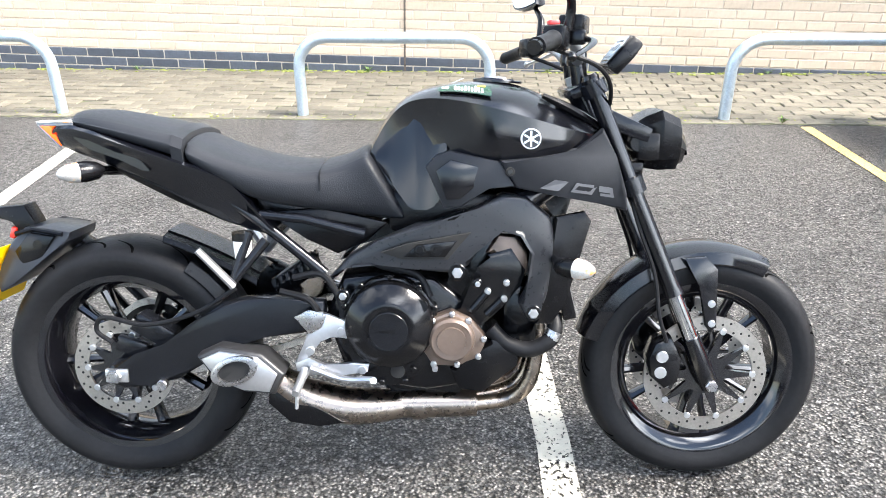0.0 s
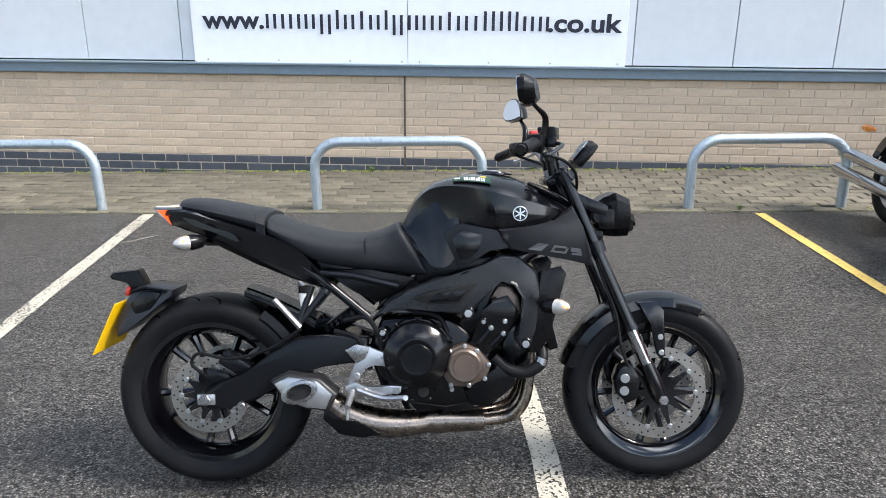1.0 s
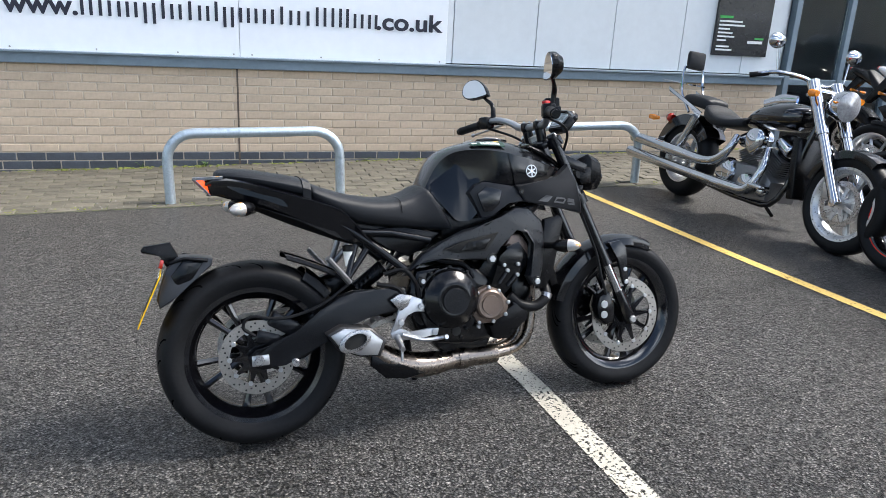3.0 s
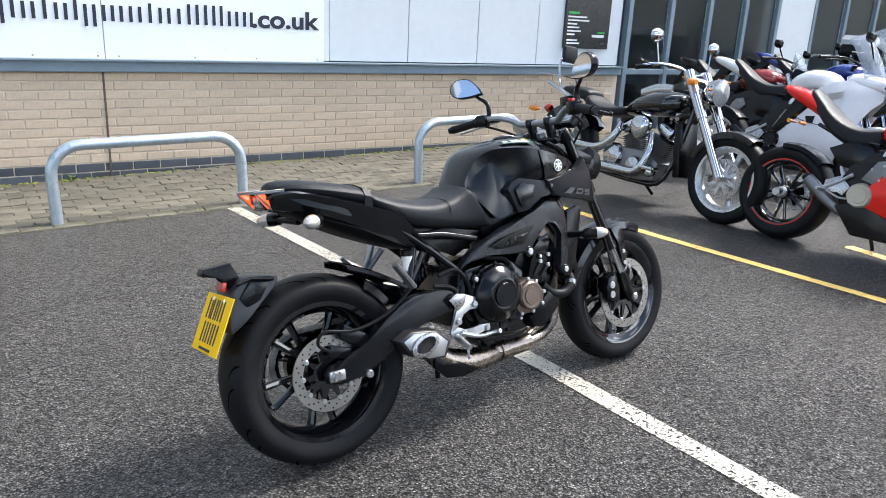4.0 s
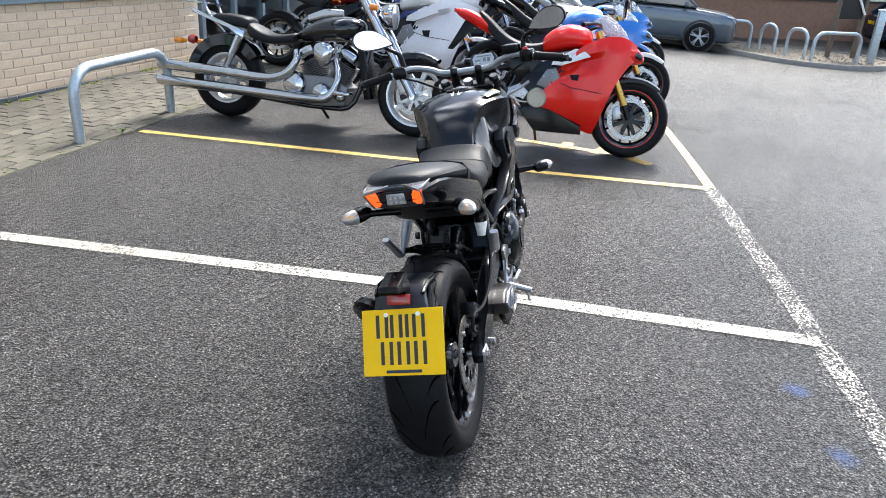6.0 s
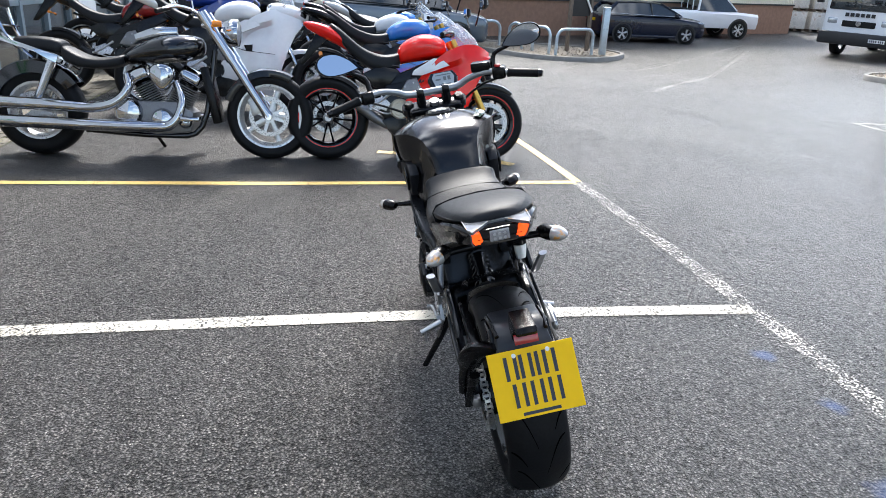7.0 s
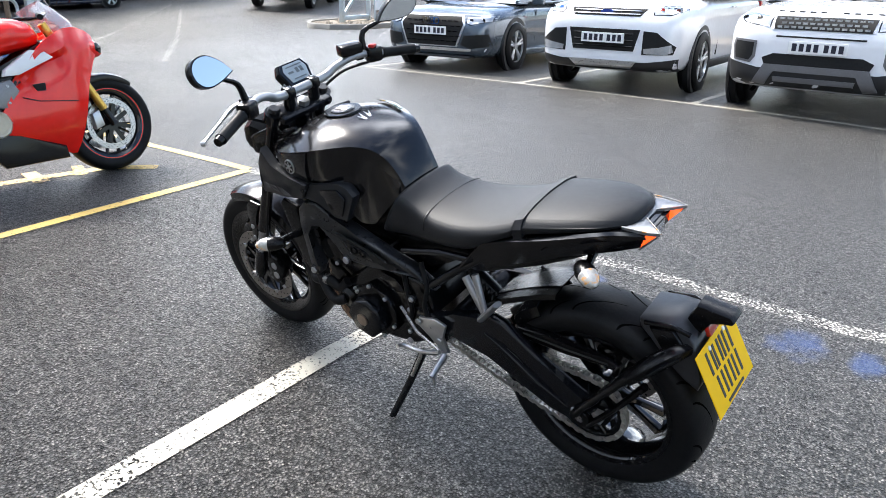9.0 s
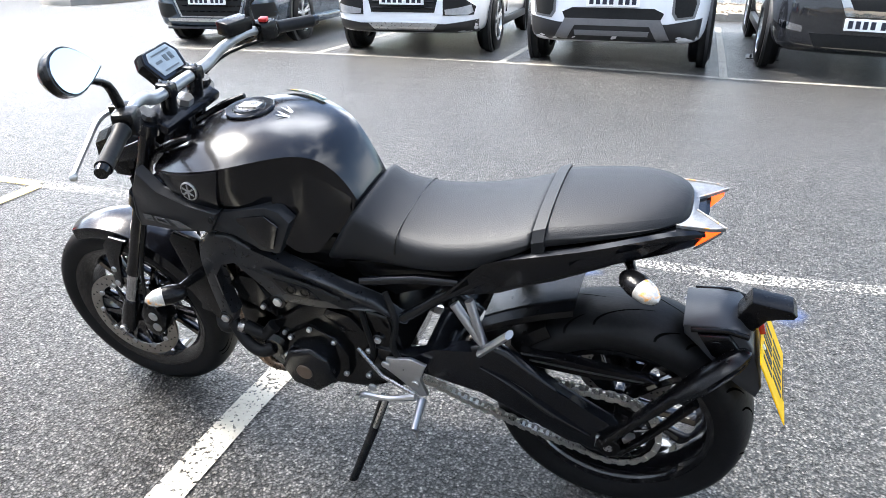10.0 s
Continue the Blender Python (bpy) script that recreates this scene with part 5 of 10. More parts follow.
part("airbox", box((0.80, 0, 0.70), (0.30, 0.22, 0.10), bevel=0.02), PLASTIC, bike)
part("rear_tray", box((0.42, 0, 0.70), (0.36, 0.18, 0.06), turned("Y", 12), bevel=0.015), PLASTIC, bike)
part("engine_guard", plate([(0.795, 0.338), (0.840, 0.352), (0.892, 0.412), (0.958, 0.405), (0.953, 0.345), (0.872, 0.278), (0.815, 0.286)], -0.165, -0.10, 0.010), PLASTIC, bike, "black plastic lower engine guard")
part("engine_guard", plate([(0.795, 0.338), (0.840, 0.352), (0.892, 0.412), (0.958, 0.405), (0.953, 0.345), (0.872, 0.278), (0.815, 0.286)], 0.09, 0.13, 0.010), PLASTIC, bike)

# radiator and its shrouds
part("radiator", moved(box((0, 0, 0), (0.03, 0.29, 0.25), bevel=0.004), Matrix.Translation((1.045, 0, 0.575)) @ turned("Y", -14)), PLASTIC, bike)
fins = bmesh.new()
for k in range(24):
    add_box(fins, (0.016, 0, -0.11 + k * 0.0096), (0.004, 0.26, 0.003))
part("radiator_fins", moved(fins, Matrix.Translation((1.045, 0, 0.575)) @ turned("Y", -14)), STEEL, bike, smooth=False)
both("radiator_shroud", lambda s: plate([(1.030, 0.700), (1.096, 0.712), (1.112, 0.690), (1.062, 0.500), (1.030, 0.446), (0.992, 0.448), (1.020, 0.560)], s * 0.142, s * 0.160, 0.006), PLASTIC, label="black radiator side shroud")
part("coolant_hose", tube([(1.04, -0.12, 0.46), (1.035, -0.15, 0.415), (0.985, -0.155, 0.385), (0.93, -0.15, 0.395), (0.89, -0.14, 0.43)], 0.019, 14, 5), RUBBER, bike)
part("hose_clip", tube([(1.040, -0.148, 0.428), (1.032, -0.15, 0.410)], 0.0205, 14), STEEL, bike)
part("coolant_hose", tube([(1.04, 0.12, 0.46), (1.02, 0.15, 0.42), (0.95, 0.155, 0.44), (0.90, 0.15, 0.42), (0.87, 0.14, 0.45)], 0.018, 14, 5), RUBBER, bike)
part("hose_clip", tube([(0.962, 0.156, 0.440), (0.945, 0.156, 0.439)], 0.0195, 14), STEEL, bike)

# exhaust: three headers to a belly box and a short side outlet
for y in (-0.075, 0.0, 0.075):
    part("header_pipe", tube([(0.955, y, 0.500), (1.000, y, 0.46), (1.005, y, 0.36), (0.985, y, 0.262), (0.930, y * 0.8, 0.214), (0.80, y * 0.5 - 0.04, 0.208), (0.72, -0.05 + y * 0.3, 0.208)], 0.0195, 14, 5), HEAT_STEEL, bike, "heat-tinted steel header pipe")
part("collector", tube([(0.86, -0.06, 0.207), (0.70, -0.07, 0.208), (0.66, -0.075, 0.21)], [0.036, 0.038, 0.036], 16, 3), HEAT_STEEL, bike)
part("pipe_clamp", tube([(0.735, -0.069, 0.208), (0.70, -0.071, 0.208)], 0.0415, 18), HEAT_STEEL, bike)
part("belly_silencer", tube([(0.68, -0.07, 0.208), (0.62, -0.08, 0.206), (0.54, -0.095, 0.212), (0.46, -0.105, 0.235), (0.41, -0.112, 0.265), (0.37, -0.118, 0.300)], [0.034, 0.042, 0.046, 0.046, 0.042, 0.036], 20, 4, flat=1.15), HEAT_STEEL, bike, "brushed steel silencer under the engine")
part("silencer_shield", plate([(0.365, 0.285), (0.43, 0.262), (0.500, 0.222), (0.555, 0.196), (0.48, 0.184), (0.41, 0.196), (0.360, 0.245)], -0.158, -0.135, 0.006), PLASTIC, bike, "black silencer guard")
OUTLET_GREY = material("dark outlet steel", (0.022, 0.022, 0.023), 0.38, 0.3, vary=0.15, scale=14)
tip = new("exhaust_outlet")
tip.parent = bike
tip["label"] = "dark exhaust outlet with a silver faceted end plate"
hexa = [(0.226, 0.378), (0.268, 0.402), (0.350, 0.385), (0.392, 0.335), (0.372, 0.282), (0.315, 0.288), (0.258, 0.318)]
hexa = [(0.300 + 1.22 * (x - 0.300), 0.345 + 0.98 * (z - 0.345)) for x, z in hexa]
body = plate(hexa, -0.196, -0.12, 0.012, 3)
part("shell", body, OUTLET_GREY, tip)
face = plate([(0.300 + 0.86 * (x - 0.300), 0.345 + 0.86 * (z - 0.345)) for x, z in hexa], -0.2005, -0.192, 0.005, 2)
part("face_plate", face, ALU, tip, "silver faceted end plate")
part("bezel", moved(revolve([(0, 0.040), (-0.008, 0.040), (-0.010, 0.033), (-0.010, 0.028), (0, 0.026)], (0, 0, 0), "y", 36), Matrix.Translation((0.300, -0.2025, 0.348)) @ turned("Y", -20) @ Matrix.Diagonal((1.42, 1, 0.84, 1))), STEEL, tip)
part("bore", moved(disc((0, -0.001, 0), 0.029, -0.003, "y", 32), Matrix.Translation((0.300, -0.2025, 0.348)) @ turned("Y", -20) @ Matrix.Diagonal((1.42, 1, 0.84, 1))), BLACK_HOLE, tip)

# swingarm
right_arm = [(0.505, 0.500), (0.400, 0.504), (0.320, 0.506), (0.265, 0.494), (0.200, 0.452), (0.120, 0.392), (0.050, 0.352), (-0.010, 0.342), (-0.035, 0.320), (-0.030, 0.290), (0.010, 0.275), (0.080, 0.286), (0.145, 0.300), (0.220, 0.348), (0.290, 0.402), (0.360, 0.424), (0.505, 0.420)]
part("swingarm_right", plate(right_arm, -0.150, -0.112, 0.014, 3), MATT_GREY, bike, "curved dark grey swingarm")
left_arm = [(0.505, 0.462), (0.420, 0.476), (0.335, 0.528), (0.285, 0.540), (0.245, 0.530), (0.130, 0.444), (0.006, 0.358), (-0.035, 0.342), (-0.050, 0.314), (-0.022, 0.286), (0.033, 0.280), (0.097, 0.276), (0.235, 0.338), (0.300, 0.398), (0.400, 0.412), (0.505, 0.392)]
part("swingarm_left", plate(left_arm, 0.114, 0.147, 0.016, 3), FRAME_BLACK, bike, "broad black cast swingarm")
part("swingarm_rib", tube([(0.310, 0.147, 0.470), (0.235, 0.149, 0.440), (0.130, 0.149, 0.372), (0.040, 0.147, 0.322)], [0.004, 0.010, 0.010, 0.004], 8, 3, flat=0.5, up=(0, 1, 0)), FRAME_BLACK, bike)
part("swingarm_pocket", plate([(0.205, 0.432), (0.235, 0.446), (0.225, 0.418), (0.150, 0.362), (0.128, 0.352), (0.140, 0.376)], 0.1465, 0.1485, 0.0), BLACK_HOLE, bike)
part("axle_adjuster", box((-0.035, 0.132, 0.317), (0.050, 0.026, 0.034), bevel=0.004), ALU, bike, "silver chain adjuster block")
part("swingarm_bridge", tube([(0.42, -0.12, 0.46), (0.42, 0.13, 0.44)], 0.045, 16), MATT_GREY, bike)
part("axle", tube([(RW.x, -0.165, RW.z), (RW.x, 0.165, RW.z)], 0.011, 12), STEEL, bike)
for s in (-1, 1):
    part("axle_nut", disc((RW.x, s * 0.150, RW.z), 0.019, s * 0.012, "y", 6, 0.15), STEEL, bike)
    part("axle_block", box((RW.x + 0.005, s * 0.150, RW.z), (0.055, 0.010, 0.034), bevel=0.003), ALU, bike)
part("paddock_bobbin", disc((0.110, -0.15, 0.292), 0.013, -0.014, "y", 14), STEEL, bike)
part("rear_caliper", add_box(box((0.085, -0.105, 0.415), (0.10, 0.050, 0.05), turned("Y", 32), bevel=0.008), (0.03, -0.12, 0.375), (0.075, 0.02, 0.04), turned("Y", 20), bevel=0.006), MATT_GREY, bike, "dark grey rear brake caliper")
part("brake_hose", tube([(-0.01, -0.135, 0.39), (-0.045, -0.135, 0.42), (-0.02, -0.14, 0.455), (0.08, -0.150, 0.440), (0.20, -0.155, 0.470), (0.30, -0.15, 0.53)], 0.0055, 8, 5), RUBBER, bike)

# chain and sprockets on the left
CHAIN_STEEL = material("bright chain steel", (0.62, 0.60, 0.56), 0.3, 0.9, vary=0.2, scale=60)
CHAIN_Y = 0.104
sprk = revolve([(CHAIN_Y - 0.003, 0.086), (CHAIN_Y - 0.003, 0.106), (CHAIN_Y + 0.003, 0.106), (CHAIN_Y + 0.003, 0.086)], RW, "y", 45)
part("rear_sprocket", sprk, CASE_BLACK, bike, "black sprocket ring")
for k in range(5):
    a = 2 * math.pi * k / 5 + 0.3
    part("sprocket_arm", tube([Vector(RW) + Vector((math.cos(a) * r, CHAIN_Y, math.sin(a) * r)) for r in (0.055, 0.092)], [0.013, 0.009], 8, flat=0.4, up=(0, 1, 0)), CASE_BLACK, bike)
part("sprocket_carrier", revolve([(0.06, 0.02), (0.06, 0.075), (CHAIN_Y + 0.006, 0.068), (CHAIN_Y + 0.010, 0.030)], RW, "y", 32), CASE_BLACK, bike)
front_c = Vector((0.505, CHAIN_Y, 0.392))
rear_c = Vector((RW.x, CHAIN_Y, RW.z))
path = []
a0 = math.atan2(front_c.z - rear_c.z, front_c.x - rear_c.x)
r1, r2 = 0.108, 0.041
tang = math.asin((r1 - r2) / (front_c - rear_c).length)
for a in np.linspace(a0 + math.pi / 2 - tang, a0 + 3 * math.pi / 2 + tang, 26):
    path.append(rear_c + Vector((math.cos(a) * r1, 0, math.sin(a) * r1)))
for a in np.linspace(a0 - math.pi / 2 + tang, a0 + math.pi / 2 - tang, 10):
    path.append(front_c + Vector((math.cos(a) * r2, 0, math.sin(a) * r2)))
path.append(path[0])
seglen = [(b - a).length for a, b in zip(path, path[1:])]
total = sum(seglen)
count = int(total / 0.0159)
cum = np.concatenate([[0], np.cumsum(seglen)])
chain_bm = bmesh.new()
for k in range(count):
    q = total * k / count
    i = min(len(seglen) - 1, int(np.searchsorted(cum, q, side="right") - 1))
    d = (path[i + 1] - path[i]).normalized()
    p = path[i] + d * (q - cum[i])
    p = p - Vector((0, 0, 0.010 * math.sin(math.pi * min(1, max(0, (p.x - 0.05) / 0.42))))) if p.z < 0.34 and p.x > 0.05 else p
    m = Matrix.Rotation(-math.atan2(d.z, d.x), 4, "Y")
    wide = 0.0105 if k % 2 else 0.0070
    for s in (-1, 1):
        add_box(chain_bm, p + Vector((0, s * wide, 0)), (0.0180, 0.0024, 0.0150), m, bevel=0.0)
    add_box(chain_bm, p, (0.008, 0.016, 0.008), m)
part("chain", chain_bm, CHAIN_STEEL, bike, "steel drive chain", smooth=False)
part("chain_guard", plate([(0.225, 0.508), (0.140, 0.510), (0.050, 0.508), (-0.060, 0.508), (-0.090, 0.498), (-0.060, 0.482), (0.060, 0.474), (0.215, 0.470)], 0.086, 0.112, 0.006), PLASTIC, bike, "long black chain guard")
part("guard_groove", tube([(0.200, 0.1125, 0.492), (0.060, 0.1125, 0.492), (-0.060, 0.1125, 0.496)], 0.003, 6), BLACK_HOLE, bike)

# rear hugger, plate carrier on its arm, plate
def arc_guard(c, r, width, a_from, a_to, n, thick, skirt=0.02, flare=0.0):
    """A mudguard: an arched sheet with turned-down rims."""
    rings = []
    for k, a in enumerate(np.linspace(radians(a_from), radians(a_to), n)):
        u = Vector((math.cos(a), 0, math.sin(a)))
        w = width * (1 - flare * abs(2 * k / (n - 1) - 1) ** 2) / 2
        outer = [(-w, r - skirt), (-w * 0.92, r - 0.004), (-w * 0.5, r + 0.008), (0, r + 0.011), (w * 0.5, r + 0.008), (w * 0.92, r - 0.004), (w, r - skirt)]
        inner = [(y * 0.97, q - thick) for y, q in reversed(outer)]
        rings.append([Vector(c) + u * q + Vector((0, y, 0)) for y, q in outer + inner])
    return loft(rings)


part("rear_hugger", arc_guard(RW, 0.322, 0.180, 36, 56, 9, 0.004, 0.03), PLASTIC, bike, "black inner rear mudguard")
fin_rows = []
for x, z in ((0.112, 0.642), (0.160, 0.624), (0.215, 0.600), (0.270, 0.572), (0.330, 0.536)):
    row = [(x, y, z - d) for y, d in ((-0.086, 0.016), (-0.082, 0.004), (-0.050, 0.0), (-0.046, -0.004), (0.046, -0.004), (0.050, 0.0), (0.082, 0.004), (0.086, 0.018))]
    fin_rows.append(row + [(px, py * 0.97, pz - 0.005) for px, py, pz in reversed(row)])
part("hugger_fin", loft(fin_rows), PLASTIC, bike, "thin black splash guard over the tyre", angle=20)


GUARD_GREY = material("dark grey moulded plastic", (0.014, 0.0155, 0.019), 0.34, spec=0.4, vary=0.1, scale=10, bump=0.08, bump_scale=300)


def carrier_half(prof, w0, w1):
    """A moulded block that is narrower at its top."""
    bm = plate(prof, -w0, w0, 0.006)
    for v in bm.verts:
        k = ease((v.co.z - 0.52) / 0.14)
        v.co.y *= 1 + (w1 / w0 - 1) * k
    return bm


part("rear_mudguard", carrier_half([(-0.228, 0.655), (-0.180, 0.655), (-0.118, 0.644), (-0.124, 0.622), (-0.170, 0.590), (-0.225, 0.545), (-0.255, 0.520), (-0.290, 0.500), (-0.296, 0.530), (-0.282, 0.570), (-0.262, 0.620)], 0.094, 0.066), GUARD_GREY, bike, "dark grey moulded plate carrier over the tyre")
part("plate_lamp", carrier_half([(-0.335, 0.684), (-0.325, 0.696), (-0.245, 0.704), (-0.226, 0.665), (-0.220, 0.640), (-0.262, 0.625), (-0.276, 0.668), (-0.330, 0.674)], 0.034, 0.028), PLASTIC, bike, "black number plate lamp")
both("guard_side_panel", lambda s: plate([(-0.150, 0.636), (-0.212, 0.645), (-0.250, 0.600), (-0.235, 0.560), (-0.185, 0.585)], s * 0.066, s * 0.083, 0.006), CASE_BLACK)
both("guard_rib", lambda s: tube([(-0.135, s * 0.072, 0.640), (-0.205, s * 0.070, 0.652), (-0.250, s * 0.066, 0.640)], 0.006, 8), PLASTIC)
both("carrier_screw", lambda s: disc((-0.190, s * 0.080, 0.618), 0.012, s * 0.006, "y", 14), CASE_BLACK)
part("rear_reflector", box((-0.276, -0.005, 0.636), (0.012, 0.064, 0.028), turned("Y", 20), bevel=0.002), RED_LENS, bike, "red rear reflector")
plate_ob = new("number_plate")
plate_ob.parent = bike
plate_ob.matrix_local = Matrix.Translation((-0.318, -0.009, 0.530)) @ Matrix.Rotation(radians(26), 4, "Y")
plate_ob["label"] = "yellow number plate with dark bars"
part("plate_sheet", box((0, 0, 0), (0.003, 0.229, 0.178), bevel=0.001), PLATE_YELLOW, plate_ob, smooth=False)
for z, ys in ((0.043, (-0.066, -0.026, 0.004, 0.037)), (-0.029, (-0.055, -0.008, 0.039))):
    for y in ys:
        for q in ((0.0,) if y == 0.004 else (-0.0125, 0.0125)):
            part("plate_bar", box((-0.0022, -y - 0.009 + q, z), (0.001, 0.0098, 0.062)), INK, plate_ob, smooth=False)
part("plate_bar", box((-0.0022, 0.0, -0.078), (0.001, 0.10, 0.008)), INK, plate_ob, smooth=False)
bm = bmesh.new()
for y in (-0.045, 0.045):
    add_disc(bm, (-0.0015, y, 0.074), 0.006, -0.003, "x", 12)
part("plate_screws", bm, PLATE_WHITE, plate_ob)
# arm on the left: two struts from the axle to a flange, and a bar behind the plate
arm = new("carrier_arm")
arm.parent = bike
arm["label"] = "black arm from the axle to the plate holder"
part("upper_strut", tube([(0.006, 0.156, 0.326), (-0.060, 0.152, 0.420), (-0.150, 0.136, 0.535)], [0.020, 0.021, 0.026], 12, 3, flat=0.6, up=(0, 1, 0)), PLASTIC, arm)
part("strut_ridge", tube([(0.000, 0.170, 0.335), (-0.062, 0.166, 0.426), (-0.145, 0.152, 0.535)], 0.004, 8, 3), FRAME_BLACK, arm)
part("lower_strut", tube([(-0.030, 0.156, 0.298), (-0.095, 0.150, 0.380), (-0.172, 0.134, 0.490)], [0.013, 0.012, 0.016], 10, 3, flat=0.7, up=(0, 1, 0)), PLASTIC, arm)
part("strut_foot", disc((-0.004, 0.150, 0.312), 0.030, 0.014, "y", 20), PLASTIC, arm)
part("arm_head", tube([(-0.135, 0.138, 0.510), (-0.180, 0.130, 0.560), (-0.222, 0.108, 0.598), (-0.238, 0.070, 0.592), (-0.240, 0.020, 0.560)], [0.034, 0.040, 0.038, 0.030, 0.022], 8, 4, flat=0.62, up=(0, 1, 0.3)), PLASTIC, arm, "thick bent head of the arm", angle=50)
part("head_panel", tube([(-0.188, 0.158, 0.560), (-0.220, 0.140, 0.592), (-0.246, 0.112, 0.604)], [0.012, 0.016, 0.012], 8, 3, flat=0.4, up=(0, 1, 0.3)), FRAME_BLACK, arm)

# shock, reservoir
part("shock_body", tube([(0.36, 0, 0.49), (0.46, 0, 0.56)], 0.027, 16), MATT_GREY, bike)
spring = [(0.36 + 0.10 * t, 0.033 * math.cos(t * 40), 0.49 + 0.07 * t + 0.033 * math.sin(t * 40) * 0.7) for t in np.linspace(0, 1, 70)]
part("shock_spring", tube(spring, 0.0055, 6), MATT_GREY, bike)
RESERVOIR = material("translucent white plastic", (0.72, 0.72, 0.68), 0.3)
part("fluid_bottle", tube([(0.316, -0.130, 0.590), (0.316, -0.130, 0.640)], [0.018, 0.022], 16), RESERVOIR, bike, "white brake fluid bottle")
part("bottle_cap", tube([(0.316, -0.130, 0.640), (0.316, -0.130, 0.658)], 0.0235, 18), PLASTIC, bike)

# foot controls
arm_a = [(0.455, 0.470), (0.500, 0.478), (0.562, 0.452), (0.572, 0.428), (0.556, 0.412), (0.520, 0.420), (0.492, 0.408), (0.470, 0.372), (0.452, 0.350), (0.430, 0.352), (0.452, 0.392), (0.470, 0.428)]
arm_b = [(0.432, 0.352), (0.468, 0.366), (0.500, 0.346), (0.560, 0.354), (0.606, 0.350), (0.602, 0.330), (0.540, 0.322), (0.466, 0.322), (0.436, 0.332)]
part("footrest_plate", add_plate(plate(arm_a, -0.167, -0.156, 0.003), arm_b, -0.168, -0.158, 0.003), ALU, bike, "cast aluminium footrest plate")
part("footrest_plate", plate([(0.440, 0.450), (0.480, 0.462), (0.545, 0.448), (0.552, 0.415), (0.505, 0.385), (0.462, 0.340), (0.440, 0.348), (0.462, 0.400)], 0.156, 0.167, 0.003), ALU, bike, "small cast aluminium footrest plate")
part("heel_guard", (lambda s: plate([(0.436, 0.466), (0.470, 0.484), (0.512, 0.474), (0.498, 0.440), (0.470, 0.424)], s * 0.167, s * 0.171, 0.0015))(-1), STEEL, bike)
for s in (-1, 1):
    bolt_row([(0.545, 0.432), (0.590, 0.338), (0.492, 0.338), (0.470, 0.385)], 0.011, s * 0.169, s * 0.006)
    part("footrest", tube([(0.455, s * 0.170, 0.335), (0.448, s * 0.250, 0.312)], [0.012, 0.009], 10), ALU, bike, "ribbed aluminium footrest")
    part("footrest_feeler", tube([(0.450, s * 0.235, 0.310), (0.447, s * 0.238, 0.270)], [0.0055, 0.004], 8), ALU, bike)
    part("pedal_lever", tube([(0.470, s * 0.175, 0.345), (0.545, s * 0.178, 0.318), (0.610, s * 0.185, 0.320), (0.620, s * 0.205, 0.325)], [0.009, 0.0075, 0.0075, 0.008], 8, 3), ALU, bike)
    # pillion hangers and folded pegs
    h = new("pillion_hanger")
    h.parent = bike
    hanger_mat = CRANK_ALLOY if s > 0 else FRAME_BLACK
    part("hanger_tube", tube([(0.372, s * 0.135, 0.640), (0.296, s * 0.156, 0.548)], [0.012, 0.010], 10), hanger_mat, h, "cast pillion hanger")
    part("hanger_tube", tube([(0.335, s * 0.138, 0.660), (0.296, s * 0.156, 0.548)], [0.011, 0.010], 10), hanger_mat, h)
    part("pillion_peg", tube([(0.300, s * 0.168, 0.540), (0.230, s * 0.186, 0.628)], [0.010, 0.0085], 8, flat=1.8), ALU, h, "folded aluminium pillion peg")
# side stand
part("side_stand", tube([(0.575, 0.135, 0.275), (0.600, 0.185, 0.180), (0.640, 0.262, 0.050)], [0.014, 0.0125, 0.011], 12), FRAME_BLACK, bike, "black side stand, folded down")
part("stand_foot", box((0.650, 0.280, 0.048), (0.06, 0.035, 0.012), turned("X", 12.5), bevel=0.004), FRAME_BLACK, bike)
part("stand_spring", tube([(0.56, 0.15, 0.30), (0.592, 0.185, 0.20)], 0.007, 8), STEEL, bike)

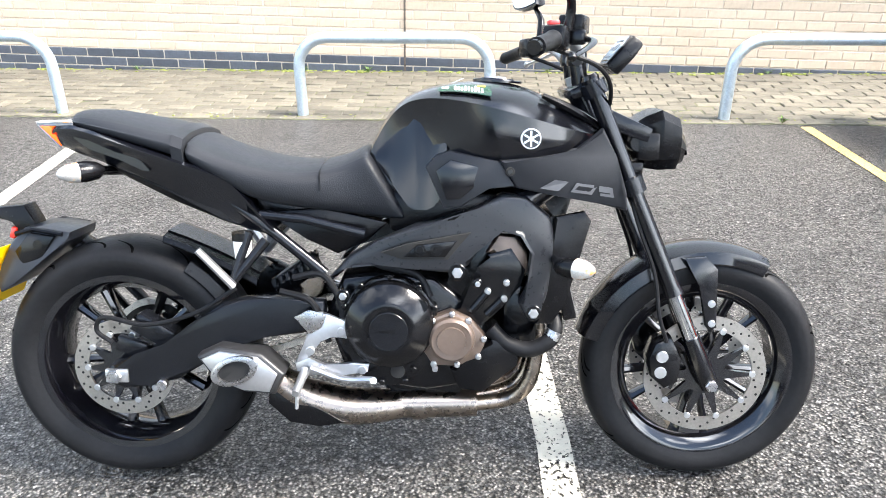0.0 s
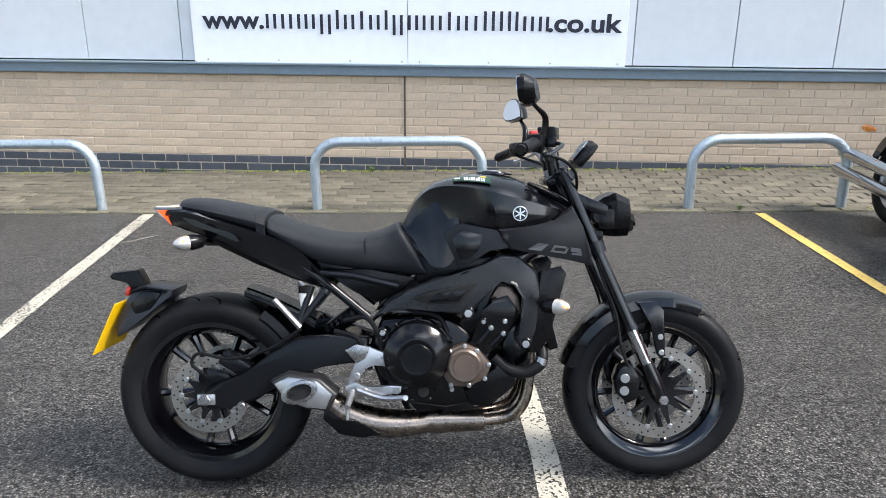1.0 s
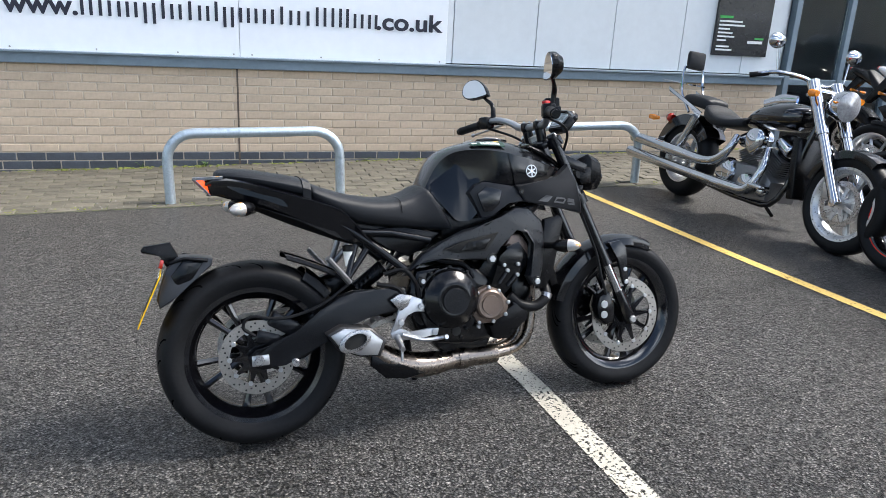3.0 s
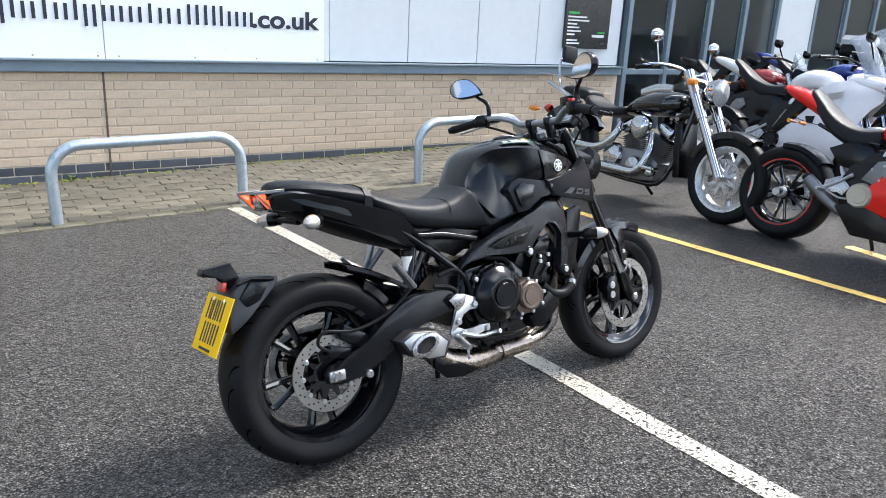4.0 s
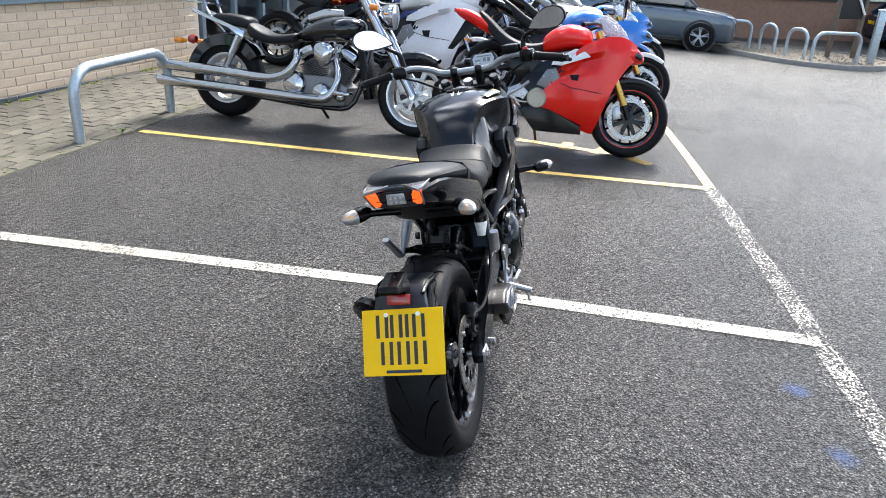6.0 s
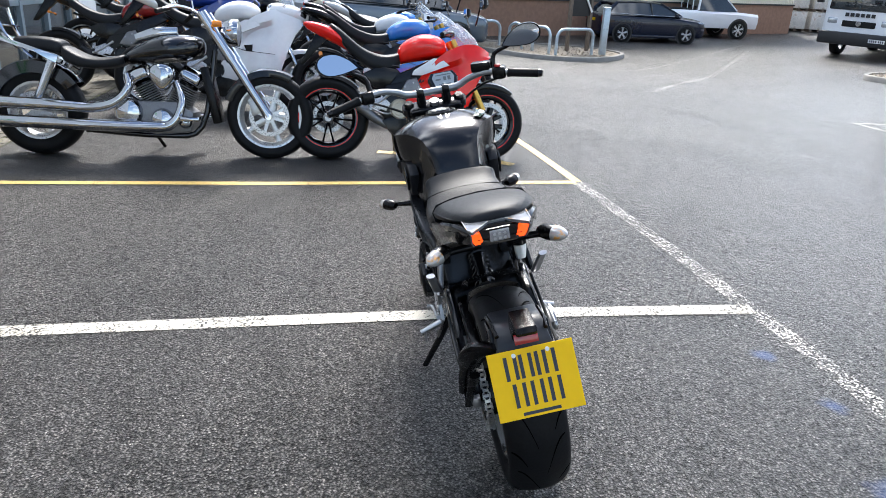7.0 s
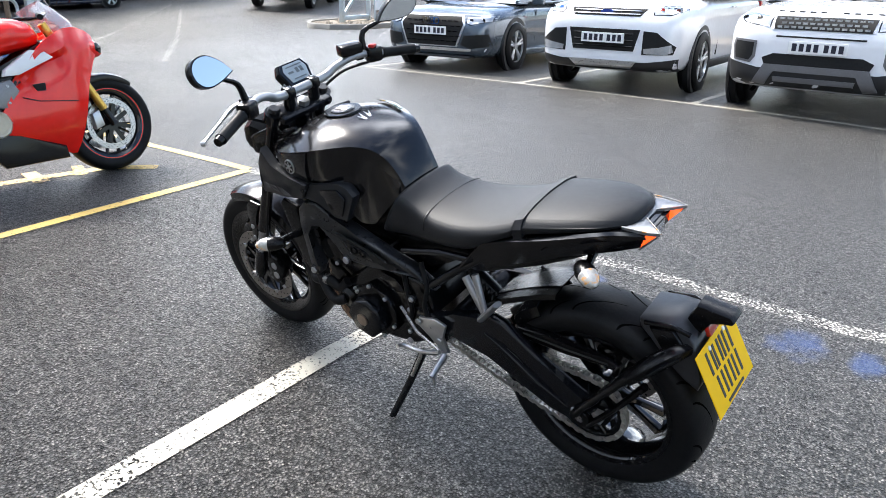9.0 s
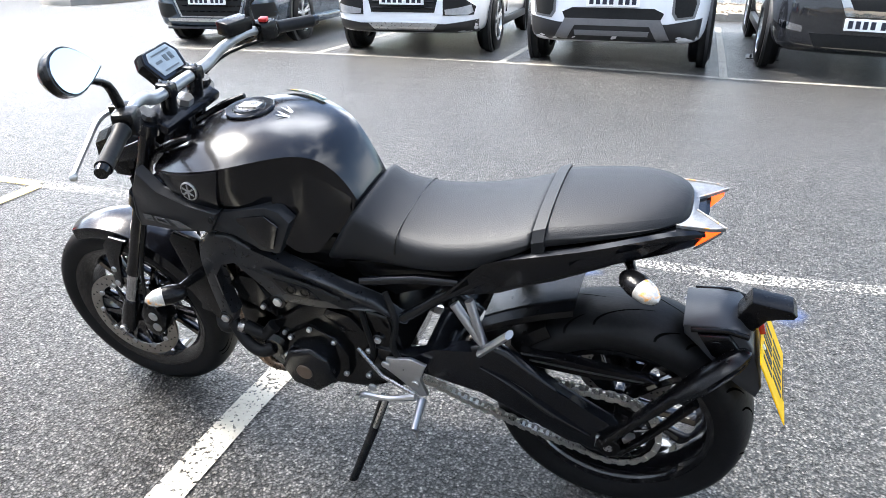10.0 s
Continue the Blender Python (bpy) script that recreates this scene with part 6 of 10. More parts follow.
# forks and front end
FORK = lambda t: (1.105 + (1.42 - 1.105) * t, 1.0 + (0.283 - 1.0) * t)
for s in (-1, 1):
    f = new("fork_leg")
    f.parent = bike
    pt = lambda t, dy=0.0: (FORK(t)[0], s * 0.105 + dy, FORK(t)[1])
    part("outer_tube", tube([pt(0.0), pt(0.36), pt(0.66), pt(0.69)], [0.0190, 0.0195, 0.0215, 0.0240], 20), SATIN_BLACK, f)
    part("tube_cap", tube([pt(-0.012), pt(0.0)], [0.016, 0.021], 16), CASE_BLACK, f)
    part("stanchion", tube([pt(0.69), pt(0.86)], 0.0185, 20), CHROME, f, "bright fork slider tube")
    part("fork_foot", tube([pt(0.84), pt(0.90), pt(0.985), pt(1.02)], [0.0215, 0.0245, 0.0245, 0.020], 16), SATIN_BLACK, f)
    part("axle_end", disc((1.420, s * 0.125, 0.283), 0.015, s * 0.012, "y", 6, 0.2), STEEL, f)
    cal = new("front_caliper")
    cal.parent = bike
    part("caliper_body", plate([(1.285, 0.385), (1.322, 0.402), (1.352, 0.345), (1.345, 0.285), (1.312, 0.268), (1.278, 0.300), (1.270, 0.345)], s * 0.052, s * 0.118, 0.010), CASE_BLACK, cal)
    for x, z in ((1.302, 0.352), (1.300, 0.312)):
        part("piston_cap", disc((x, s * 0.117, z), 0.0145, s * 0.004, "y", 18), ALU, cal)
    part("hose", tube([(1.31, s * 0.12, 0.39), (1.285, s * 0.13, 0.46), (1.27, s * 0.12, 0.56), (1.225, s * 0.115, 0.68), (1.19, s * 0.11, 0.80)], 0.0048, 8, 5), RUBBER, cal)
    part("fender_strut", plate([(1.345, 0.585), (1.400, 0.590), (1.430, 0.560), (1.437, 0.420), (1.425, 0.400), (1.408, 0.420), (1.392, 0.520)], s * 0.074, s * 0.086, 0.004), SATIN_BLACK, bike)
    bolt_row([(1.420, 0.475), (1.424, 0.425)], 0.009, s * 0.086, s * 0.004)
part("front_mudguard", arc_guard(FW, 0.308, 0.150, 62, 164, 22, 0.004, 0.032, 0.2), SATIN_BLACK, bike, "satin black front mudguard")
for z, t, w in ((0.975, 0.03, 0.028), (0.765, 0.33, 0.034)):
    x, zz = FORK(t)
    clamp = bmesh.new()
    add_box(clamp, (x - 0.018, 0, zz), (0.075, 0.215, w), turned("Y", -23.7), bevel=0.010)
    for s in (-1, 1):
        add_tube(clamp, [(x - 0.007, s * 0.105, zz + w / 2), (x + 0.007, s * 0.105, zz - w / 2)], 0.030, 20)
    part("triple_clamp", clamp, FRAME_BLACK, bike)
part("stem_nut", tube([(1.080, 0, 1.005), (1.088, 0, 0.985)], 0.02, 6), ALU, bike)

# handlebar and controls
BAR = [(0.955, -0.405, 1.058), (1.000, -0.290, 1.076), (1.030, -0.215, 1.086), (1.062, -0.150, 1.068), (1.078, -0.100, 1.045), (1.082, 0, 1.042)]
BAR += [(x, -y, z) for x, y, z in reversed(BAR[:-1])]
BAR_GREY = material("grey painted handlebar", (0.30, 0.31, 0.32), 0.35, 0.7, vary=0.1)
bar = part("handlebar", tube(BAR, [0.011, 0.011, 0.012, 0.013, 0.0142, 0.0142, 0.0142, 0.013, 0.012, 0.011, 0.011], 14, 4), BAR_GREY, bike, "silver tapered handlebar")
for s in (-1, 1):
    grip_in, grip_out = Vector((0.995, s * 0.300, 1.074)), Vector((0.952, s * 0.412, 1.057))
    g = new("grip")
    g.parent = bike
    part("grip_rubber", tube([grip_in.lerp(grip_out, t) for t in (0, 0.05, 0.1, 0.5, 0.9, 1.0)], [0.019, 0.019, 0.0165, 0.0165, 0.0165, 0.0175], 16), RUBBER, g)
    part("bar_end", tube([grip_out, grip_out.lerp(grip_in, -0.14)], [0.015, 0.013], 14), CASE_BLACK, g)
    part("switch_housing", moved(box((0, 0, 0), (0.048, 0.052, 0.050), bevel=0.010), Matrix.Translation(Vector((1.006, s * 0.268, 1.079))) @ turned("Z", s * 21)), PLASTIC, bike)
    part("lever_perch", moved(box((0, 0, 0), (0.05, 0.030, 0.030), bevel=0.006), Matrix.Translation(Vector((1.045, s * 0.232, 1.082))) @ turned("Z", s * 21)), CASE_BLACK, bike)
    part("control_lever", tube([(1.072, s * 0.230, 1.078), (1.080, s * 0.270, 1.072), (1.052, s * 0.345, 1.055), (1.018, s * 0.425, 1.040)], [0.006, 0.006, 0.0045, 0.0045], 8, 4, flat=1.3), ALU if s > 0 else CASE_BLACK, bike)
    part("lever_ball", moved(revolve([(-0.009, 0.001), (-0.006, 0.006), (0, 0.009), (0.006, 0.006), (0.009, 0.001)], (0, 0, 0), "y", 14, close=False), Matrix.Translation((1.014, s * 0.431, 1.039))), ALU if s > 0 else CASE_BLACK, bike)
    riser = bmesh.new()
    add_tube(riser, [(1.094, s * 0.052, 0.975), (1.084, s * 0.052, 1.030)], 0.019, 16)
    add_box(riser, (1.082, s * 0.052, 1.044), (0.044, 0.030, 0.036), bevel=0.008)
    part("bar_clamp", riser, CASE_BLACK, bike)
    bolt_row([(1.070, 1.064), (1.094, 1.064)], 0.004, s * 0.052, s * 0.002)
    mir = new("mirror")
    mir.parent = bike
    foot, head = Vector((1.030, s * 0.250, 1.095)), Vector((1.0, 0.36, 1.228)) if s > 0 else Vector((0.958, -0.365, 1.214))
    part("mirror_stem", tube([foot, foot + Vector((0.004, s * 0.012, 0.055)), foot.lerp(head, 0.6) + Vector((0.012, 0, 0.01)), head + Vector((0.02, -s * 0.02, -0.01))], [0.011, 0.009, 0.006, 0.007], 10, 3), PLASTIC, mir)
    tips = [(x * (0.90 if s > 0 else 0.86), y * (0.90 if s > 0 else 0.86), 0) for x, y, _ in [(-0.098, -0.040, 0), (-0.030, -0.049, 0), (0.040, -0.046, 0), (0.080, -0.018, 0), (0.082, 0.022, 0), (0.048, 0.046, 0), (-0.012, 0.042, 0), (-0.066, 0.004, 0)]]
    kite = [(p.x, p.y) for p in smooth_line(tips + tips[:1], 3)[:-1]]
    shell_m = Matrix.Translation(head) @ turned("Z", 21 if s > 0 else -16) @ turned("Y", 17 if s > 0 else -4) @ Matrix(((0, 1, 0, 0), (s, 0, 0, 0), (0, 0, 1, 0), (0, 0, 0, 1)))
    back = loft([[(x, 0.004, z) for x, z in kite], [(x * 0.97, 0.018, z * 0.97) for x, z in kite], [(x * 0.62, 0.040, z * 0.60) for x, z in kite]])
    part("mirror_shell", moved(back, shell_m), PLASTIC, mir)
    rim = loft([[(x, -0.001, z) for x, z in kite], [(x * 1.0, 0.006, z * 1.0) for x, z in kite]])
    part("mirror_rim", moved(rim, shell_m), CASE_BLACK, mir)
    part("mirror_glass", moved(plate([(x * 0.93, z * 0.91) for x, z in kite], -0.0035, -0.0005, 0), shell_m), MIRROR, mir, smooth=False)
RED_SWITCH = material("red switch", (0.5, 0.02, 0.02), 0.4)
part("kill_switch", box((1.000, -0.262, 1.108), (0.022, 0.020, 0.010), turned("Z", 12), bevel=0.003), RED_SWITCH, bike, "red kill switch")
part("brake_reservoir", moved(box((0, 0, 0), (0.05, 0.075, 0.036), bevel=0.005), Matrix.Translation((1.050, -0.205, 1.108)) @ turned("Z", -20)), PLASTIC, bike, "black brake fluid reservoir")
for k, (a, b, c, d) in enumerate((((1.00, -0.26, 1.06), (1.11, -0.20, 1.02), (1.15, -0.11, 0.95), (1.12, -0.04, 0.84)), ((1.00, 0.26, 1.06), (1.11, 0.20, 1.01), (1.14, 0.10, 0.94), (1.11, 0.04, 0.83)))):
    part("control_cable", tube([a, b, c, d], 0.005, 8, 6), RUBBER, bike)
# dash
dash = new("instrument")
dash.parent = bike
dash.matrix_local = Matrix.Translation((1.165, -0.062, 1.060)) @ Matrix.Rotation(radians(40), 4, "Y")
hexa = [(-0.062, 0.012), (-0.046, 0.044), (0.050, 0.044), (0.066, 0.018), (0.052, -0.042), (-0.048, -0.042)]
face_on = Matrix(((0, 1, 0, 0), (1, 0, 0, 0), (0, 0, 1, 0), (0, 0, 0, 1)))
part("dash_case", moved(plate(hexa, 0.0, 0.034, 0.008), face_on), PLASTIC, dash, "black six-sided instrument case")
LCD = material("grey display", (0.30, 0.34, 0.36), 0.12, coat=0.6, vary=0.05)
LCD_INK = material("faint display segments", (0.085, 0.10, 0.11), 0.3)
part("dash_face", moved(plate([(y * 0.92, z * 0.90) for y, z in hexa], -0.003, 0.001, 0.001), face_on), GLOSS_BLACK, dash, smooth=False)
part("dash_screen", moved(plate([(y * 0.74, z * 0.74 + 0.002) for y, z in hexa], -0.005, -0.002, 0.0005), face_on), LCD, dash, smooth=False)
for y, z, w, h in ((0.0, 0.024, 0.066, 0.004), (-0.022, 0.006, 0.012, 0.018), (-0.004, 0.006, 0.012, 0.018), (0.024, 0.004, 0.022, 0.007), (0.0, -0.020, 0.052, 0.004)):
    part("display_bar", box((-0.0055, y, z), (0.001, w, h)), LCD_INK, dash, smooth=False)
# headlamp
def head_ring(x, hw, lo, hi):
    return (x, [(0, hi), (hw * 0.70, hi - 0.002), (hw * 0.96, hi - 0.022), (hw, (lo + hi) / 2), (hw * 0.88, lo + 0.030), (hw * 0.60, lo + 0.004), (0, lo)])


part("headlamp_shell", half_loft([head_ring(*q) for q in ((1.222, 0.062, 0.830, 0.900), (1.246, 0.080, 0.792, 0.918), (1.280, 0.092, 0.788, 0.932), (1.322, 0.086, 0.790, 0.912))]), PLASTIC, bike, "black angular headlamp shell", angle=25)
part("headlamp_lens", half_loft([head_ring(*q) for q in ((1.320, 0.078, 0.798, 0.900), (1.340, 0.066, 0.806, 0.870), (1.348, 0.045, 0.815, 0.846))]), GLOSS_BLACK, bike, angle=25)
both("headlamp_side_box", lambda s: add_box(box((1.245, s * 0.092, 0.850), (0.050, 0.020, 0.062), bevel=0.006), (1.215, s * 0.085, 0.800), (0.040, 0.03, 0.03), bevel=0.005), PLASTIC)
both("headlamp_bracket", lambda s: plate([(1.120, 0.930), (1.150, 0.935), (1.250, 0.890), (1.240, 0.860), (1.165, 0.885)], s * 0.095, s * 0.108, 0.004), FRAME_BLACK)
both("horn_disc", lambda s: disc((1.222, s * 0.072, 0.858), 0.022, s * 0.028, "y", 20), PLASTIC)
both("tank_trim", lambda s: tube([(1.000, s * 0.118, 0.964), (1.060, s * 0.108, 0.936), (1.145, s * 0.080, 0.888)], [0.006, 0.011, 0.009], 8, 3), PLASTIC)
# wiring round the engine
for pts in ([(0.60, -0.13, 0.60), (0.64, -0.14, 0.58), (0.72, -0.14, 0.56), (0.75, -0.15, 0.51)], [(0.40, -0.14, 0.52), (0.47, -0.15, 0.50), (0.50, -0.15, 0.44), (0.51, -0.15, 0.40)], [(0.43, -0.13, 0.55), (0.50, -0.14, 0.56), (0.54, -0.15, 0.50), (0.545, -0.15, 0.44)],
            [(0.62, 0.13, 0.60), (0.60, 0.145, 0.52), (0.585, 0.15, 0.45), (0.60, 0.15, 0.40)], [(0.55, 0.12, 0.62), (0.52, 0.14, 0.55), (0.53, 0.15, 0.48), (0.50, 0.16, 0.42)]):
    part("hose", tube(pts, 0.008, 8, 5), RUBBER, bike)

# ---- the other motorcycles in the row ----
def leaning(rear, front, lean=10.0):
    """The pose of a bike from the ground points under its wheels; it leans to its left."""
    d = Vector(front) - Vector(rear)
    m = on_ground(rear[0], rear[1], math.degrees(math.atan2(d.y, d.x)))
    return m @ turned("X", -lean), d.length


RED_PAINT = material("glossy red paint", (0.78, 0.012, 0.006), 0.22, spec=0.3, coat=0.45, vary=0.06, scale=3, rough_vary=0.04)
WHITE_PAINT = material("glossy white paint", (0.72, 0.73, 0.74), 0.2, coat=0.8, vary=0.04, scale=3)
BLUE_PAINT = material("glossy blue paint", (0.015, 0.16, 0.55), 0.18, coat=0.9, vary=0.06, scale=3)
NAVY_PAINT = material("deep blue paint", (0.012, 0.035, 0.22), 0.18, coat=0.9, vary=0.08, scale=3)
SILVER_COAT = material("silver paint", (0.40, 0.41, 0.43), 0.28, 0.5, coat=0.3, vary=0.04, rough_vary=0.02)
SCREEN = material("clear tinted screen", (0.34, 0.38, 0.42), 0.08, vary=0.05, scale=3, rough_vary=0.02)
SCREEN.node_tree.nodes["Principled BSDF"].inputs["Alpha"].default_value = 0.42
AMBER = material("amber lens", (0.75, 0.22, 0.01), 0.2, coat=0.5)
CAST_SILVER = material("silver cast wheel", (0.55, 0.56, 0.57), 0.3, 0.7, vary=0.1, scale=9)
CREAM = material("pale beige cover", (0.42, 0.38, 0.30), 0.4, 0.4)

CRANK_GREY = material("dull cast alloy", (0.20, 0.20, 0.205), 0.42, 0.8, vary=0.15, scale=12)


def fork_pair(b, wb, r_f, top, half, leg_mat, low_mat, r=0.026):
    """Two fork legs from the axle up to top (x, z)."""
    for s in (-1, 1):
        leg = new("fork_leg")
        leg.parent = b
        a, t = Vector((wb, s * half, r_f)), Vector((top[0], s * half, top[1]))
        cutoff = 0.84 if leg_mat is GOLD else 0.62
        part("upper_tube", tube([t, t.lerp(a, cutoff)], r, 14), leg_mat, leg)
        part("lower_tube", tube([t.lerp(a, cutoff - 0.02), t.lerp(a, 0.97), a], [r * 0.85, r * 0.85, r * 1.1], 14), low_mat, leg)
        part("caliper", plate([(wb - 0.13, r_f + 0.08), (wb - 0.08, r_f + 0.10), (wb - 0.06, r_f + 0.0), (wb - 0.12, r_f - 0.02)], s * 0.05, s * 0.10, 0.008), ALU, leg)


def fairing_side(s, k, up):
    """One curved flank of a full fairing, with a raised wing over a hollow."""
    XS = [0.56, 0.62, 0.70, 0.76, 0.82, 0.88, 0.94, 1.02, 1.12, 1.16, 1.22, 1.29, 1.36, 1.42]
    HI = [0.36, 0.41, 0.50, 0.60, 0.67, 0.73, 0.79, 0.84, 0.88, 0.89, 0.90, 0.90, 0.88, 0.85]
    LO = [0.32, 0.33, 0.315, 0.29, 0.265, 0.24, 0.215, 0.185, 0.155, 0.24, 0.42, 0.58, 0.68, 0.74]
    WID = [0.172, 0.180, 0.188, 0.192, 0.195, 0.198, 0.200, 0.200, 0.192, 0.186, 0.172, 0.148, 0.115, 0.075]
    rows = []
    n = 16
    for x in np.linspace(0.56, 1.42, 30).tolist():
        hi, lo, w = [float(np.interp(x, XS, q)) for q in (HI, LO, WID)]
        crease = 0.645 + 0.32 * (x - 0.73)
        face = []
        for q in np.linspace(0, 1, n).tolist():
            z = lo + (hi - lo) * q
            y = w - 0.9 * max(0, 0.42 - z) ** 1.6 - 0.55 * max(0, z - 0.78) ** 1.3
            if 0.72 < x < 1.20:
                fade = ease((x - 0.72) / 0.06) * ease((1.20 - x) / 0.14)
                y += fade * (0.030 * ease((z - crease) / 0.012) - 0.042 * math.exp(-((z - crease + 0.05) / 0.045) ** 2))
            face.append((x * k, s * y, z + up * ease((z - 0.45) / 0.3)))
        rows.append(face + [(px, py - s * 0.014, pz) for px, py, pz in reversed(face)])
    return loft(rows)


def sports_bike(rear, front, label, group, body, tail_mat, tank_mat, accent, rim_mat=GLOSS_BLACK, fork_mat=GOLD, full=True, screen_h=0.16, stripe=None, seat_z=0.80, topbox=None, tall=0.0, lean=10.0, silencer=True):
    m, wb = leaning(rear, front, lean)
    b = thing("motorcycle", label, "motorcycle", m, group)
    rr, rf = 0.320, 0.300
    thin = 0.009 if stripe else 0.013
    make_wheel(b, (0, 0, rr), rr, 0.195, 0.222, rim_mat, 10, True, STEEL, ((0.08 if stripe else -0.09, 0.125),), tread=0, stripe=stripe, thick=thin, star_carrier=False)
    make_wheel(b, (wb, 0, rf), rf, 0.120, 0.219, rim_mat, 10, True, STEEL, ((-0.062, 0.162), (0.062, 0.162)), tread=0, stripe=stripe, thick=thin, star_carrier=False)
    if stripe:
        part("hub_nut", revolve([(-0.06, 0.014), (-0.06, 0.040), (-0.085, 0.036), (-0.09, 0.030), (-0.088, 0.014)], (0, 0, rr), "y", 24), ALU, b, "large silver wheel nut")
        part("hub_plug", disc((0, -0.07, rr), 0.015, -0.012, "y", 18), CASE_BLACK, b)
    k = wb / 1.43
    X = lambda pts: [(x * k, z + tall * ease((z - 0.45) / 0.3)) for x, z in pts]
    up = tall
    fork_pair(b, wb, rf, (wb - 0.31, 0.93 + up), 0.10, fork_mat, CASE_BLACK if fork_mat is GOLD else CHROME)
    part("engine", plate(X([(0.42, 0.42), (0.50, 0.58), (0.80, 0.64), (1.02, 0.58), (1.02, 0.36), (0.85, 0.26), (0.52, 0.27)]), -0.16, 0.16, 0.02), CASE_BLACK, b, "dark engine")
    part("frame_spar", plate(X([(0.45, 0.50), (0.60, 0.66), (1.05, 0.84), (1.10, 0.76), (0.75, 0.60), (0.52, 0.42)]), -0.145, 0.145, 0.015), FRAME_BLACK, b)
    for s in ((1,) if stripe else (-1, 1)):
        part("swingarm", tube([(0.48 * k, s * 0.10, 0.42), (0.22 * k, s * 0.115, 0.39), (-0.02, s * 0.115, rr)], [0.045, 0.040, 0.024], 10, 3, flat=0.5), CASE_BLACK if not stripe else MATT_GREY, b)
    part("axle_nut", disc((0, -0.13, rr), 0.028, -0.010, "y", 8), STEEL, b)
    # tank, seat, tail
    tz = up + seat_z - 0.80
    part_t = half_loft([(0.60 * k, [(0, 0.86 + tz), (0.07, 0.85 + tz), (0.10, 0.80 + tz), (0.09, 0.74 + tz), (0, 0.73 + tz)]), (0.68 * k, [(0, 0.93 + tz), (0.10, 0.92 + tz), (0.15, 0.86 + tz), (0.12, 0.76 + tz), (0, 0.74 + tz)]), (0.80 * k, [(0, 0.985 + tz), (0.12, 0.97 + tz), (0.20, 0.90 + tz), (0.15, 0.78 + tz), (0, 0.76 + tz)]), (0.95 * k, [(0, 0.98 + tz), (0.12, 0.965 + tz), (0.20, 0.88 + tz), (0.16, 0.80 + tz), (0, 0.78 + tz)]), (1.05 * k, [(0, 0.92 + tz), (0.09, 0.91 + tz), (0.14, 0.86 + tz), (0.12, 0.81 + tz), (0, 0.80 + tz)])])
    subdivided(part("fuel_tank", part_t, tank_mat, b, "glossy fuel tank"), 2)
    seat = loft([seat_ring(x * k, hw, t + tz, bt + tz) for x, hw, t, bt in ((0.02, 0.05, 1.035, 0.97), (0.06, 0.085, 1.020, 0.93), (0.16, 0.115, 0.955, 0.84), (0.27, 0.140, 0.865, 0.745), (0.40, 0.145, 0.815, 0.69), (0.50, 0.130, 0.80, 0.68), (0.60, 0.10, 0.82, 0.70), (0.64, 0.07, 0.83, 0.74))])
    subdivided(part("seat", seat, VINYL, b), 2)
    tail = half_loft([(x * k, [(0, t + tz), (hw * 0.7, t - 0.01 + tz), (hw, (t + lo) / 2 + tz), (hw * 0.6, lo + tz), (0, lo + tz)]) for x, hw, t, lo in ((-0.20, 0.030, 1.035, 1.010), (-0.17, 0.070, 1.045, 0.975), (-0.05, 0.105, 1.035, 0.925), (0.07, 0.120, 0.990, 0.875), (0.19, 0.115, 0.920, 0.825), (0.31, 0.075, 0.845, 0.785))])
    subdivided(part("tail", tail, tail_mat, b, "upswept painted tail"), 2)
    part("tail_lamp", box((-0.200 * k, 0, 1.020 + tz), (0.014, 0.06, 0.03), bevel=0.004), RED_LENS, b)
    part("plate_hanger", plate(X([(-0.10, 0.95), (0.00, 0.92), (-0.20, 0.72), (-0.24, 0.72)]), -0.03, 0.03, 0.004), PLASTIC, b)
    for s in (-1, 1):
        part("indicator", tube([(-0.05 * k, s * 0.02, 0.80 + tz), (-0.06 * k, s * 0.11, 0.80 + tz)], [0.008, 0.015], 8), AMBER, b)
        part("front_indicator", disc(((1.17 if full else 1.10) * k, s * 0.14, 0.60 + up), 0.022, s * 0.03, "y", 14), AMBER, b)
    # front mudguard
    part("front_mudguard", arc_guard(Vector((wb, 0, rf)), rf + 0.012, 0.14, 50, 150, 16, 0.004, 0.035, 0.3), CASE_BLACK if stripe else accent, b)
    part("rear_hugger", arc_guard(Vector((0, 0, rr)), rr + 0.012, 0.20, 45, 100, 10, 0.004, 0.03), PLASTIC, b)
    if full:
        for s in (-1, 1):
            part("side_fairing", fairing_side(s, k, up), body, b, "glossy painted side fairing", angle=32)
            part("belly_pan", plate(X([(0.46, 0.31), (0.58, 0.36), (0.74, 0.32), (1.02, 0.225), (1.03, 0.15), (0.62, 0.15)]), s * 0.115, s * 0.172, 0.012), CASE_BLACK, b)
            inset = plate(X([(0.715, 0.655), (0.73, 0.690), (0.90, 0.785), (0.975, 0.780), (1.04, 0.735), (0.80, 0.655)]), s * 0.17, s * 0.2265, 0.003)
            part("fairing_inset", inset, accent, b)
            part("fairing_vent", plate(X([(0.88, 0.595), (0.96, 0.600), (0.955, 0.555), (0.90, 0.558)]), s * 0.19, s * 0.2055, 0.002), BLACK_HOLE, b)
            part("fairing_seam", tube([(0.80 * k, s * 0.2035, 0.53 + up), (0.90 * k, s * 0.2045, 0.50 + up), (1.16 * k, s * 0.191, 0.475 + up)], 0.003, 6), BLACK_HOLE, b)
        nd = up if tall > 0.05 else up - 0.085
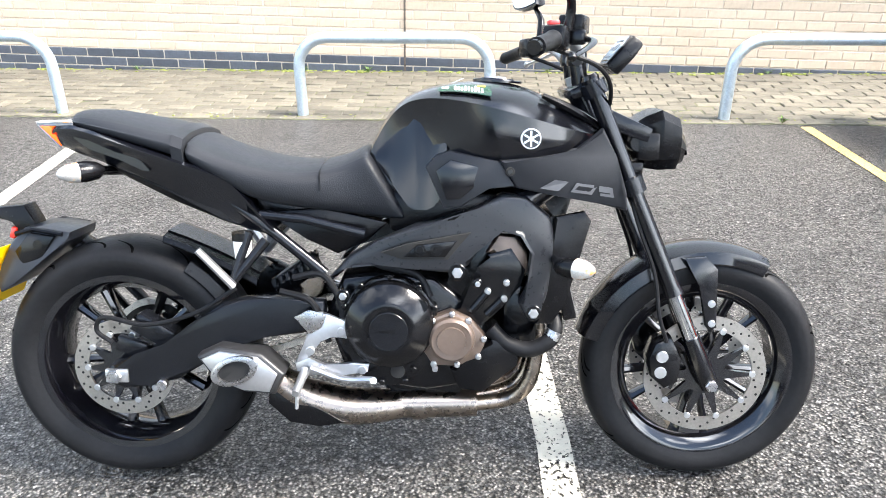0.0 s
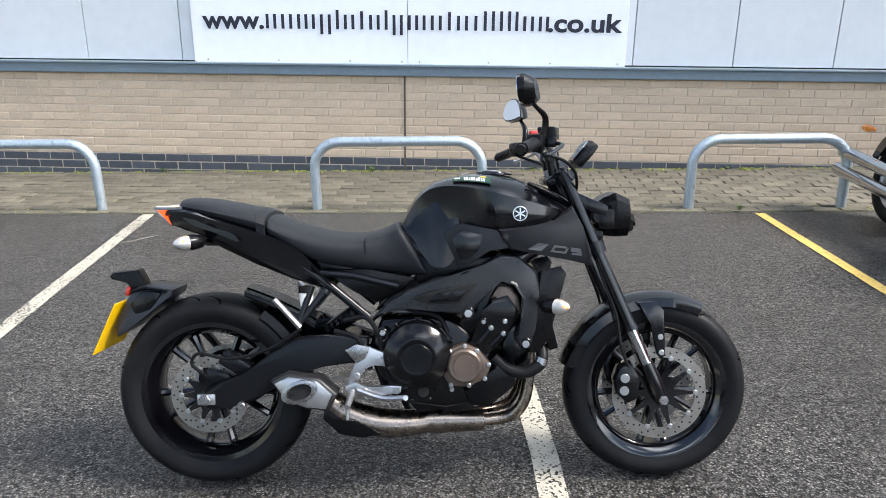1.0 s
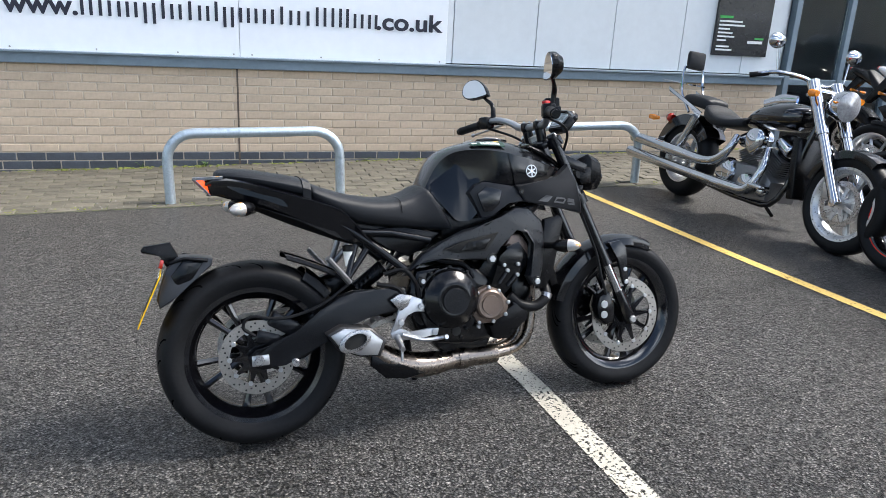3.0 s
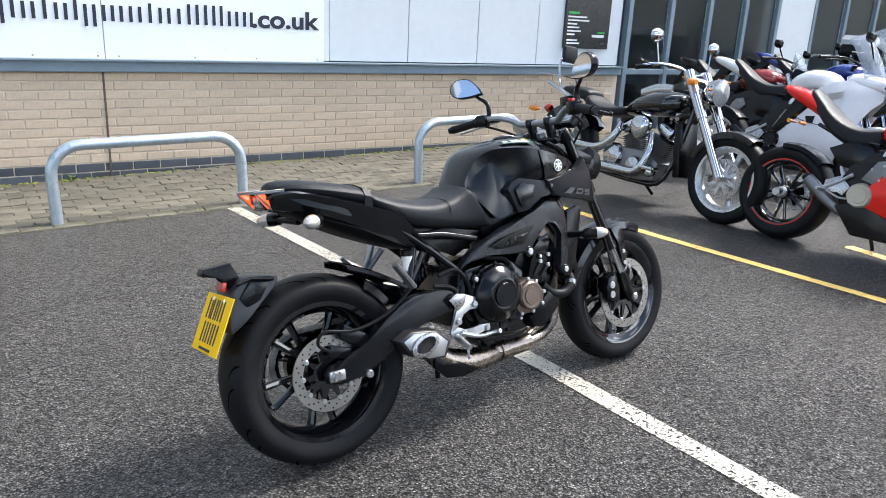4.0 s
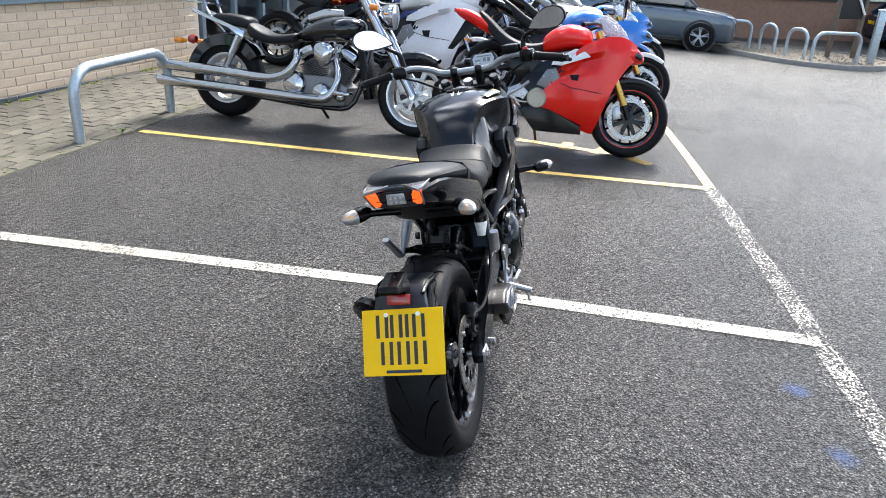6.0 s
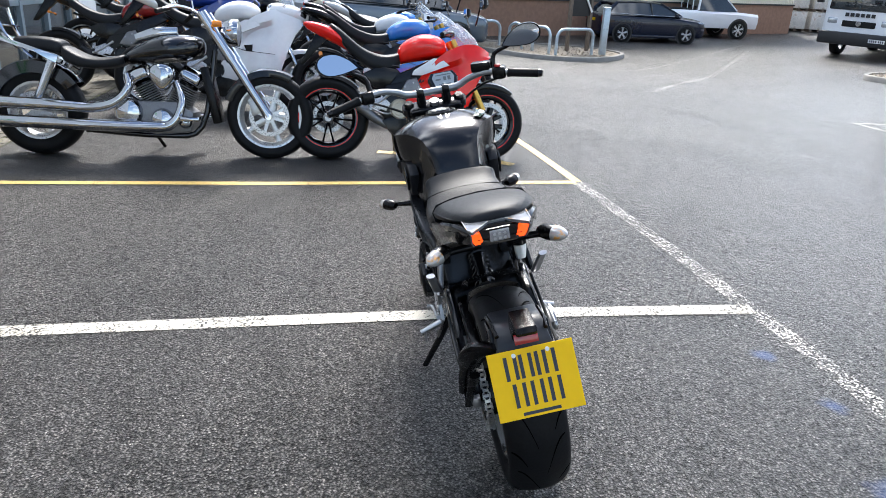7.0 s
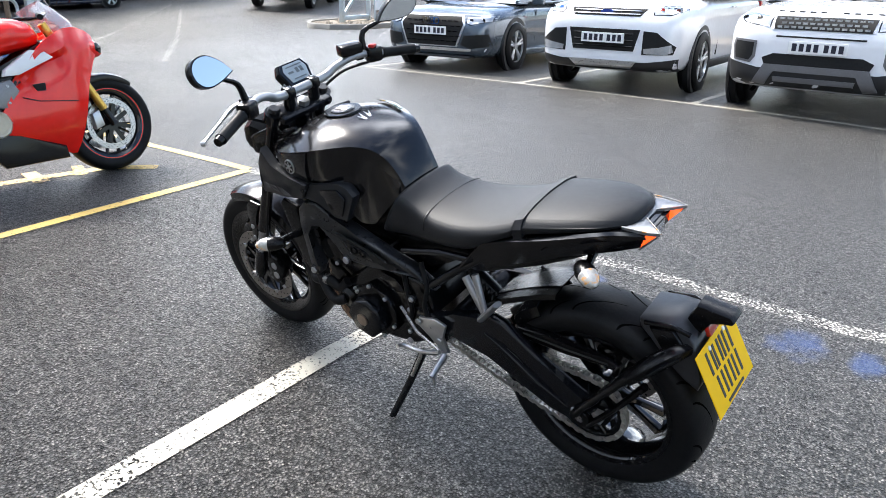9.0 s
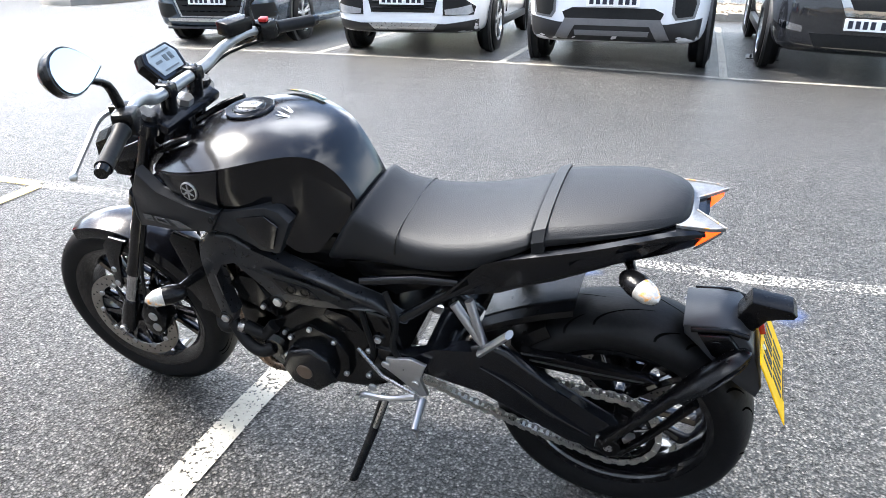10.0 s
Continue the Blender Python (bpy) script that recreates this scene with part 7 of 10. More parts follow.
        nose_bm = half_loft([(1.08 * k, [(0, 0.97 + nd), (0.12, 0.96 + nd), (0.185, 0.90 + nd), (0.17, 0.82 + nd), (0, 0.80 + nd)]), (1.26 * k, [(0, 0.985 + nd), (0.10, 0.97 + nd), (0.155, 0.90 + nd), (0.13, 0.80 + nd), (0, 0.78 + nd)]), (1.42 * k, [(0, 0.93 + nd), (0.07, 0.92 + nd), (0.11, 0.87 + nd), (0.085, 0.80 + nd), (0, 0.785 + nd)]), (1.50 * k, [(0, 0.865 + nd), (0.03, 0.86 + nd), (0.05, 0.84 + nd), (0.04, 0.81 + nd), (0, 0.805 + nd)])])
        subdivided(part("nose_fairing", nose_bm, body, b), 2)
        for s in (-1, 1):
            part("headlamp", moved(box((0, 0, 0), (0.07, 0.06, 0.05), bevel=0.012), Matrix.Translation((1.43 * k, s * 0.060, 0.855 + nd)) @ turned("Z", -s * 40) @ turned("Y", 25)), GLOSS_BLACK, b)
        scr = []
        for x, z, hw in ((1.14, 0.985 + nd - up + screen_h, 0.09), (1.22, 0.985 + nd - up + screen_h * 0.72, 0.125), (1.31, 0.985 + nd - up + screen_h * 0.3, 0.14), (1.37, 0.945 + nd - up, 0.13)):
            row = [(x * k - 0.10 * (q * q), q * hw, z + up - 0.06 * q * q) for q in np.linspace(-1, 1, 9)]
            scr.append(row + [(px - 0.004, py * 0.98, pz - 0.004) for px, py, pz in reversed(row)])
        sc = part("screen", loft(scr), SCREEN, b, "curved smoked windscreen")
        sc.visible_shadow = False
    else:
        part("radiator", box((1.08 * k, 0, 0.56), (0.04, 0.28, 0.26), turned("Y", -15), bevel=0.006), PLASTIC, b)
        part("belly_cover", plate(X([(0.55, 0.28), (0.95, 0.36), (1.05, 0.42), (1.05, 0.30), (0.85, 0.20), (0.60, 0.20)]), -0.14, 0.14, 0.02), body, b)
        hl = half_loft([(1.18 * k, [(0, 1.0 + up), (0.08, 0.99 + up), (0.11, 0.92 + up), (0.08, 0.82 + up), (0, 0.81 + up)]), (1.30 * k, [(0, 0.97 + up), (0.06, 0.965 + up), (0.09, 0.91 + up), (0.06, 0.83 + up), (0, 0.82 + up)])])
        part("headlamp", hl, body, b)
        part("flyscreen", plate(X([(1.14, 1.0), (1.24, 1.0), (1.14, 1.0 + max(0.08, screen_h))]), -0.09, 0.09, 0.01), SCREEN, b)
    # bars and mirrors
    bz = (0.97 if full and tall < 0.05 else 1.06) + up
    part("handlebar", tube([((1.03 - 0.08) * k, -0.34, bz - 0.02), (1.06 * k, -0.20, bz + 0.01), (1.10 * k, -0.05, bz), (1.10 * k, 0.05, bz), (1.06 * k, 0.20, bz + 0.01), ((1.03 - 0.08) * k, 0.34, bz - 0.02)], 0.012, 10, 3), CASE_BLACK, b)
    for s in (-1, 1):
        part("grip", tube([(0.985 * k, s * 0.27, bz - 0.005), (0.945 * k, s * 0.36, bz - 0.02)], 0.017, 12), RUBBER, b)
        mi = new("mirror")
        mi.parent = b
        mx, mz = (1.28, 1.13 + up + 0.3 * screen_h) if full else (1.06, 1.20 + up)
        part("mirror_stem", tube([(mx * k, s * 0.13, mz - 0.14), (mx * k, s * 0.28, mz - 0.02)], 0.007, 8), PLASTIC, mi)
        shell = loft([[(mx * k + o, s * 0.33 + y * q, mz + z * q) for y, z in ((-0.07, -0.02), (-0.06, 0.03), (0.04, 0.045), (0.075, 0.02), (0.06, -0.035), (-0.02, -0.045))] for o, q in ((0.0, 1.0), (0.025, 0.9), (0.045, 0.5))])
        part("mirror_shell", shell, PLASTIC, mi)
        part("mirror_glass", loft([[(mx * k + o, s * 0.33 + y * 0.92, mz + z * 0.92) for y, z in ((-0.07, -0.02), (-0.06, 0.03), (0.04, 0.045), (0.075, 0.02), (0.06, -0.035), (-0.02, -0.045))] for o in (-0.003, -0.001)]), MIRROR, mi, smooth=False)
    # right side: castings, hanger, clutch cover, footrest, silencer
    part("cylinder_head", plate(X([(0.60, 0.50), (0.68, 0.62), (0.76, 0.64), (0.80, 0.57), (0.72, 0.47)]), -0.188, -0.15, 0.010), CRANK_GREY, b)
    bolt_row([(0.66 * k, 0.57 + up * 0.4), (0.73 * k, 0.60 + up * 0.4), (0.72 * k, 0.51)], 0.008, -0.187, -0.006, STEEL, b)
    part("subframe_tube", tube([(0.62 * k, -0.10, 0.72 + tz), (0.34 * k, -0.10, 0.74 + tz), (0.16 * k, -0.08, 0.80 + tz)], 0.012, 8), FRAME_BLACK, b)
    part("side_panel", plate(X([(0.30, 0.66), (0.44, 0.72), (0.60, 0.70), (0.66, 0.64), (0.56, 0.54), (0.40, 0.56)]), -0.13, -0.10, 0.010), CASE_BLACK, b)
    part("hanger_arm", tube([(0.54 * k, -0.165, 0.52), (0.44 * k, -0.172, 0.45), (0.36 * k, -0.172, 0.41)], [0.014, 0.010, 0.012], 8, 3), ALU, b)
    part("pedal", tube([(0.38 * k, -0.178, 0.40), (0.48 * k, -0.180, 0.365), (0.57 * k, -0.185, 0.37)], 0.007, 8, 3), ALU, b)
    part("clutch_cover", revolve([(-0.15, 0.001), (-0.15, 0.080), (-0.185, 0.076), (-0.198, 0.066), (-0.196, 0.050), (-0.200, 0.048), (-0.200, 0.001)], (0.62 * k, 0, 0.40), "y", 36), CREAM if stripe else CASE_BLACK, b, "round clutch cover")
    bolt_row([(0.62 * k + 0.07 * math.cos(a), 0.40 + 0.07 * math.sin(a)) for a in np.linspace(0, 2 * math.pi, 8, endpoint=False)], 0.005, -0.193, -0.004, STEEL, b)
    part("footrest_plate", plate(X([(0.36, 0.46), (0.46, 0.50), (0.54, 0.44), (0.50, 0.38), (0.46, 0.40), (0.40, 0.38), (0.32, 0.385), (0.36, 0.41)]), -0.172, -0.162, 0.003), STEEL, b)
    part("footrest", tube([(0.38 * k, -0.17, 0.40), (0.36 * k, -0.26, 0.40)], 0.010, 8), ALU, b)
    if silencer:
        part("silencer", tube([(0.52 * k, -0.13, 0.27), (0.40 * k, -0.15, 0.33), (0.30 * k, -0.165, 0.40), (0.23 * k, -0.17, 0.45)], [0.028, 0.036, 0.042, 0.036], 16, 3, flat=0.85), MATT_GREY if not stripe else CRANK_GREY, b, "stubby silencer")
        part("silencer_mouth", tube([(0.232 * k, -0.17, 0.448), (0.215 * k, -0.17, 0.462)], 0.030, 14), BLACK_HOLE, b)
    part("side_stand", tube([(0.58 * k, 0.12, 0.26), (0.62 * k, 0.24, 0.055)], 0.012, 8), CASE_BLACK, b)
    if topbox:
        bx = new("top_box")
        bx.parent = b
        tb = half_loft([(x * k, [(0, 1.30 + tz), (hw * 0.8, 1.295 + tz), (hw, 1.20 + tz), (hw * 0.96, 1.10 + tz), (hw * 0.8, 1.03 + tz), (0, 1.02 + tz)]) for x, hw in ((-0.40, 0.16), (-0.38, 0.20), (-0.10, 0.22), (-0.02, 0.20), (0.0, 0.16))])
        part("box_shell", tb, PLASTIC, bx)
        lid = half_loft([(x * k, [(0, 1.335 + tz), (hw * 0.7, 1.325 + tz), (hw, 1.26 + tz), (hw, 1.205 + tz), (0, 1.20 + tz)]) for x, hw in ((-0.405, 0.15), (-0.385, 0.205), (-0.10, 0.225), (-0.015, 0.205), (0.005, 0.15))])
        part("box_lid", lid, topbox, bx)
        part("box_rack", plate(X([(-0.36, 1.01 + tz - up), (0.30, 0.93 + tz - up), (0.30, 0.90 + tz - up), (-0.30, 0.97 + tz - up)]), -0.10, 0.10, 0.008), PLASTIC, bx)
    return b


ROW = "motorcycles parked in a row"
sports_bike((3.32, 2.65), (3.39, 1.39), "glossy red sports motorcycle with gold forks and smoked screen", ROW, RED_PAINT, RED_PAINT, RED_PAINT, WHITE_PAINT, stripe=RED_PAINT, screen_h=0.17, seat_z=0.80)
sports_bike((4.92, 4.42), (5.08, 2.98), "white sport touring motorcycle with tall clear screen", ROW, WHITE_PAINT, WHITE_PAINT, WHITE_PAINT, WHITE_PAINT, CAST_SILVER, CHROME, screen_h=0.32, tall=0.08)
sports_bike((5.02, 2.78), (5.26, 1.32), "blue and white sports motorcycle with black tail", ROW, BLUE_PAINT, CASE_BLACK, BLUE_PAINT, WHITE_PAINT, full=True, screen_h=0.16)
sports_bike((6.62, 5.15), (6.85, 3.70), "deep blue touring motorcycle with tall clear screen", ROW, NAVY_PAINT, NAVY_PAINT, NAVY_PAINT, NAVY_PAINT, GLOSS_BLACK, CHROME, screen_h=0.40, tall=0.10)
sports_bike((6.50, 2.90), (6.70, 1.45), "white and silver naked motorcycle with gold forks", ROW, WHITE_PAINT, CASE_BLACK, WHITE_PAINT, BLUE_PAINT, full=False, screen_h=0.14)
sports_bike((7.90, 4.60), (8.15, 3.10), "black adventure motorcycle with a silver-lidded top box", ROW, SILVER_COAT, CASE_BLACK, CASE_BLACK, CASE_BLACK, full=False, screen_h=0.35, tall=0.06, topbox=SILVER_COAT, fork_mat=CHROME)
sports_bike((9.10, 4.20), (9.40, 2.70), "blue motorcycle with a black top box", ROW, BLUE_PAINT, BLUE_PAINT, BLUE_PAINT, BLUE_PAINT, full=False, screen_h=0.2, topbox=PLASTIC, fork_mat=CHROME)
sports_bike((8.00, 2.75), (8.25, 1.30), "bright blue and white sports motorcycle", ROW, BLUE_PAINT, WHITE_PAINT, BLUE_PAINT, WHITE_PAINT, full=True, screen_h=0.2)
sports_bike((5.80, 5.55), (5.95, 4.10), "dark red naked motorcycle with a black seat", ROW, CASE_BLACK, CASE_BLACK, material("dark red paint", (0.22, 0.012, 0.012), 0.2, coat=0.8), CASE_BLACK, full=False, fork_mat=CHROME)
sports_bike((7.5, 5.9), (7.7, 4.5), "black motorcycle with a low screen", ROW, CASE_BLACK, CASE_BLACK, CASE_BLACK, CASE_BLACK, full=False, fork_mat=CHROME)


def cruiser(rear, front):
    m, wb = leaning(rear, front, 9.0)
    b = thing("cruiser", "black and chrome cruiser motorcycle with a backrest and twin pipes", "motorcycle", m, ROW)
    rr, rf = 0.325, 0.325
    make_wheel(b, (0, 0, rr), rr, 0.165, 0.205, CAST_SILVER, 5, False, STEEL, ((-0.08, 0.14),), thick=0.030, spoke_depth=0.022, star_carrier=False)
    make_wheel(b, (wb, 0, rf), rf, 0.130, 0.235, CAST_SILVER, 5, False, STEEL, ((-0.07, 0.15),), thick=0.026, spoke_depth=0.020, star_carrier=False)
    k = wb / 1.66
    # long raked fork
    for s in (-1, 1):
        leg = new("fork_leg")
        leg.parent = b
        a, t = Vector((wb, s * 0.105, rf)), Vector((wb - 0.47, s * 0.105, 1.06))
        part("fork_shroud", tube([t, t.lerp(a, 0.45)], 0.040, 16), CHROME, leg)
        part("fork_slider", tube([t.lerp(a, 0.43), t.lerp(a, 0.92), a], [0.031, 0.036, 0.040], 16), CHROME, leg)
        part("axle_cap", disc((wb, s * 0.13, rf), 0.025, s * 0.012, "y", 16), CHROME, leg)
        part("caliper", plate([(wb - 0.15, rf + 0.11), (wb - 0.09, rf + 0.14), (wb - 0.06, rf + 0.03), (wb - 0.12, rf + 0.0)], s * 0.05, s * 0.10, 0.008), ALU, leg)
    part("triple_clamp", box((wb - 0.43, 0, 0.985), (0.09, 0.27, 0.03), turned("Y", -32), bevel=0.010), CHROME, b)
    part("headlamp_bowl", moved(revolve([(0.07, 0.10), (0.03, 0.103), (-0.05, 0.075), (-0.09, 0.02), (-0.09, 0.001)], (0, 0, 0), "x", 28, close=False), Matrix.Translation((wb - 0.29, 0, 0.93))), CHROME, b)
    part("headlamp_lens", moved(revolve([(0.070, 0.099), (0.085, 0.06), (0.090, 0.001)], (0, 0, 0), "x", 28, close=False), Matrix.Translation((wb - 0.29, 0, 0.93))), SMOKED, b)
    part("front_mudguard", arc_guard(Vector((wb, 0, rf)), rf + 0.022, 0.16, 60, 160, 20, 0.004, 0.05, 0.1), SATIN_BLACK, b, "gloss black front mudguard")
    part("rear_mudguard", arc_guard(Vector((0, 0, rr)), rr + 0.035, 0.22, 35, 165, 22, 0.005, 0.09, 0.05), GLOSS_BLACK, b, "gloss black deep rear mudguard")
    # tank
    tank2 = half_loft([(x * k, [(0, t), (hw * 0.6, t - 0.02), (hw, (t + lo) / 2 + 0.02), (hw * 0.85, lo + 0.02), (0, lo)]) for x, hw, t, lo in ((0.60, 0.04, 0.74, 0.67), (0.66, 0.10, 0.79, 0.665), (0.78, 0.165, 0.865, 0.68), (0.92, 0.195, 0.905, 0.69), (1.06, 0.190, 0.915, 0.70), (1.16, 0.14, 0.90, 0.73), (1.20, 0.07, 0.87, 0.77))])
    subdivided(part("fuel_tank", tank2, GLOSS_BLACK, b, "gloss black teardrop tank"), 2)
    part("tank_console", tube([(0.70 * k, 0, 0.865), (0.85 * k, 0, 0.912), (1.0 * k, 0, 0.925)], [0.03, 0.04, 0.03], 12, 3, flat=0.4), CHROME, b)
    seat1 = loft([seat_ring(x * k, hw, t, bt) for x, hw, t, bt in ((0.20, 0.12, 0.80, 0.70), (0.24, 0.15, 0.79, 0.67), (0.36, 0.17, 0.72, 0.63), (0.50, 0.15, 0.715, 0.64), (0.60, 0.10, 0.74, 0.66), (0.63, 0.07, 0.745, 0.68))])
    subdivided(part("rider_seat", seat1, VINYL, b, "deep black rider seat"), 2)
    seat2 = loft([seat_ring(x * k, hw, t, bt) for x, hw, t, bt in ((-0.13, 0.09, 0.835, 0.765), (-0.10, 0.12, 0.85, 0.76), (0.05, 0.13, 0.855, 0.755), (0.18, 0.12, 0.84, 0.74), (0.22, 0.10, 0.82, 0.73))])
    subdivided(part("pillion_seat", seat2, VINYL, b, "black pillion pad"), 2)
    br = new("backrest")
    br.parent = b
    for s in (-1, 1):
        part("upright", tube([(0.02 * k, s * 0.125, 0.70), (-0.16, s * 0.11, 0.86), (-0.22, s * 0.09, 1.06), (-0.22, 0, 1.11)], 0.011, 8, 4), CHROME, br)
        part("side_bracket", plate([(0.18, 0.66), (0.05, 0.74), (-0.28, 0.84), (-0.30, 0.88), (-0.05, 0.80), (0.20, 0.72)], s * 0.135, s * 0.145, 0.002), CHROME, br)
        part("rear_shock", tube([(0.02, s * 0.15, 0.36), (0.16 * k, s * 0.15, 0.68)], [0.030, 0.034], 14), CHROME, b, "chrome rear shock cover")
    part("backrest_pad", box((-0.215, 0, 1.12), (0.05, 0.17, 0.15), turned("Y", -8), bevel=0.022), VINYL, br, "small black backrest pad")
    part("carrier", plate([(-0.14, 0.915), (-0.48, 0.925), (-0.48, 0.935), (-0.14, 0.925)], -0.10, 0.10, 0.002), CHROME, br)
    part("tail_lamp", moved(revolve([(-0.04, 0.001), (-0.035, 0.03), (0.0, 0.042), (0.03, 0.03)], (0, 0, 0), "x", 16, close=False), Matrix.Translation((-0.36, 0, 0.62))), RED_LENS, b)
    for s in (-1, 1):
        part("rear_indicator", tube([(-0.34, s * 0.13, 0.60), (-0.37, s * 0.17, 0.60), (-0.42, s * 0.17, 0.60)], [0.012, 0.026, 0.022], 12), AMBER, b)
        part("front_indicator", tube([(wb - 0.38, s * 0.15, 0.98), (wb - 0.36, s * 0.20, 0.98), (wb - 0.31, s * 0.20, 0.98)], [0.010, 0.026, 0.020], 12), AMBER, b)
    # engine: finned V twin
    part("crankcase", plate([(0.62 * k, 0.20), (0.60 * k, 0.34), (0.72 * k, 0.42), (1.00 * k, 0.42), (1.12 * k, 0.34), (1.10 * k, 0.20), (0.85 * k, 0.16)], -0.14, 0.14, 0.02), CRANK_GREY, b, "polished crankcase")
    for cx, ang in ((0.85, -26), (0.96, 27)):
        cyl_e = new("cylinder")
        cyl_e.parent = b
        cyl_e.matrix_local = Matrix.Translation((cx * k, 0, 0.335)) @ turned("Y", ang)
        part("barrel", disc((0, 0, 0), 0.075, 0.24, "z", 24, 0.05), CASE_BLACK, cyl_e)
        for q in range(11):
            part("fin", box((0, 0, 0.045 + q * 0.017), (0.165, 0.205, 0.006), bevel=0.002), CRANK_GREY, cyl_e, smooth=False)
        head = part("head_cover", half_loft([(x, [(0, 0.36), (0.07, 0.355), (0.115, 0.32), (0.115, 0.245), (0, 0.24)]) for x in (-0.080, -0.068, 0.068, 0.080)]), CHROME, cyl_e, "chrome rocker cover")
        subdivided(head, 2)
    cleaner = part("air_cleaner", moved(half_loft([(x, [(0, 0.11), (0.06, 0.10), (0.10, 0.05), (0.09, -0.04), (0.03, -0.12), (0, -0.13)]) for x in (-0.035, 0.01, 0.05)] + [(0.075, [(0, 0.05), (0.03, 0.045), (0.05, 0.02), (0.04, -0.02), (0.015, -0.06), (0, -0.065)])]), Matrix.Translation((0.92 * k, -0.165, 0.60)) @ turned("Z", -90) @ Matrix.Diagonal((1, 0.95, 0.85, 1))), CHROME, b, "teardrop chrome air cleaner")
    subdivided(cleaner, 3)
    for x, z, r in ((0.66, 0.335, 0.105), (0.90, 0.285, 0.085), (1.06, 0.27, 0.05)):
        part("engine_cover", revolve([(-0.12, 0.001), (-0.12, r), (-0.15, r * 0.97), (-0.175, r * 0.80), (-0.185, r * 0.45), (-0.187, 0.001)], (x * k, 0, z), "y", 32), CHROME, b, "domed chrome engine cover")
    part("lower_frame", tube([(0.35 * k, -0.12, 0.20), (0.9 * k, -0.12, 0.17), (1.17 * k, -0.09, 0.24), (1.27 * k, -0.03, 0.80)], 0.022, 10, 4), GLOSS_BLACK, b)
    part("radiator", box((1.24 * k, 0, 0.47), (0.06, 0.22, 0.42), turned("Y", -12), bevel=0.01), PLASTIC, b)
    # long twin pipes
    for z0, y0, first in ((0.265, -0.205, (1.00, 0.56)), (0.365, -0.195, (0.66, 0.60))):
        px, pz = first
        pts = [(px * k, -0.13, pz), ((px + 0.02) * k, -0.18, pz - 0.08), ((px - 0.06) * k, y0, z0 + 0.05), ((px - 0.22) * k, y0, z0), (0.10, y0, z0 + 0.01), (-0.55, y0, z0 + 0.03)] if px < 0.8 else [(px * k, -0.13, pz), ((px + 0.05) * k, -0.18, 0.42), ((px - 0.02) * k, y0, 0.26), ((px - 0.2) * k, y0, 0.235), (0.20, y0, 0.245), (-0.55, y0, z0)]
        part("exhaust_pipe", tube(pts, [0.026, 0.030, 0.034, 0.040, 0.045, 0.046], 18, 5), CHROME, b, "long chrome exhaust pipe")
        part("pipe_mouth", tube([(pts[-1][0] - 0.001, y0, pts[-1][2]), (pts[-1][0] - 0.006, y0, pts[-1][2])], 0.038, 16), BLACK_HOLE, b)
    part("handlebar", tube([(0.98 * k, -0.42, 1.04), (1.06 * k, -0.30, 1.08), (1.14 * k, -0.14, 1.07), (1.17 * k, -0.06, 1.04), (1.17 * k, 0.06, 1.04), (1.14 * k, 0.14, 1.07), (1.06 * k, 0.30, 1.08), (0.98 * k, 0.42, 1.04)], 0.014, 12, 4), CHROME, b)
    for s in (-1, 1):
        part("grip", tube([(1.03 * k, s * 0.34, 1.065), (0.965 * k, s * 0.44, 1.03)], 0.018, 12), RUBBER, b)
        mi = new("mirror")
        mi.parent = b
        part("mirror_stem", tube([(1.06 * k, s * 0.30, 1.08), (1.03 * k, s * 0.33, 1.24)], 0.006, 8), CHROME, mi)
        part("mirror_shell", moved(revolve([(0.0, 0.070), (0.012, 0.068), (0.03, 0.045), (0.036, 0.001)], (0, 0, 0), "x", 24, close=False), Matrix.Translation((1.03 * k, s * 0.35, 1.28)) @ Matrix.Diagonal((1, 1, 0.75, 1))), CHROME, mi)
        part("mirror_glass", moved(disc((0, 0, 0), 0.066, -0.003, "x", 24), Matrix.Translation((1.03 * k, s * 0.35, 1.28)) @ Matrix.Diagonal((1, 1, 0.75, 1))), MIRROR, mi)
        part("footboard", box((1.12 * k, s * 0.24, 0.30), (0.14, 0.09, 0.03), bevel=0.01), CHROME, b)
    part("side_stand", tube([(0.75 * k, 0.12, 0.20), (0.80 * k, 0.28, 0.05)], 0.013, 8), CASE_BLACK, b)
    return b


cruiser((3.26, 4.76), (3.28, 3.09))

# ---- cars ----
CAR_GLASS = material("dark car glass", (0.02, 0.025, 0.028), 0.05, coat=1.0, vary=0.1, scale=2, rough_vary=0.02)
GREY_PAINT = material("metallic grey-blue paint", (0.085, 0.11, 0.14), 0.25, 0.5, coat=1.0, vary=0.05, scale=2, rough_vary=0.02)
CAR_WHITE = material("white car paint", (0.76, 0.77, 0.79), 0.25, coat=1.0, vary=0.03, scale=2, rough_vary=0.02)
CAR_BLACK = material("black car paint", (0.010, 0.011, 0.014), 0.12, coat=1.0, vary=0.05, scale=2, rough_vary=0.02)
CAR_NAVY = material("dark blue car paint", (0.006, 0.009, 0.022), 0.2, spec=0.3, coat=0.3, vary=0.05, scale=2, rough_vary=0.02)
CAR_YELLOW = material("yellow van paint", (0.70, 0.45, 0.04), 0.3, coat=0.7)
CAR_TRIM = material("black car trim", (0.016, 0.016, 0.017), 0.5, vary=0.15, scale=8)
CAR_SILVER = material("satin silver trim", (0.55, 0.56, 0.57), 0.3, 0.8)
SKID_GREY = material("satin grey bumper trim", (0.17, 0.17, 0.175), 0.4, 0.4, vary=0.1)
LAMP = material("headlamp", (0.42, 0.44, 0.46), 0.12, 0.5, coat=1.0, vary=0.15, scale=25)


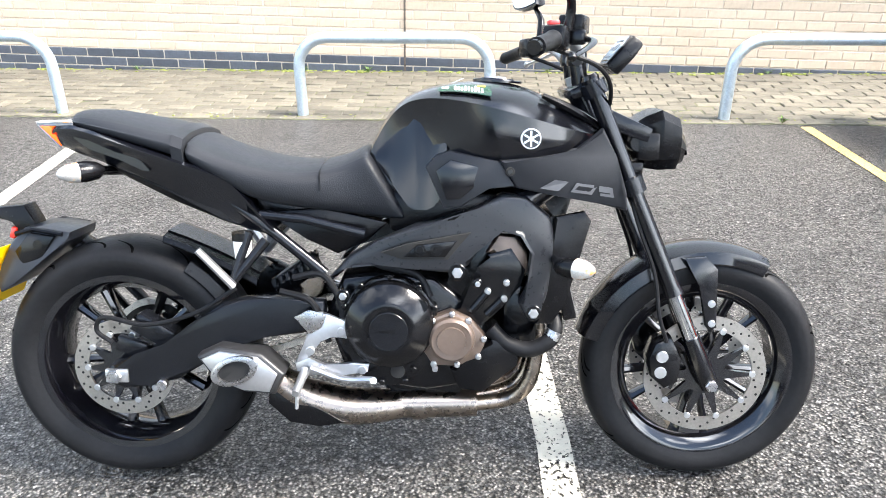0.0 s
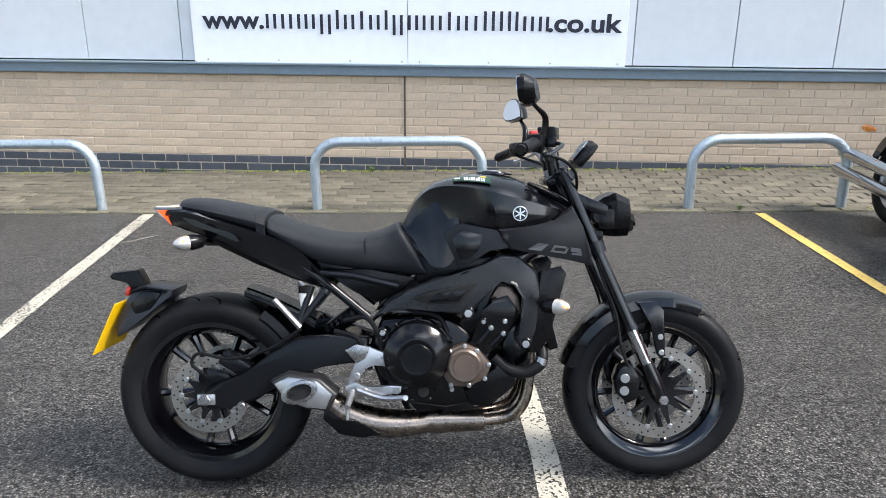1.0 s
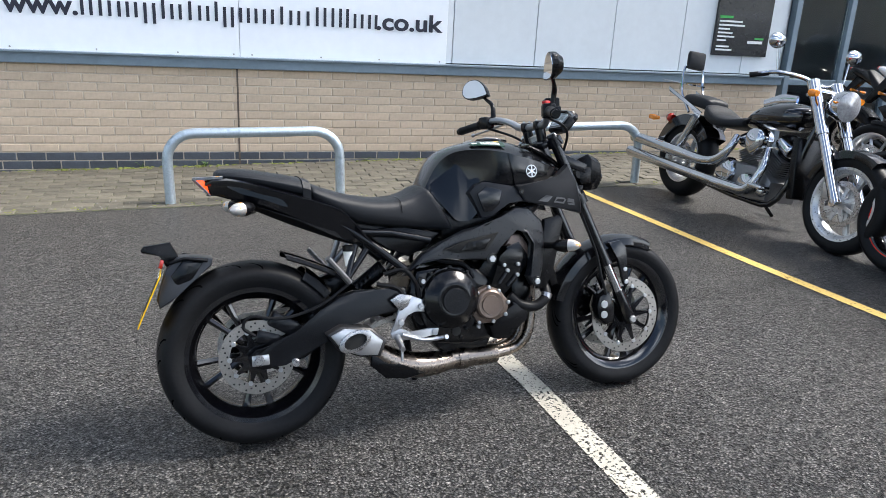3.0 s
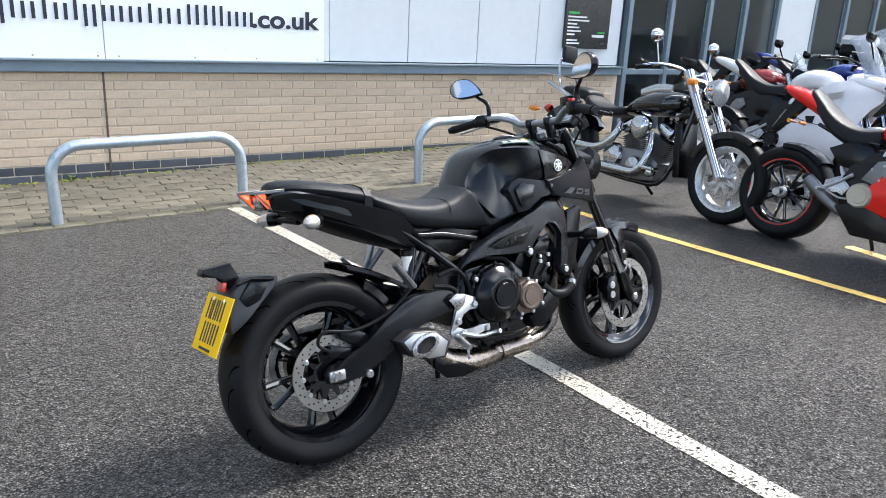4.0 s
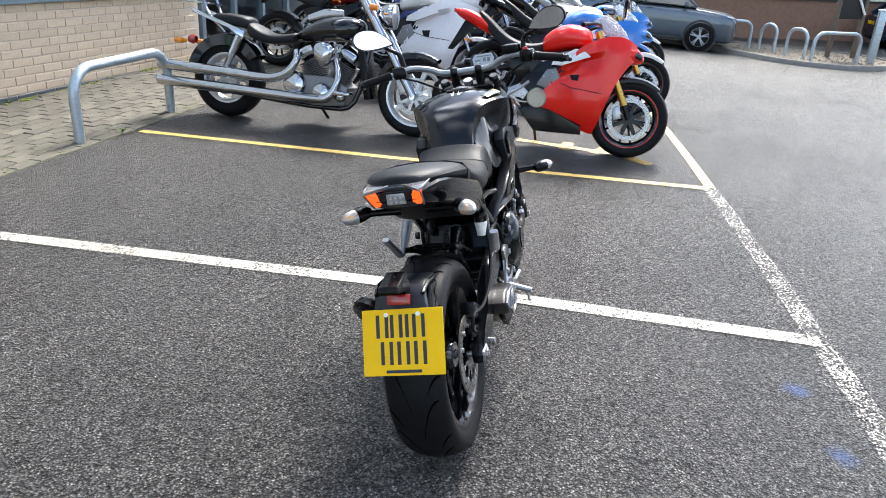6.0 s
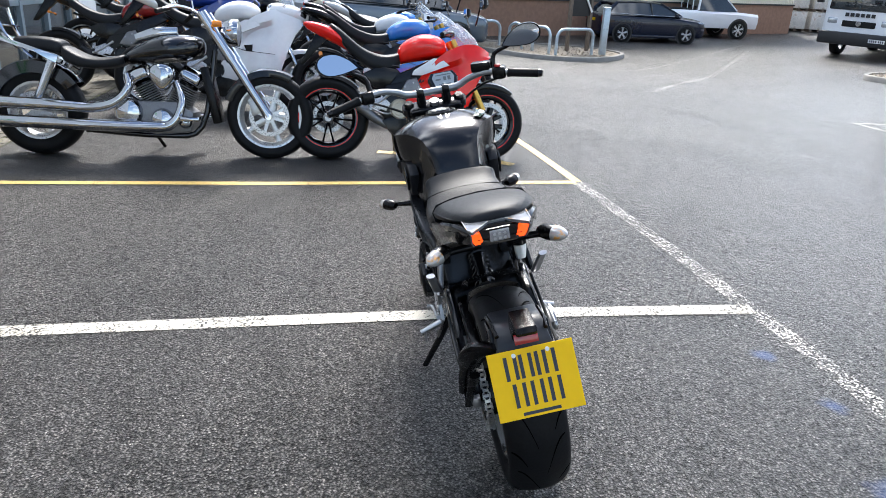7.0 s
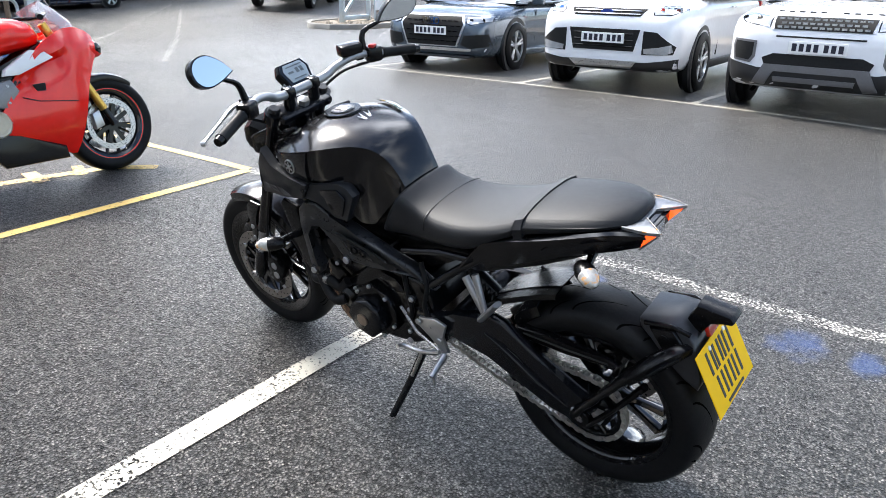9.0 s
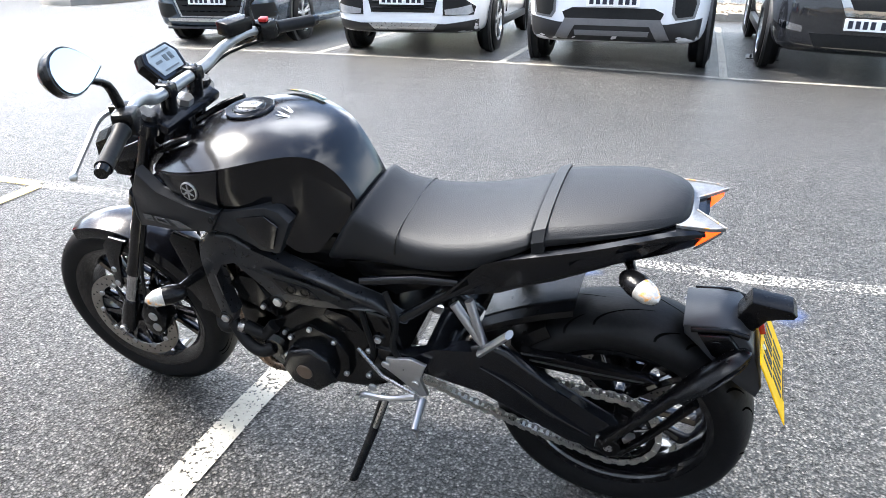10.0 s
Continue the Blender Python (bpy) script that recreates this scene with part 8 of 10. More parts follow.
def car_wheel(parent, c, r, w, side, alloy=CAR_SILVER, n=5):
    wh = new("wheel")
    wh.parent = parent
    wh.location = c
    o = (0, 0, 0)
    part("tyre", revolve([(-w / 2, r * 0.68), (-w / 2 - 0.006, r * 0.85), (-w / 2 + 0.02, r * 0.985), (0, r), (w / 2 - 0.02, r * 0.985), (w / 2 + 0.006, r * 0.85), (w / 2, r * 0.68)], o, "y", 40), RUBBER, wh)
    part("rim", revolve([(side * w * 0.46, r * 0.70), (side * w * 0.48, r * 0.67), (side * w * 0.20, r * 0.64), (-side * w * 0.3, r * 0.62), (-side * w * 0.3, r * 0.66)], o, "y", 40), alloy, wh)
    part("brake", disc((0, side * w * 0.10, 0), r * 0.52, -side * 0.02, "y", 24), CASE_BLACK, wh)
    for k in range(n):
        a = 2 * math.pi * k / n + 0.3
        for d in (-0.13, 0.13):
            u0, u1 = Vector((math.cos(a + d * 0.6), 0, math.sin(a + d * 0.6))), Vector((math.cos(a + d), 0, math.sin(a + d)))
            part("spoke", tube([u0 * r * 0.10 + Vector((0, side * w * 0.34, 0)), u1 * r * 0.665 + Vector((0, side * w * 0.42, 0))], [0.020, 0.016], 6, flat=0.7), alloy, wh)
    part("hub_cap", disc((0, side * w * 0.30, 0), r * 0.16, side * 0.03, "y", 20), alloy, wh)


def plate_with_bars(parent, c, m, yellow=False):
    p = new("number_plate")
    p.parent = parent
    p.matrix_local = Matrix.Translation(c) @ m
    part("plate_sheet", box((0, 0, 0), (0.012, 0.52, 0.111), bevel=0.002), PLATE_YELLOW if yellow else PLATE_WHITE, p, smooth=False)
    for y in (-0.20, -0.135, -0.07, -0.005, 0.085, 0.15, 0.215):
        part("plate_bar", box((0.0065, y - 0.008, 0), (0.002, 0.042, 0.072)), INK, p, smooth=False)


def front_patch(tree, prof, lift=0.006, depth=0.02, cuts=3):
    """A panel with the outline prof in y and z, laid on the front of a body and given depth."""
    bm = bmesh.new()
    bm.faces.new([bm.verts.new((0, y, z)) for y, z in prof])
    bmesh.ops.triangulate(bm, faces=bm.faces[:])
    for _ in range(cuts):
        bmesh.ops.subdivide_edges(bm, edges=[e for e in bm.edges if e.calc_length() > 0.05], cuts=1)
        bmesh.ops.triangulate(bm, faces=bm.faces[:])
    for v in bm.verts:
        at = tree.ray_cast(Vector((4, v.co.y, v.co.z)), Vector((-1, 0, 0)))[0]
        v.co.x = (at.x if at else 1.9) + lift
    back = bmesh.ops.extrude_face_region(bm, geom=bm.faces[:])
    for v in back["geom"]:
        if isinstance(v, bmesh.types.BMVert):
            v.co.x -= depth
    return bm


def grown(prof, d):
    """The outline moved outwards from its middle by d."""
    cy, cz = sum(p[0] for p in prof) / len(prof), sum(p[1] for p in prof) / len(prof)
    out = []
    for y, z in prof:
        u = Vector((y - cy, z - cz))
        u = u.normalized() * (u.length + d)
        out.append((cy + u.x, cz + u.y))
    return out


def car(m, label, paint, L=4.4, W=1.82, H=1.60, wb=2.65, hood=1.0, belt=0.98, r=0.34, suv=True, face="plain", group="cars in the bays opposite", kind="hatch", clad_mat=CAR_TRIM, alloy=CAR_SILVER):
    """A car facing +x, on the ground below its middle."""
    b = thing("car", label, "car", m, group)
    f, e, hw = L / 2, -L / 2, W / 2
    xf, xr = wb / 2, -wb / 2
    low = 0.24 if suv else 0.18
    # lower body, section by section
    S = []
    for x, k, top, bot in ((f, 0.62, hood - 0.28, low + 0.16), (f - 0.03, 0.80, hood - 0.18, low + 0.06), (f - 0.14, 0.92, hood - 0.08, low), (f - 0.45, 0.985, hood - 0.015, low), (f - 0.95, 1.0, hood + 0.02, low), (f - 1.30, 1.0, belt + 0.02, low), (0.0, 1.0, belt + 0.02, low), (e + 1.0, 1.0, belt + 0.05, low), (e + 0.35, 0.985, belt + 0.06, low), (e + 0.10, 0.93, belt + 0.04, low + 0.03), (e, 0.80, belt - 0.05, low + 0.12)):
        w = hw * k
        S.append((x, [(0, top + 0.015), (w * 0.55, top + 0.01), (w * 0.90, top - 0.03), (w * 0.985, top - 0.10), (w, (top + bot) / 2 + 0.05), (w * 0.985, bot + 0.18), (w * 0.95, bot + 0.05), (w * 0.85, bot), (0, bot)]))
    body = half_loft(S)
    body_ob = part("body", body, paint, b, "painted body shell")
    subdivided(body_ob, 2)
    # cabin: dark glass with painted roof and pillars
    x0, x1 = f - (1.18 if suv else 1.12), e + (0.22 if kind != "saloon" else 0.75)
    xa, xb = f - 1.95, e + (0.62 if kind != "saloon" else 1.30)
    roof = H
    rings = [(x0, 0.92 * hw, 0.88 * hw, belt, belt + 0.01), (xa, 0.96 * hw, 0.70 * hw, belt, roof - 0.06), ((xa + xb) / 2, 0.96 * hw, 0.72 * hw, belt, roof - 0.02), (xb, 0.95 * hw, 0.70 * hw, belt, roof - 0.07), (x1, 0.90 * hw, 0.82 * hw, belt, belt + 0.06)]
    glass = half_loft([(x, [(0, t), (wt * 0.9, t - 0.005), (wt, t - 0.03), (wl, lo), (wl * 0.9, lo - 0.04), (0, lo - 0.05)]) for x, wl, wt, lo, t in rings])
    part("glasshouse", glass, CAR_GLASS, b, "dark car windows")
    roof_bm = half_loft([(x, [(0, t + 0.03), (wt * 0.85, t + 0.02), (wt * 1.02, t - 0.02), (wt * 1.0, t - 0.045), (0, t - 0.02)]) for x, wt, t in ((xa + 0.07, 0.705 * hw, roof - 0.105), (xa + 0.01, 0.71 * hw, roof - 0.065), (xa - 0.15, 0.70 * hw, roof - 0.045), ((xa + xb) / 2, 0.73 * hw, roof - 0.02), (xb - 0.02, 0.71 * hw, roof - 0.06), (xb - 0.12, 0.70 * hw, roof - 0.11))])
    part("roof", roof_bm, paint, b)
    for s in (-1, 1):
        part("front_pillar", tube([(x0 + 0.02, s * 0.89 * hw, belt + 0.02), (xa, s * 0.705 * hw, roof - 0.06)], 0.032, 8), paint, b)
        part("rear_pillar", tube([(x1, s * 0.85 * hw, belt + 0.05), (xb, s * 0.705 * hw, roof - 0.08)], 0.060, 8), paint, b)
        part("middle_pillar", tube([(-0.15, s * 0.955 * hw, belt), (-0.20, s * 0.73 * hw, roof - 0.04)], 0.028, 8), CAR_TRIM, b)
        part("sill", box((0, s * hw * 0.965, low + 0.055), (wb - 0.75, 0.06, 0.10), bevel=0.02), clad_mat if suv else paint, b)
        part("window_trim", tube([(x0 + 0.1, s * hw * 0.945, belt + 0.025), (0, s * hw * 0.975, belt + 0.03), (x1 + 0.1, s * hw * 0.93, belt + 0.07)], 0.010, 6, 3), CAR_SILVER if not suv else CAR_TRIM, b)
        part("door_seam", box((0.62, s * hw * 0.983, 0.62), (0.006, 0.016, 0.44)), BLACK_HOLE, b, smooth=False)
        part("door_handle", box((0.0, s * hw * 1.0, belt - 0.10), (0.16, 0.03, 0.025), bevel=0.008), paint, b)
        mi = new("door_mirror")
        mi.parent = b
        part("mirror_cap", box((x0 - 0.30, s * (hw + 0.10), belt + 0.06), (0.10, 0.20, 0.14), bevel=0.035), paint, mi)
        part("mirror_arm", box((x0 - 0.29, s * (hw - 0.01), belt + 0.02), (0.07, 0.10, 0.04), bevel=0.01), CAR_TRIM, mi)
        for x in (xf, xr):
            arch = revolve([(0, r + 0.075), (s * 0.030, r + 0.070), (s * 0.030, r + 0.02), (0, r + 0.02)], (x, s * (hw - 0.035), r), "y", 32)
            part("wheel_arch", arch, clad_mat if suv else CAR_TRIM, b)
            part("arch_liner", disc((x, s * (hw - 0.10), r), r + 0.05, s * 0.088, "y", 32, 0.02), BLACK_HOLE, b)
            car_wheel(b, (x, s * (hw - 0.085), r), r, 0.215, s, alloy)
    # face
    tree = BVHTree.FromObject(body_ob, bpy.context.evaluated_depsgraph_get())

    def on_front(name, prof, mat, lift=0.006, label="", pair=False):
        for s in ((-1, 1) if pair else (1,)):
            part(name, front_patch(tree, [(s * y, z) for y, z in prof], lift), mat, b, label, angle=50)

    def front_x(y, z):
        at = tree.ray_cast(Vector((4, y, z)), Vector((-1, 0, 0)))[0]
        return at.x if at else f - 0.1

    if face == "single_frame":
        gr = [(-0.44, 0.755), (0.44, 0.755), (0.50, 0.65), (0.39, 0.36), (-0.39, 0.36), (-0.50, 0.65)]
        on_front("grille_surround", grown(gr, 0.030), CAR_SILVER, 0.008, "satin silver grille surround")
        on_front("grille", gr, BLACK_HOLE, 0.014, "black honeycomb grille")
        for i in range(-4, 5):
            for j in range(5):
                y, z = i * 0.095 + (0.047 if j % 2 else 0), 0.42 + j * 0.068
                if abs(y) < 0.44:
                    part("grille_cell", box((front_x(y, z) + 0.018, y, z), (0.006, 0.066, 0.012)), CASE_BLACK, b, smooth=False)
        for q in range(4):
            part("badge_ring", moved(revolve([(-0.003, 0.050), (0.003, 0.050), (0.003, 0.040), (-0.003, 0.040)], (0, 0, 0), "x", 24), Matrix.Translation((f + 0.035, (q - 1.5) * 0.062, 0.690))), CHROME, b)
        lamp = [(0.53, 0.745), (0.84, 0.770), (0.85, 0.705), (0.62, 0.650), (0.55, 0.670)]
        on_front("intake", [(0.52, 0.50), (0.82, 0.53), (0.84, 0.36), (0.60, 0.33), (0.47, 0.38)], BLACK_HOLE, 0.008, "black side intake", True)
        on_front("bumper_blade", [(-0.80, 0.33), (0.80, 0.33), (0.78, 0.29), (-0.78, 0.29)], CAR_SILVER, 0.014)
        part("splitter", box((f - 0.14, 0, low + 0.03), (0.26, W * 0.70, 0.03), bevel=0.01), CAR_TRIM, b)
        plate_with_bars(b, (f + 0.045, 0, 0.56), Matrix())
    elif face == "twin_slot":
        on_front("lower_bumper", [(-0.84, 0.42), (-0.50, 0.37), (0.50, 0.37), (0.84, 0.42), (0.82, 0.27), (-0.82, 0.27)], CAR_TRIM, 0.012, "black lower bumper")
        on_front("bumper_panel", [(-0.42, 0.38), (0.42, 0.38), (0.34, 0.29), (-0.34, 0.29)], CAR_SILVER, 0.020)
        on_front("grille", [(-0.43, 0.73), (0.43, 0.73), (0.37, 0.49), (-0.37, 0.49)], BLACK_HOLE, 0.008, "black slatted grille")
        for z in (0.54, 0.61, 0.68):
            part("slat", tube([(front_x(y, z) + 0.012, y, z) for y in (-0.36, -0.18, 0, 0.18, 0.36)], 0.008, 6), CASE_BLACK, b)
        on_front("grille_slot", [(-0.46, 0.955), (0.46, 0.955), (0.40, 0.875), (-0.40, 0.875)], BLACK_HOLE, 0.008, "narrow upper grille")
        for z in (0.895, 0.930):
            part("slat", tube([(front_x(y, z) + 0.014, y, z) for y in (-0.40, -0.2, 0, 0.2, 0.40)], 0.010, 6), CHROME, b)
        part("badge", moved(disc((0, 0, 0), 0.05, 0.012, "x", 24), Matrix.Translation((front_x(0, 0.915) + 0.022, 0, 0.915)) @ Matrix.Diagonal((1, 1.5, 0.65, 1))), NAVY_PAINT, b)
        on_front("intake", [(0.47, 0.72), (0.62, 0.71), (0.82, 0.56), (0.80, 0.47), (0.47, 0.46)], BLACK_HOLE, 0.008, "black side intake", True)
        on_front("fog_lamp", [(0.49, 0.525), (0.66, 0.55), (0.78, 0.58), (0.80, 0.50), (0.74, 0.47), (0.50, 0.47)], LAMP, 0.014, "", True)
        plate_with_bars(b, (f + 0.035, 0, 0.63), Matrix())
        lamp = [(0.54, 0.925), (0.60, 0.985), (0.84, 1.005), (0.87, 0.96), (0.72, 0.90), (0.56, 0.895)]
    elif face == "clamshell":
        on_front("lower_bumper", [(-0.86, 0.52), (-0.54, 0.46), (0.54, 0.46), (0.86, 0.52), (0.84, 0.28), (-0.84, 0.28)], CAR_TRIM, 0.010, "black lower bumper")
        gr = [(-0.45, 0.955), (0.45, 0.955), (0.43, 0.835), (-0.43, 0.835)]
        on_front("grille_frame", grown(gr, 0.022), CAR_SILVER, 0.006)
        on_front("grille", gr, BLACK_HOLE, 0.012, "black mesh grille")
        for j, z in enumerate((0.858, 0.895, 0.932)):
            for i in range(-6, 7):
                y = i * 0.064 + (0.032 if j % 2 else 0)
                if abs(y) < 0.41:
                    part("grille_cell", box((front_x(y, z) + 0.015, y, z), (0.008, 0.044, 0.020), bevel=0.0), CAR_SILVER, b, smooth=False)
        on_front("bumper_slot", [(-0.40, 0.775), (0.40, 0.775), (0.40, 0.760), (-0.40, 0.760)], BLACK_HOLE, 0.006)
        on_front("lower_grille", [(-0.50, 0.56), (-0.40, 0.605), (0.40, 0.605), (0.50, 0.56), (0.46, 0.47), (-0.46, 0.47)], BLACK_HOLE, 0.014, "black mesh lower grille")
        on_front("skid_plate", [(-0.57, 0.31), (-0.47, 0.50), (0.47, 0.50), (0.57, 0.31), (0.45, 0.29), (0.37, 0.435), (-0.37, 0.435), (-0.45, 0.29)], SKID_GREY, 0.030, "satin grey skid plate")
        on_front("skid_bar", [(-0.37, 0.385), (0.37, 0.385), (0.36, 0.335), (-0.36, 0.335)], SKID_GREY, 0.026)
        fr = [(0.57, 0.715), (0.80, 0.73), (0.82, 0.67), (0.79, 0.52), (0.61, 0.50), (0.57, 0.56)]
        on_front("intake_frame", fr, SKID_GREY, 0.008, "grey intake surround", True)
        on_front("intake", grown(fr, -0.030), BLACK_HOLE, 0.014, "", True)
        plate_with_bars(b, (f + 0.03, 0, 0.675), Matrix())
        for i in range(10):
            if i != 5:
                y = (i - 4.5) * 0.098
                part("bonnet_bar", box((front_x(y, 0.995) + 0.004, y, 0.995), (0.02, 0.05, 0.018)), CAR_TRIM, b, smooth=False)
        lamp = [(0.48, 0.945), (0.82, 0.985), (0.86, 0.955), (0.72, 0.885), (0.48, 0.850)]
    else:
        h0 = hood - 1.02
        on_front("grille", [(-0.38, 0.88 + h0), (0.38, 0.88 + h0), (0.27, 0.64 + h0), (-0.27, 0.64 + h0)], BLACK_HOLE, 0.008, "black grille")
        on_front("grille_trim", [(-0.38, 0.88 + h0), (-0.31, 0.88 + h0), (-0.20, 0.69 + h0), (0.20, 0.69 + h0), (0.31, 0.88 + h0), (0.38, 0.88 + h0), (0.26, 0.63 + h0), (-0.26, 0.63 + h0)], CHROME, 0.014, "bright grille trim")
        on_front("lower_grille", [(-0.55, 0.46), (0.55, 0.46), (0.48, 0.33), (-0.48, 0.33)], BLACK_HOLE, 0.008)
        on_front("fog_strip", [(0.62, 0.52), (0.82, 0.56), (0.82, 0.49), (0.62, 0.46)], CHROME, 0.010, "", True)
        plate_with_bars(b, (f + 0.035, 0, 0.56), Matrix())
        lamp = [(0.44, 0.86 + h0), (0.80, 0.93 + h0), (0.83, 0.87 + h0), (0.62, 0.79 + h0), (0.46, 0.78 + h0)]
    on_front("headlamp_surround", grown(lamp, 0.012), CASE_BLACK, 0.004, "", True)
    on_front("headlamp", lamp, LAMP, 0.010, "clear headlamp", True)
    my, mz = sum(p[0] for p in lamp) / len(lamp), sum(p[1] for p in lamp) / len(lamp)
    for s in (-1, 1):
        for dy in (-0.07, 0.08):
            part("lamp_bowl", moved(disc((0, 0, 0), 0.028, 0.006, "x", 18), Matrix.Translation((front_x(s * (my + dy), mz) + 0.012, s * (my + dy), mz))), CHROME, b)
    for s in (-1, 1):
        part("tail_lamp", box((e + 0.10, s * hw * 0.88, belt - 0.12), (0.14, 0.12, 0.22), bevel=0.03), RED_LENS, b)
        part("wiper", tube([(x0 + 0.06, s * 0.1 + 0.2, belt + 0.03), (x0 - 0.12, s * 0.1 - 0.25, belt + 0.10)], 0.008, 6), CAR_TRIM, b)
    part("rear_plate", box((e - 0.004, 0, 0.75), (0.012, 0.52, 0.11), bevel=0.002), PLATE_YELLOW, b)
    return b


def parked(ax, ay, heading, wb):
    """The pose of a car from the middle of its front axle."""
    h = radians(heading)
    return on_ground(ax - math.cos(h) * wb / 2, ay - math.sin(h) * wb / 2, heading)


car(parked(5.97, -5.42, 100.0, 2.63), "metallic grey saloon with a large black grille", GREY_PAINT, 4.46, 1.80, 1.41, 2.63, 0.88, 0.92, 0.335, False, "single_frame", kind="saloon")
car(parked(3.13, -5.27, 97.5, 2.69), "white compact off-road car with slatted black grille", CAR_WHITE, 4.52, 1.84, 1.70, 2.69, 1.05, 1.08, 0.355, True, "twin_slot")
car(parked(0.69, -5.08, 93.0, 2.66), "white off-road car with a low roof and grey skid plate", CAR_WHITE, 4.37, 1.90, 1.62, 2.66, 1.05, 1.08, 0.37, True, "clamshell")
car(parked(-1.66, -5.66, 94.0, 2.65), "black family off-road car", CAR_BLACK, 4.39, 1.81, 1.59, 2.65, 1.02, 1.06, 0.355, True, "plain")
car(parked(8.9, -11.0, 108.0, 2.6), "yellow van behind the grey saloon", CAR_YELLOW, 4.3, 1.80, 1.85, 2.6, 1.05, 1.05, 0.32, False, "plain")
FAR = "cars across the yard"
car(parked(26.1, -9.45, -84, 2.58), "dark blue estate car parked across the yard", CAR_NAVY, 4.32, 1.77, 1.46, 2.58, 0.90, 0.95, 0.32, False, "plain", FAR)
car(parked(14.0, 3.0, -125, 2.6), "white hatchback behind the bikes", CAR_WHITE, 4.3, 1.80, 1.43, 2.6, 0.90, 0.94, 0.32, False, "plain", FAR)
car(parked(17.0, 6.6, -150, 2.9), "white off-road car behind the bikes", CAR_WHITE, 4.8, 1.95, 1.75, 2.9, 1.12, 1.15, 0.37, True, "plain", FAR)
car(parked(20.8, -0.2, -88, 2.9), "metallic grey off-road car beyond the bikes", GREY_PAINT, 4.85, 1.98, 1.78, 2.9, 1.10, 1.14, 0.38, True, "plain", FAR)

# ---- across the yard ----
BEIGE_CLAD = material("cream ribbed cladding", (0.78, 0.73, 0.60), 0.5, vary=0.06, scale=2)
FAR_BRICK = material("brown brick", (0.26, 0.15, 0.10), 0.85, vary=0.2, scale=6)
KERB = material("weathered concrete kerb", (0.22, 0.21, 0.19), 0.85, vary=0.25, scale=8, bump=0.5, bump_scale=80)
GRAVEL = material("loose gravel", (0.24, 0.20, 0.15), 0.9, vary=0.35, scale=30, random_tint=0.35, bump=0.5)
WOOD = material("weathered timber post", (0.13, 0.10, 0.075), 0.8, vary=0.25, scale=6, bump=0.4)
LEAF = material("dark shrub leaf", (0.045, 0.075, 0.025), 0.6, vary=0.3, scale=5, random_tint=0.35)


def far_building(name, a, b, height, label, ribs):
    a, b = Vector(a), Vector(b)
    d = b - a
    n = d.length
    m = Matrix.Translation((a.x, a.y, -1.15)) @ turned("Z", math.degrees(math.atan2(d.y, d.x)))
    ob = thing(name, label, "building", m, kind="structure")
    part("brick_base", box((n / 2, 1.5, 0.70), (n, 3.0, 1.4)), FAR_BRICK, ob, "brown brick base", smooth=False)
    part("upper_wall", box((n / 2, 1.55, 1.4 + (height - 1.4) / 2), (n, 3.0, height - 1.4)), BEIGE_CLAD, ob, "cream ribbed cladding", smooth=False)
    bm = bmesh.new()
    for k in range(ribs):
        add_box(bm, ((k + 0.5) * n / ribs, 0.035, 1.42 + (height - 1.42) / 2), (n / ribs * 0.45, 0.04, height - 1.46))
    tagged(part("cladding_ribs", bm, BEIGE_CLAD, ob, smooth=False), kind="stuff")
    part("flashing", box((n / 2, -0.02, 1.40), (n, 0.08, 0.06)), CAR_TRIM, ob, smooth=False)
    part("roof", box((n / 2, 1.5, height + 0.08), (n + 0.3, 3.4, 0.16)), TRIM, ob, smooth=False)
    return ob


far_building("wall_works", (24.0, 0.3), (32.6, -17.8), 6.5, "long works building with brown brick base and cream cladding", 150)
far_building("wall_works_wing", (29.6, 21.0), (24.0, 0.6), 7.0, "works wing with brown brick base and cream cladding", 150)


